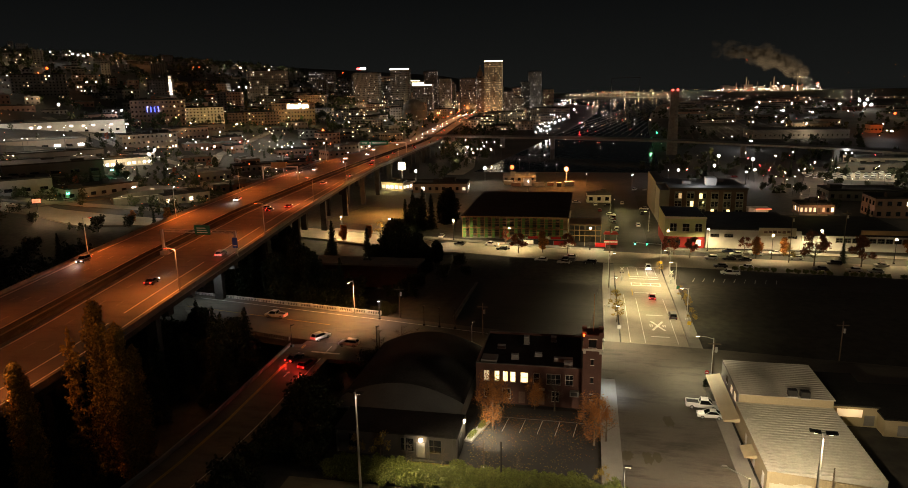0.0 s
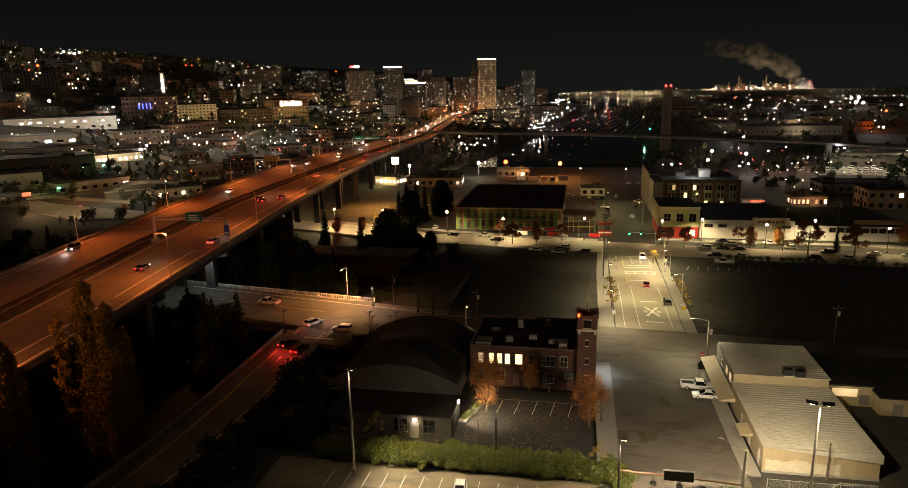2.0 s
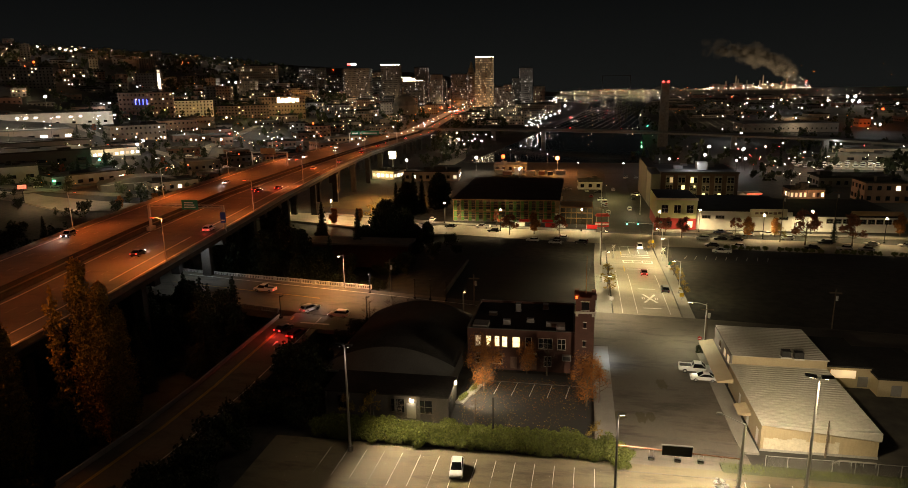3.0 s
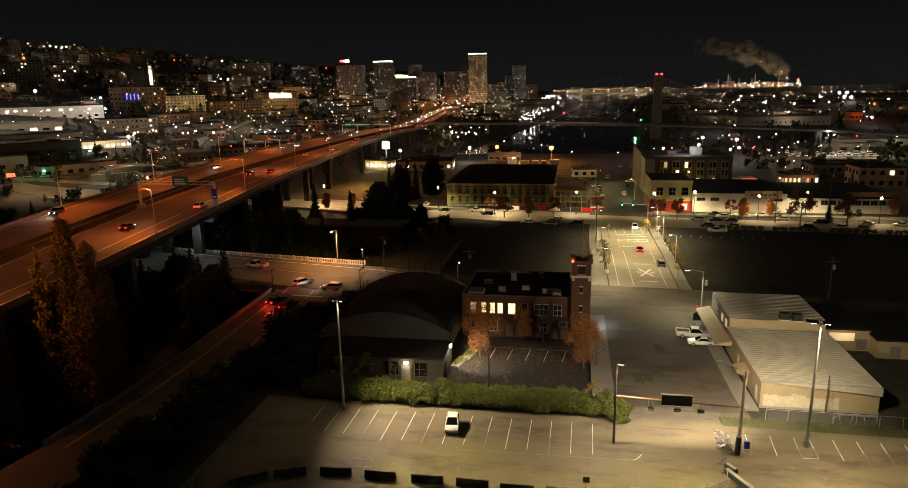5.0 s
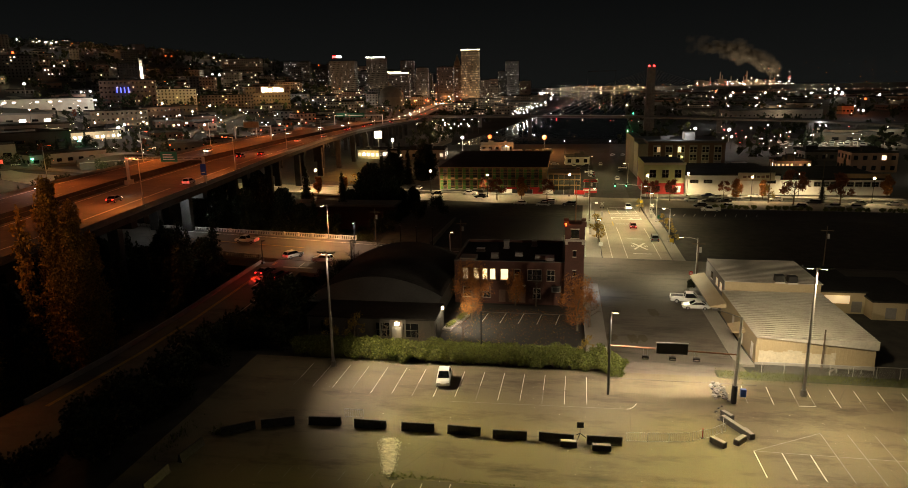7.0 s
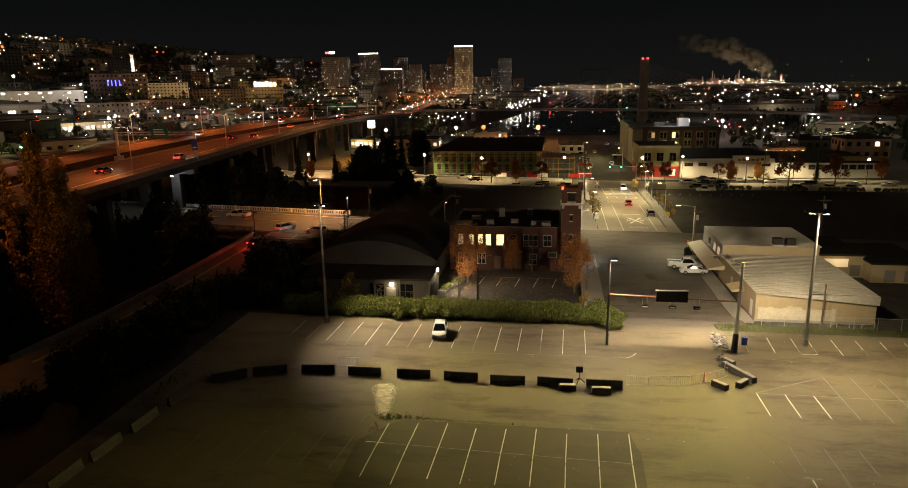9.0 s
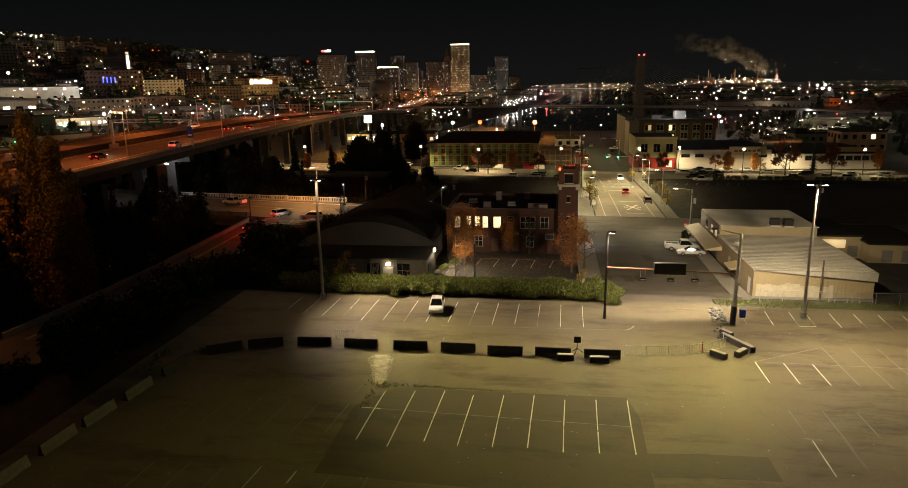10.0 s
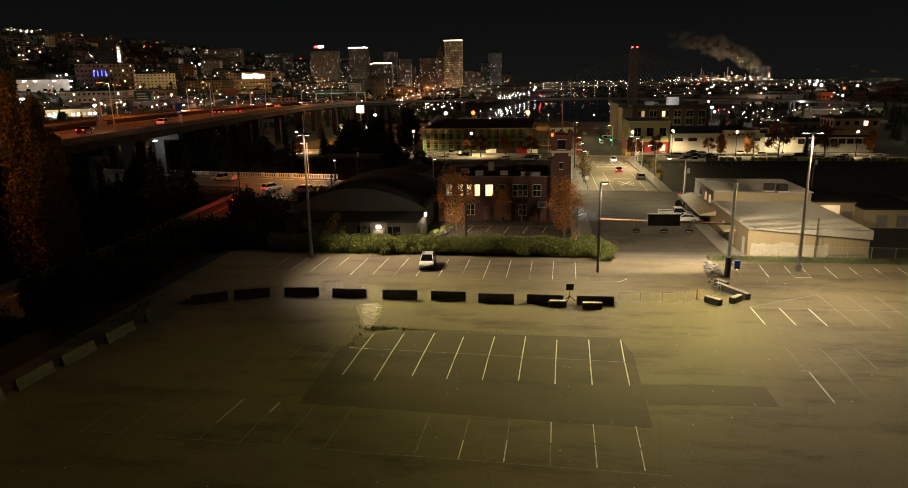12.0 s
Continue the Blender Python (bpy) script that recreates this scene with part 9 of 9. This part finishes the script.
# machines and boxes stored in the orange-lit yard
for i, (x, y, w, d, h, mat, word) in enumerate(((-44, 432, 6.0, 2.4, 2.6, M_RUST, "rusty"), (-37, 436, 5.0, 4.0, 4.4, M_WHITE, "white"), (-29, 433, 6.0, 2.4, 2.6, M_CREAM, "cream"), (-22, 436, 4.0, 2.4, 2.2, M_RUST, "rusty"), (-16.5, 433, 3.0, 2.2, 2.4, M_DARKSTEEL, "dark"), (-10, 438, 6.0, 2.4, 2.6, M_GREYWALL, "grey"), (-50, 440, 6.0, 2.4, 2.6, M_CREAM, "cream"))):
    t = thing("storage_container", x, y, terrain(x, y), 4 + 7 * (i % 3), word + " steel storage box standing in the orange-lit yard", "container", "boxes in the yard")
    part("body", box(B(), -w / 2, -d / 2, 0.12, w / 2, d / 2, h), mat, t)
    part("lid", box(B(), -w / 2 - 0.06, -d / 2 - 0.06, h + 0.001, w / 2 + 0.06, d / 2 + 0.06, h + 0.1), M_STEEL, t)
    for k in (-1, 1):
        part("door", box(B(), k * w / 4 - w / 5, -d / 2 - 0.06, 0.3, k * w / 4 + w / 5, -d / 2 - 0.001, h - 0.3), mat, t)
    part("skid", box(B(), -w / 2 + 0.2, -d / 2 + 0.1, 0, w / 2 - 0.2, d / 2 - 0.1, 0.119), M_DARKSTEEL, t)

# added lights for walls and yards of the districts; most have no fixture
for x, y, z, w, c in ((-478, 528, 9, 2500, NEUTRAL), (-440, 470, 7, 4000, NEUTRAL), (-340, 450, 7, 8000, NEUTRAL), (-300, 322, 8, 2500, WARM), (-250, 325, 8, 2500, WARM), (-212, 330, 8, 2000, WARM), (-455, 690, 12, 7000, WARM), (-440, 735, 12, 5000, WARM), (-405, 800, 12, 7000, WARM), (152, 306, 9, 1000, NEUTRAL), (186, 322, 9, 5000, WARM), (214, 352, 9, 5000, NEUTRAL), (-380, 865, 22, 40000, WARM), (-190, 1490, 12, 6000, (1, 0.5, 0.22)), (-230, 1500, 12, 5000, (1, 0.55, 0.25)), (-300, 1390, 14, 16000, (1, 0.35, 0.1)), (-262, 1280, 12, 9000, (1, 0.3, 0.07)), (-110, 1180, 20, 20000, NEUTRAL),
                      (175, 496, 12, 15000, NEUTRAL), (205, 505, 12, 12000, NEUTRAL), (112, 338, 5, 1800, (1, 0.5, 0.2)), (245, 822, 7, 6000, NEUTRAL), (350, 905, 8, 8000, SODIUM), (560, 1560, 20, 60000, NEUTRAL), (-98, 316, 9, 24000, (1, 0.40, 0.11)), (-70, 335, 9, 6000, (1, 0.5, 0.2)), (-12, 446, 8, 30000, (1, 0.36, 0.08)), (-36, 440, 7, 9000, (1, 0.45, 0.15)), (-68, 448, 8, 6000, NEUTRAL), (-122, 402, 5, 4000, WARM), (20, 345, 9, 3000, WARM), (-112, 432, 8, 6000, NEUTRAL), (54, 303, 8, 400, WARM), (8, 300, 7, 4000, WARM), (66, 340, 15, 2500, NEUTRAL), (-35, 330, 9, 2500, WARM), (95, 315, 8, 2500, WARM)):
    lamp_light(x, y, terrain(x, y) + z, w, c, 0.5)
for x, y, k, h in ((-12.5, 453, M_BULB_SODIUM, 9), (-68, 456, M_BULB_WHITE, 9), (-112, 436, M_BULB_WHITE, 9), (103, 562, M_BULB_WHITE, 8), (121, 528, M_BULB_WHITE, 9), (-50, 462, M_BULB_SODIUM, 9), (-336, 470, M_BULB_WHITE, 9), (-560, 640, M_BULB_WHITE, 12), (620, 1750, M_BULB_WHITE, 16), (640, 1760, M_BULB_WHITE, 16)):
    t = thing("yard_lamp", x, y, terrain(x, y), 0, "bright yard flood lamp on a pole", "lamp post", "yard floods")
    part("pole", tube(B(), (0, 0, 0), (0, 0, h - 0.6), 0.14, 0.1, 6), M_STEEL, t)
    bm = B()
    bmesh.ops.create_icosphere(bm, subdivisions=2, radius=0.42 + 0.0009 * math.hypot(x, y) * (2.4 if k is M_BULB_SODIUM else 1.3))
    bmesh.ops.translate(bm, vec=(0, 0, h), verts=bm.verts[:])
    part("head", bm, k, t, "bright flood head")

# ---- the mill with its plume ----
mill = thing("paper_mill", 1060, 4400, -10, 0, "distant floodlit mill with tanks and stacks", "mill")
r = random.Random(9)
for i in range(30):
    x, w, h = r.uniform(-260, 230), r.uniform(14, 50), r.uniform(12, 40)
    part("shed", box(B(), x - w / 2, r.uniform(-40, 20), 0, x + w / 2, 60, h), M_CITY, mill)
for i in range(7):
    x = r.uniform(-200, 150)
    part("stack", tube(B(), (x, -20, 0), (x, -20, r.uniform(50, 85)), 4, 3, 10), M_CITY, mill)
for i in range(90):
    x, z = r.uniform(-330, 280), 6 + abs(r.gauss(0, 13))
    bm = B()
    bmesh.ops.create_icosphere(bm, subdivisions=1, radius=r.uniform(0.9, 2.2))
    bmesh.ops.translate(bm, vec=(x, -62, z), verts=bm.verts[:])
    part("flood_lamp", bm, (M_BULB_WARM, M_BULB_WARM, M_BULB_SODIUM, M_BULB_WHITE)[r.randrange(4)], mill)
for x in (-150, 0, 140):
    lamp_light(1060 + x, 4310, 50, 110000, (1, 0.70, 0.38), 3)
m_smoke = bpy.data.materials.new("pale_steam")
m_smoke.use_nodes = True
sn_, sl_ = m_smoke.node_tree.nodes, m_smoke.node_tree.links
tr, df, mx_, nz = sn_.new("ShaderNodeBsdfTransparent"), sn_.new("ShaderNodeBsdfDiffuse"), sn_.new("ShaderNodeMixShader"), sn_.new("ShaderNodeTexNoise")
df.inputs["Color"].default_value = (0.9, 0.88, 0.85, 1)
nz.inputs["Scale"].default_value, nz.inputs["Detail"].default_value = 0.022, 7
mr = sn_.new("ShaderNodeMapRange")
mr.inputs["From Min"].default_value, mr.inputs["From Max"].default_value, mr.inputs["To Min"].default_value, mr.inputs["To Max"].default_value = 0.34, 0.74, 0.0, 0.135
co_ = sn_.new("ShaderNodeTexCoord")
sl_.new(co_.outputs["Object"], nz.inputs["Vector"])
sl_.new(nz.outputs["Fac"], mr.inputs["Value"])
sl_.new(mr.outputs[0], mx_.inputs[0])
sl_.new(tr.outputs[0], mx_.inputs[1])
sl_.new(df.outputs[0], mx_.inputs[2])
sl_.new(mx_.outputs[0], sn_["Material Output"].inputs["Surface"])
bm = B()
for i in range(96):
    f = (i + r.random()) / 96
    px = 190 - 60 * f - 440 * f ** 1.5 + r.uniform(-1, 1) * (10 + 34 * f)
    pz = 42 + 215 * f ** 0.62 + r.uniform(-1, 1) * (10 + 26 * f)
    rad = (15 + 34 * math.sin(math.pi * min(1, f * 0.75 + 0.15))) * r.uniform(0.4, 1.0)
    s = B()
    bmesh.ops.create_icosphere(s, subdivisions=4, radius=rad)
    for v in s.verts:
        v.co *= 1 + 0.5 * noise.noise(v.co * 0.035 + Vector((i * 7, 0, 0))) + 0.3 * noise.noise(v.co * 0.1 + Vector((i * 3, 5, 0)))
        v.co += Vector((px, r.uniform(-0.5, 0.5), pz))
    tmp = bpy.data.meshes.new("tmp")
    s.to_mesh(tmp)
    s.free()
    bm.from_mesh(tmp)
    bpy.data.meshes.remove(tmp)
plume = tagged(part("steam_plume", bm, m_smoke, smooth=True), "drifting pale steam plume over the mill", "steam", kind="stuff")
plume.location = (1060, 4420, -10)
plume.visible_shadow = False
pier = thing("far_pier", 120, 3350, -10, -4, "far floodlit harbour pier with long sheds", "pier")
part("quay", box(B(), -230, -20, 0, 260, 60, 3.5), M_CONC_DARK, pier)
for k in range(7):
    part("shed", box(B(), -215 + k * 66, 5, 3.501, -160 + k * 66, 50, 14 + 3 * (k % 3)), M_CITYDARK if k % 2 else M_CITYMID, pier)
for k in range(5):
    lamp_light(-70 + k * 95, 3325, 18, 1200, (1, 0.78, 0.45), 2)
for k in range(0, 46, 2):
    put = B()
    bmesh.ops.create_icosphere(put, subdivisions=1, radius=0.8 + 0.6 * (k % 3))
    bmesh.ops.translate(put, vec=(-228 + k * 10.6, -21, 9 + 3 * (k % 4)), verts=put.verts[:])
    part("flood_lamp", put, (M_BULB_WARM, M_BULB_WHITE, M_BULB_WARM, M_BULB_SODIUM)[k % 4], pier)
crane = thing("harbour_crane", 151, 3000, -10, 0, "distant dark gantry crane frame over the harbour", "crane")
for x in (-58, 58):
    part("leg", box(B(), x - 0.9, -0.9, 0, x + 0.9, 0.9, 84), M_CONC_DARK, crane)
part("beam", box(B(), -60, -1, 84.01, 60, 1, 86), M_CONC_DARK, crane)


# ---- verge and fence before the warehouse ----
verge = structure("verge", strip(B(), [(20.6, 82.9, 0.012), (62, 82.4, 0.012)], 2.4, 0.3), M_GRASS, "rough grass verge at the lot's edge", "verge")
fence = thing("chain_fence", 26.4, 84.6, -0.5, 0, "low chain-link fence on steel posts before the warehouse", "fence")
for i in range(14):
    part("post", tube(B(), (i * 2.7, 0, 0), (i * 2.7, 0, 1.75), 0.045, 0.04, 6), M_STEEL, fence)
part("top_rail", tube(B(), (0, 0, 1.7), (35.1, 0, 1.7), 0.03, 0.03, 6), M_STEEL, fence)
bm = B()
for i in range(176):
    for s in (0.2, -0.2):
        tube(bm, (i * 0.2, 0, 0.1 if s > 0 else 1.68), (i * 0.2 + 0.8, 0, 1.68 if s > 0 else 0.1), 0.006, 0.006, 3, False)
part("wire", bm, M_STEEL, fence, "woven wire", kind="stuff")
rail = thing("ramp_handrail", 35.3, 88.0, -2.1, 0, "thick bent steel handrail on the warehouse ramp", "handrail")
part("rail", tube(tube(B(), (0, 0, 0.45), (1.25, 0, 1.5), 0.11, 0.11, 8), (1.25, 0, 1.5), (5.85, 0, 1.46), 0.11, 0.11, 8), M_WALK, rail, "thick pale rail")
for x in (1.3, 2.8, 4.3, 5.8):
    part("post", tube(B(), (x, 0, 0), (x, 0, 1.4), 0.06, 0.06, 6), M_STEEL, rail)
rng = random.Random(8)
bm = B()
for i in range(4200):
    x, y, k = rng.uniform(20.8, 60), 82.7 + rng.gauss(0, 0.75), rng.uniform(0.08, 0.4)
    a = rng.uniform(0, 6.283)
    bm.faces.new([bm.verts.new(p) for p in ((x, y, 0.0), (x + 0.05 * math.cos(a), y + 0.05 * math.sin(a), 0.0), (x + rng.uniform(-0.1, 0.1), y + rng.uniform(-0.1, 0.1), k))])
tagged(part("grass_tufts", bm, M_GREEN), "rough grass tufts along the verge", "grass", kind="stuff")
bm = B()
for i in range(420):
    x, y, k = rng.uniform(-36, 44), rng.uniform(30, 80), rng.uniform(0.02, 0.07)
    a = rng.uniform(0, 6.283)
    bm.faces.new([bm.verts.new((x + k * math.cos(a + j * 2.1), y + k * math.sin(a + j * 2.1), 0.015 + 0.02 * (j == 1))) for j in range(3)])
tagged(part("litter", bm, M_SPILL), "small scraps of pale litter on the lot", "litter", kind="stuff")
bm = B()
for cx, cy, rx, ry, count in ((-14.0, 55.4, 1.2, 0.35, 170), (-10.5, 55.3, 1.6, 0.15, 90), (-5.0, 55.25, 2.4, 0.08, 60), (-15.4, 52.6, 0.2, 1.4, 60), (-35.1, 61.1, 0.6, 0.45, 260), (-39.6, 58.5, 0.5, 2.2, 200), (-22, 81.4, 5.0, 0.3, 200)):
    for i in range(count):
        x, y, k, a = cx + rng.gauss(0, rx), cy + rng.gauss(0, ry), rng.uniform(0.06, 0.3) * (1.8 if cx < -30 else 1.0), rng.uniform(0, 6.283)
        bm.faces.new([bm.verts.new(p) for p in ((x, y, 0.01), (x + 0.09 * math.cos(a), y + 0.09 * math.sin(a), 0.01), (x + rng.uniform(-0.15, 0.15), y + rng.uniform(-0.15, 0.15), k))])
tagged(part("weeds", bm, M_GREEN), "small green weeds growing from cracks in the lot", "weeds", kind="stuff")
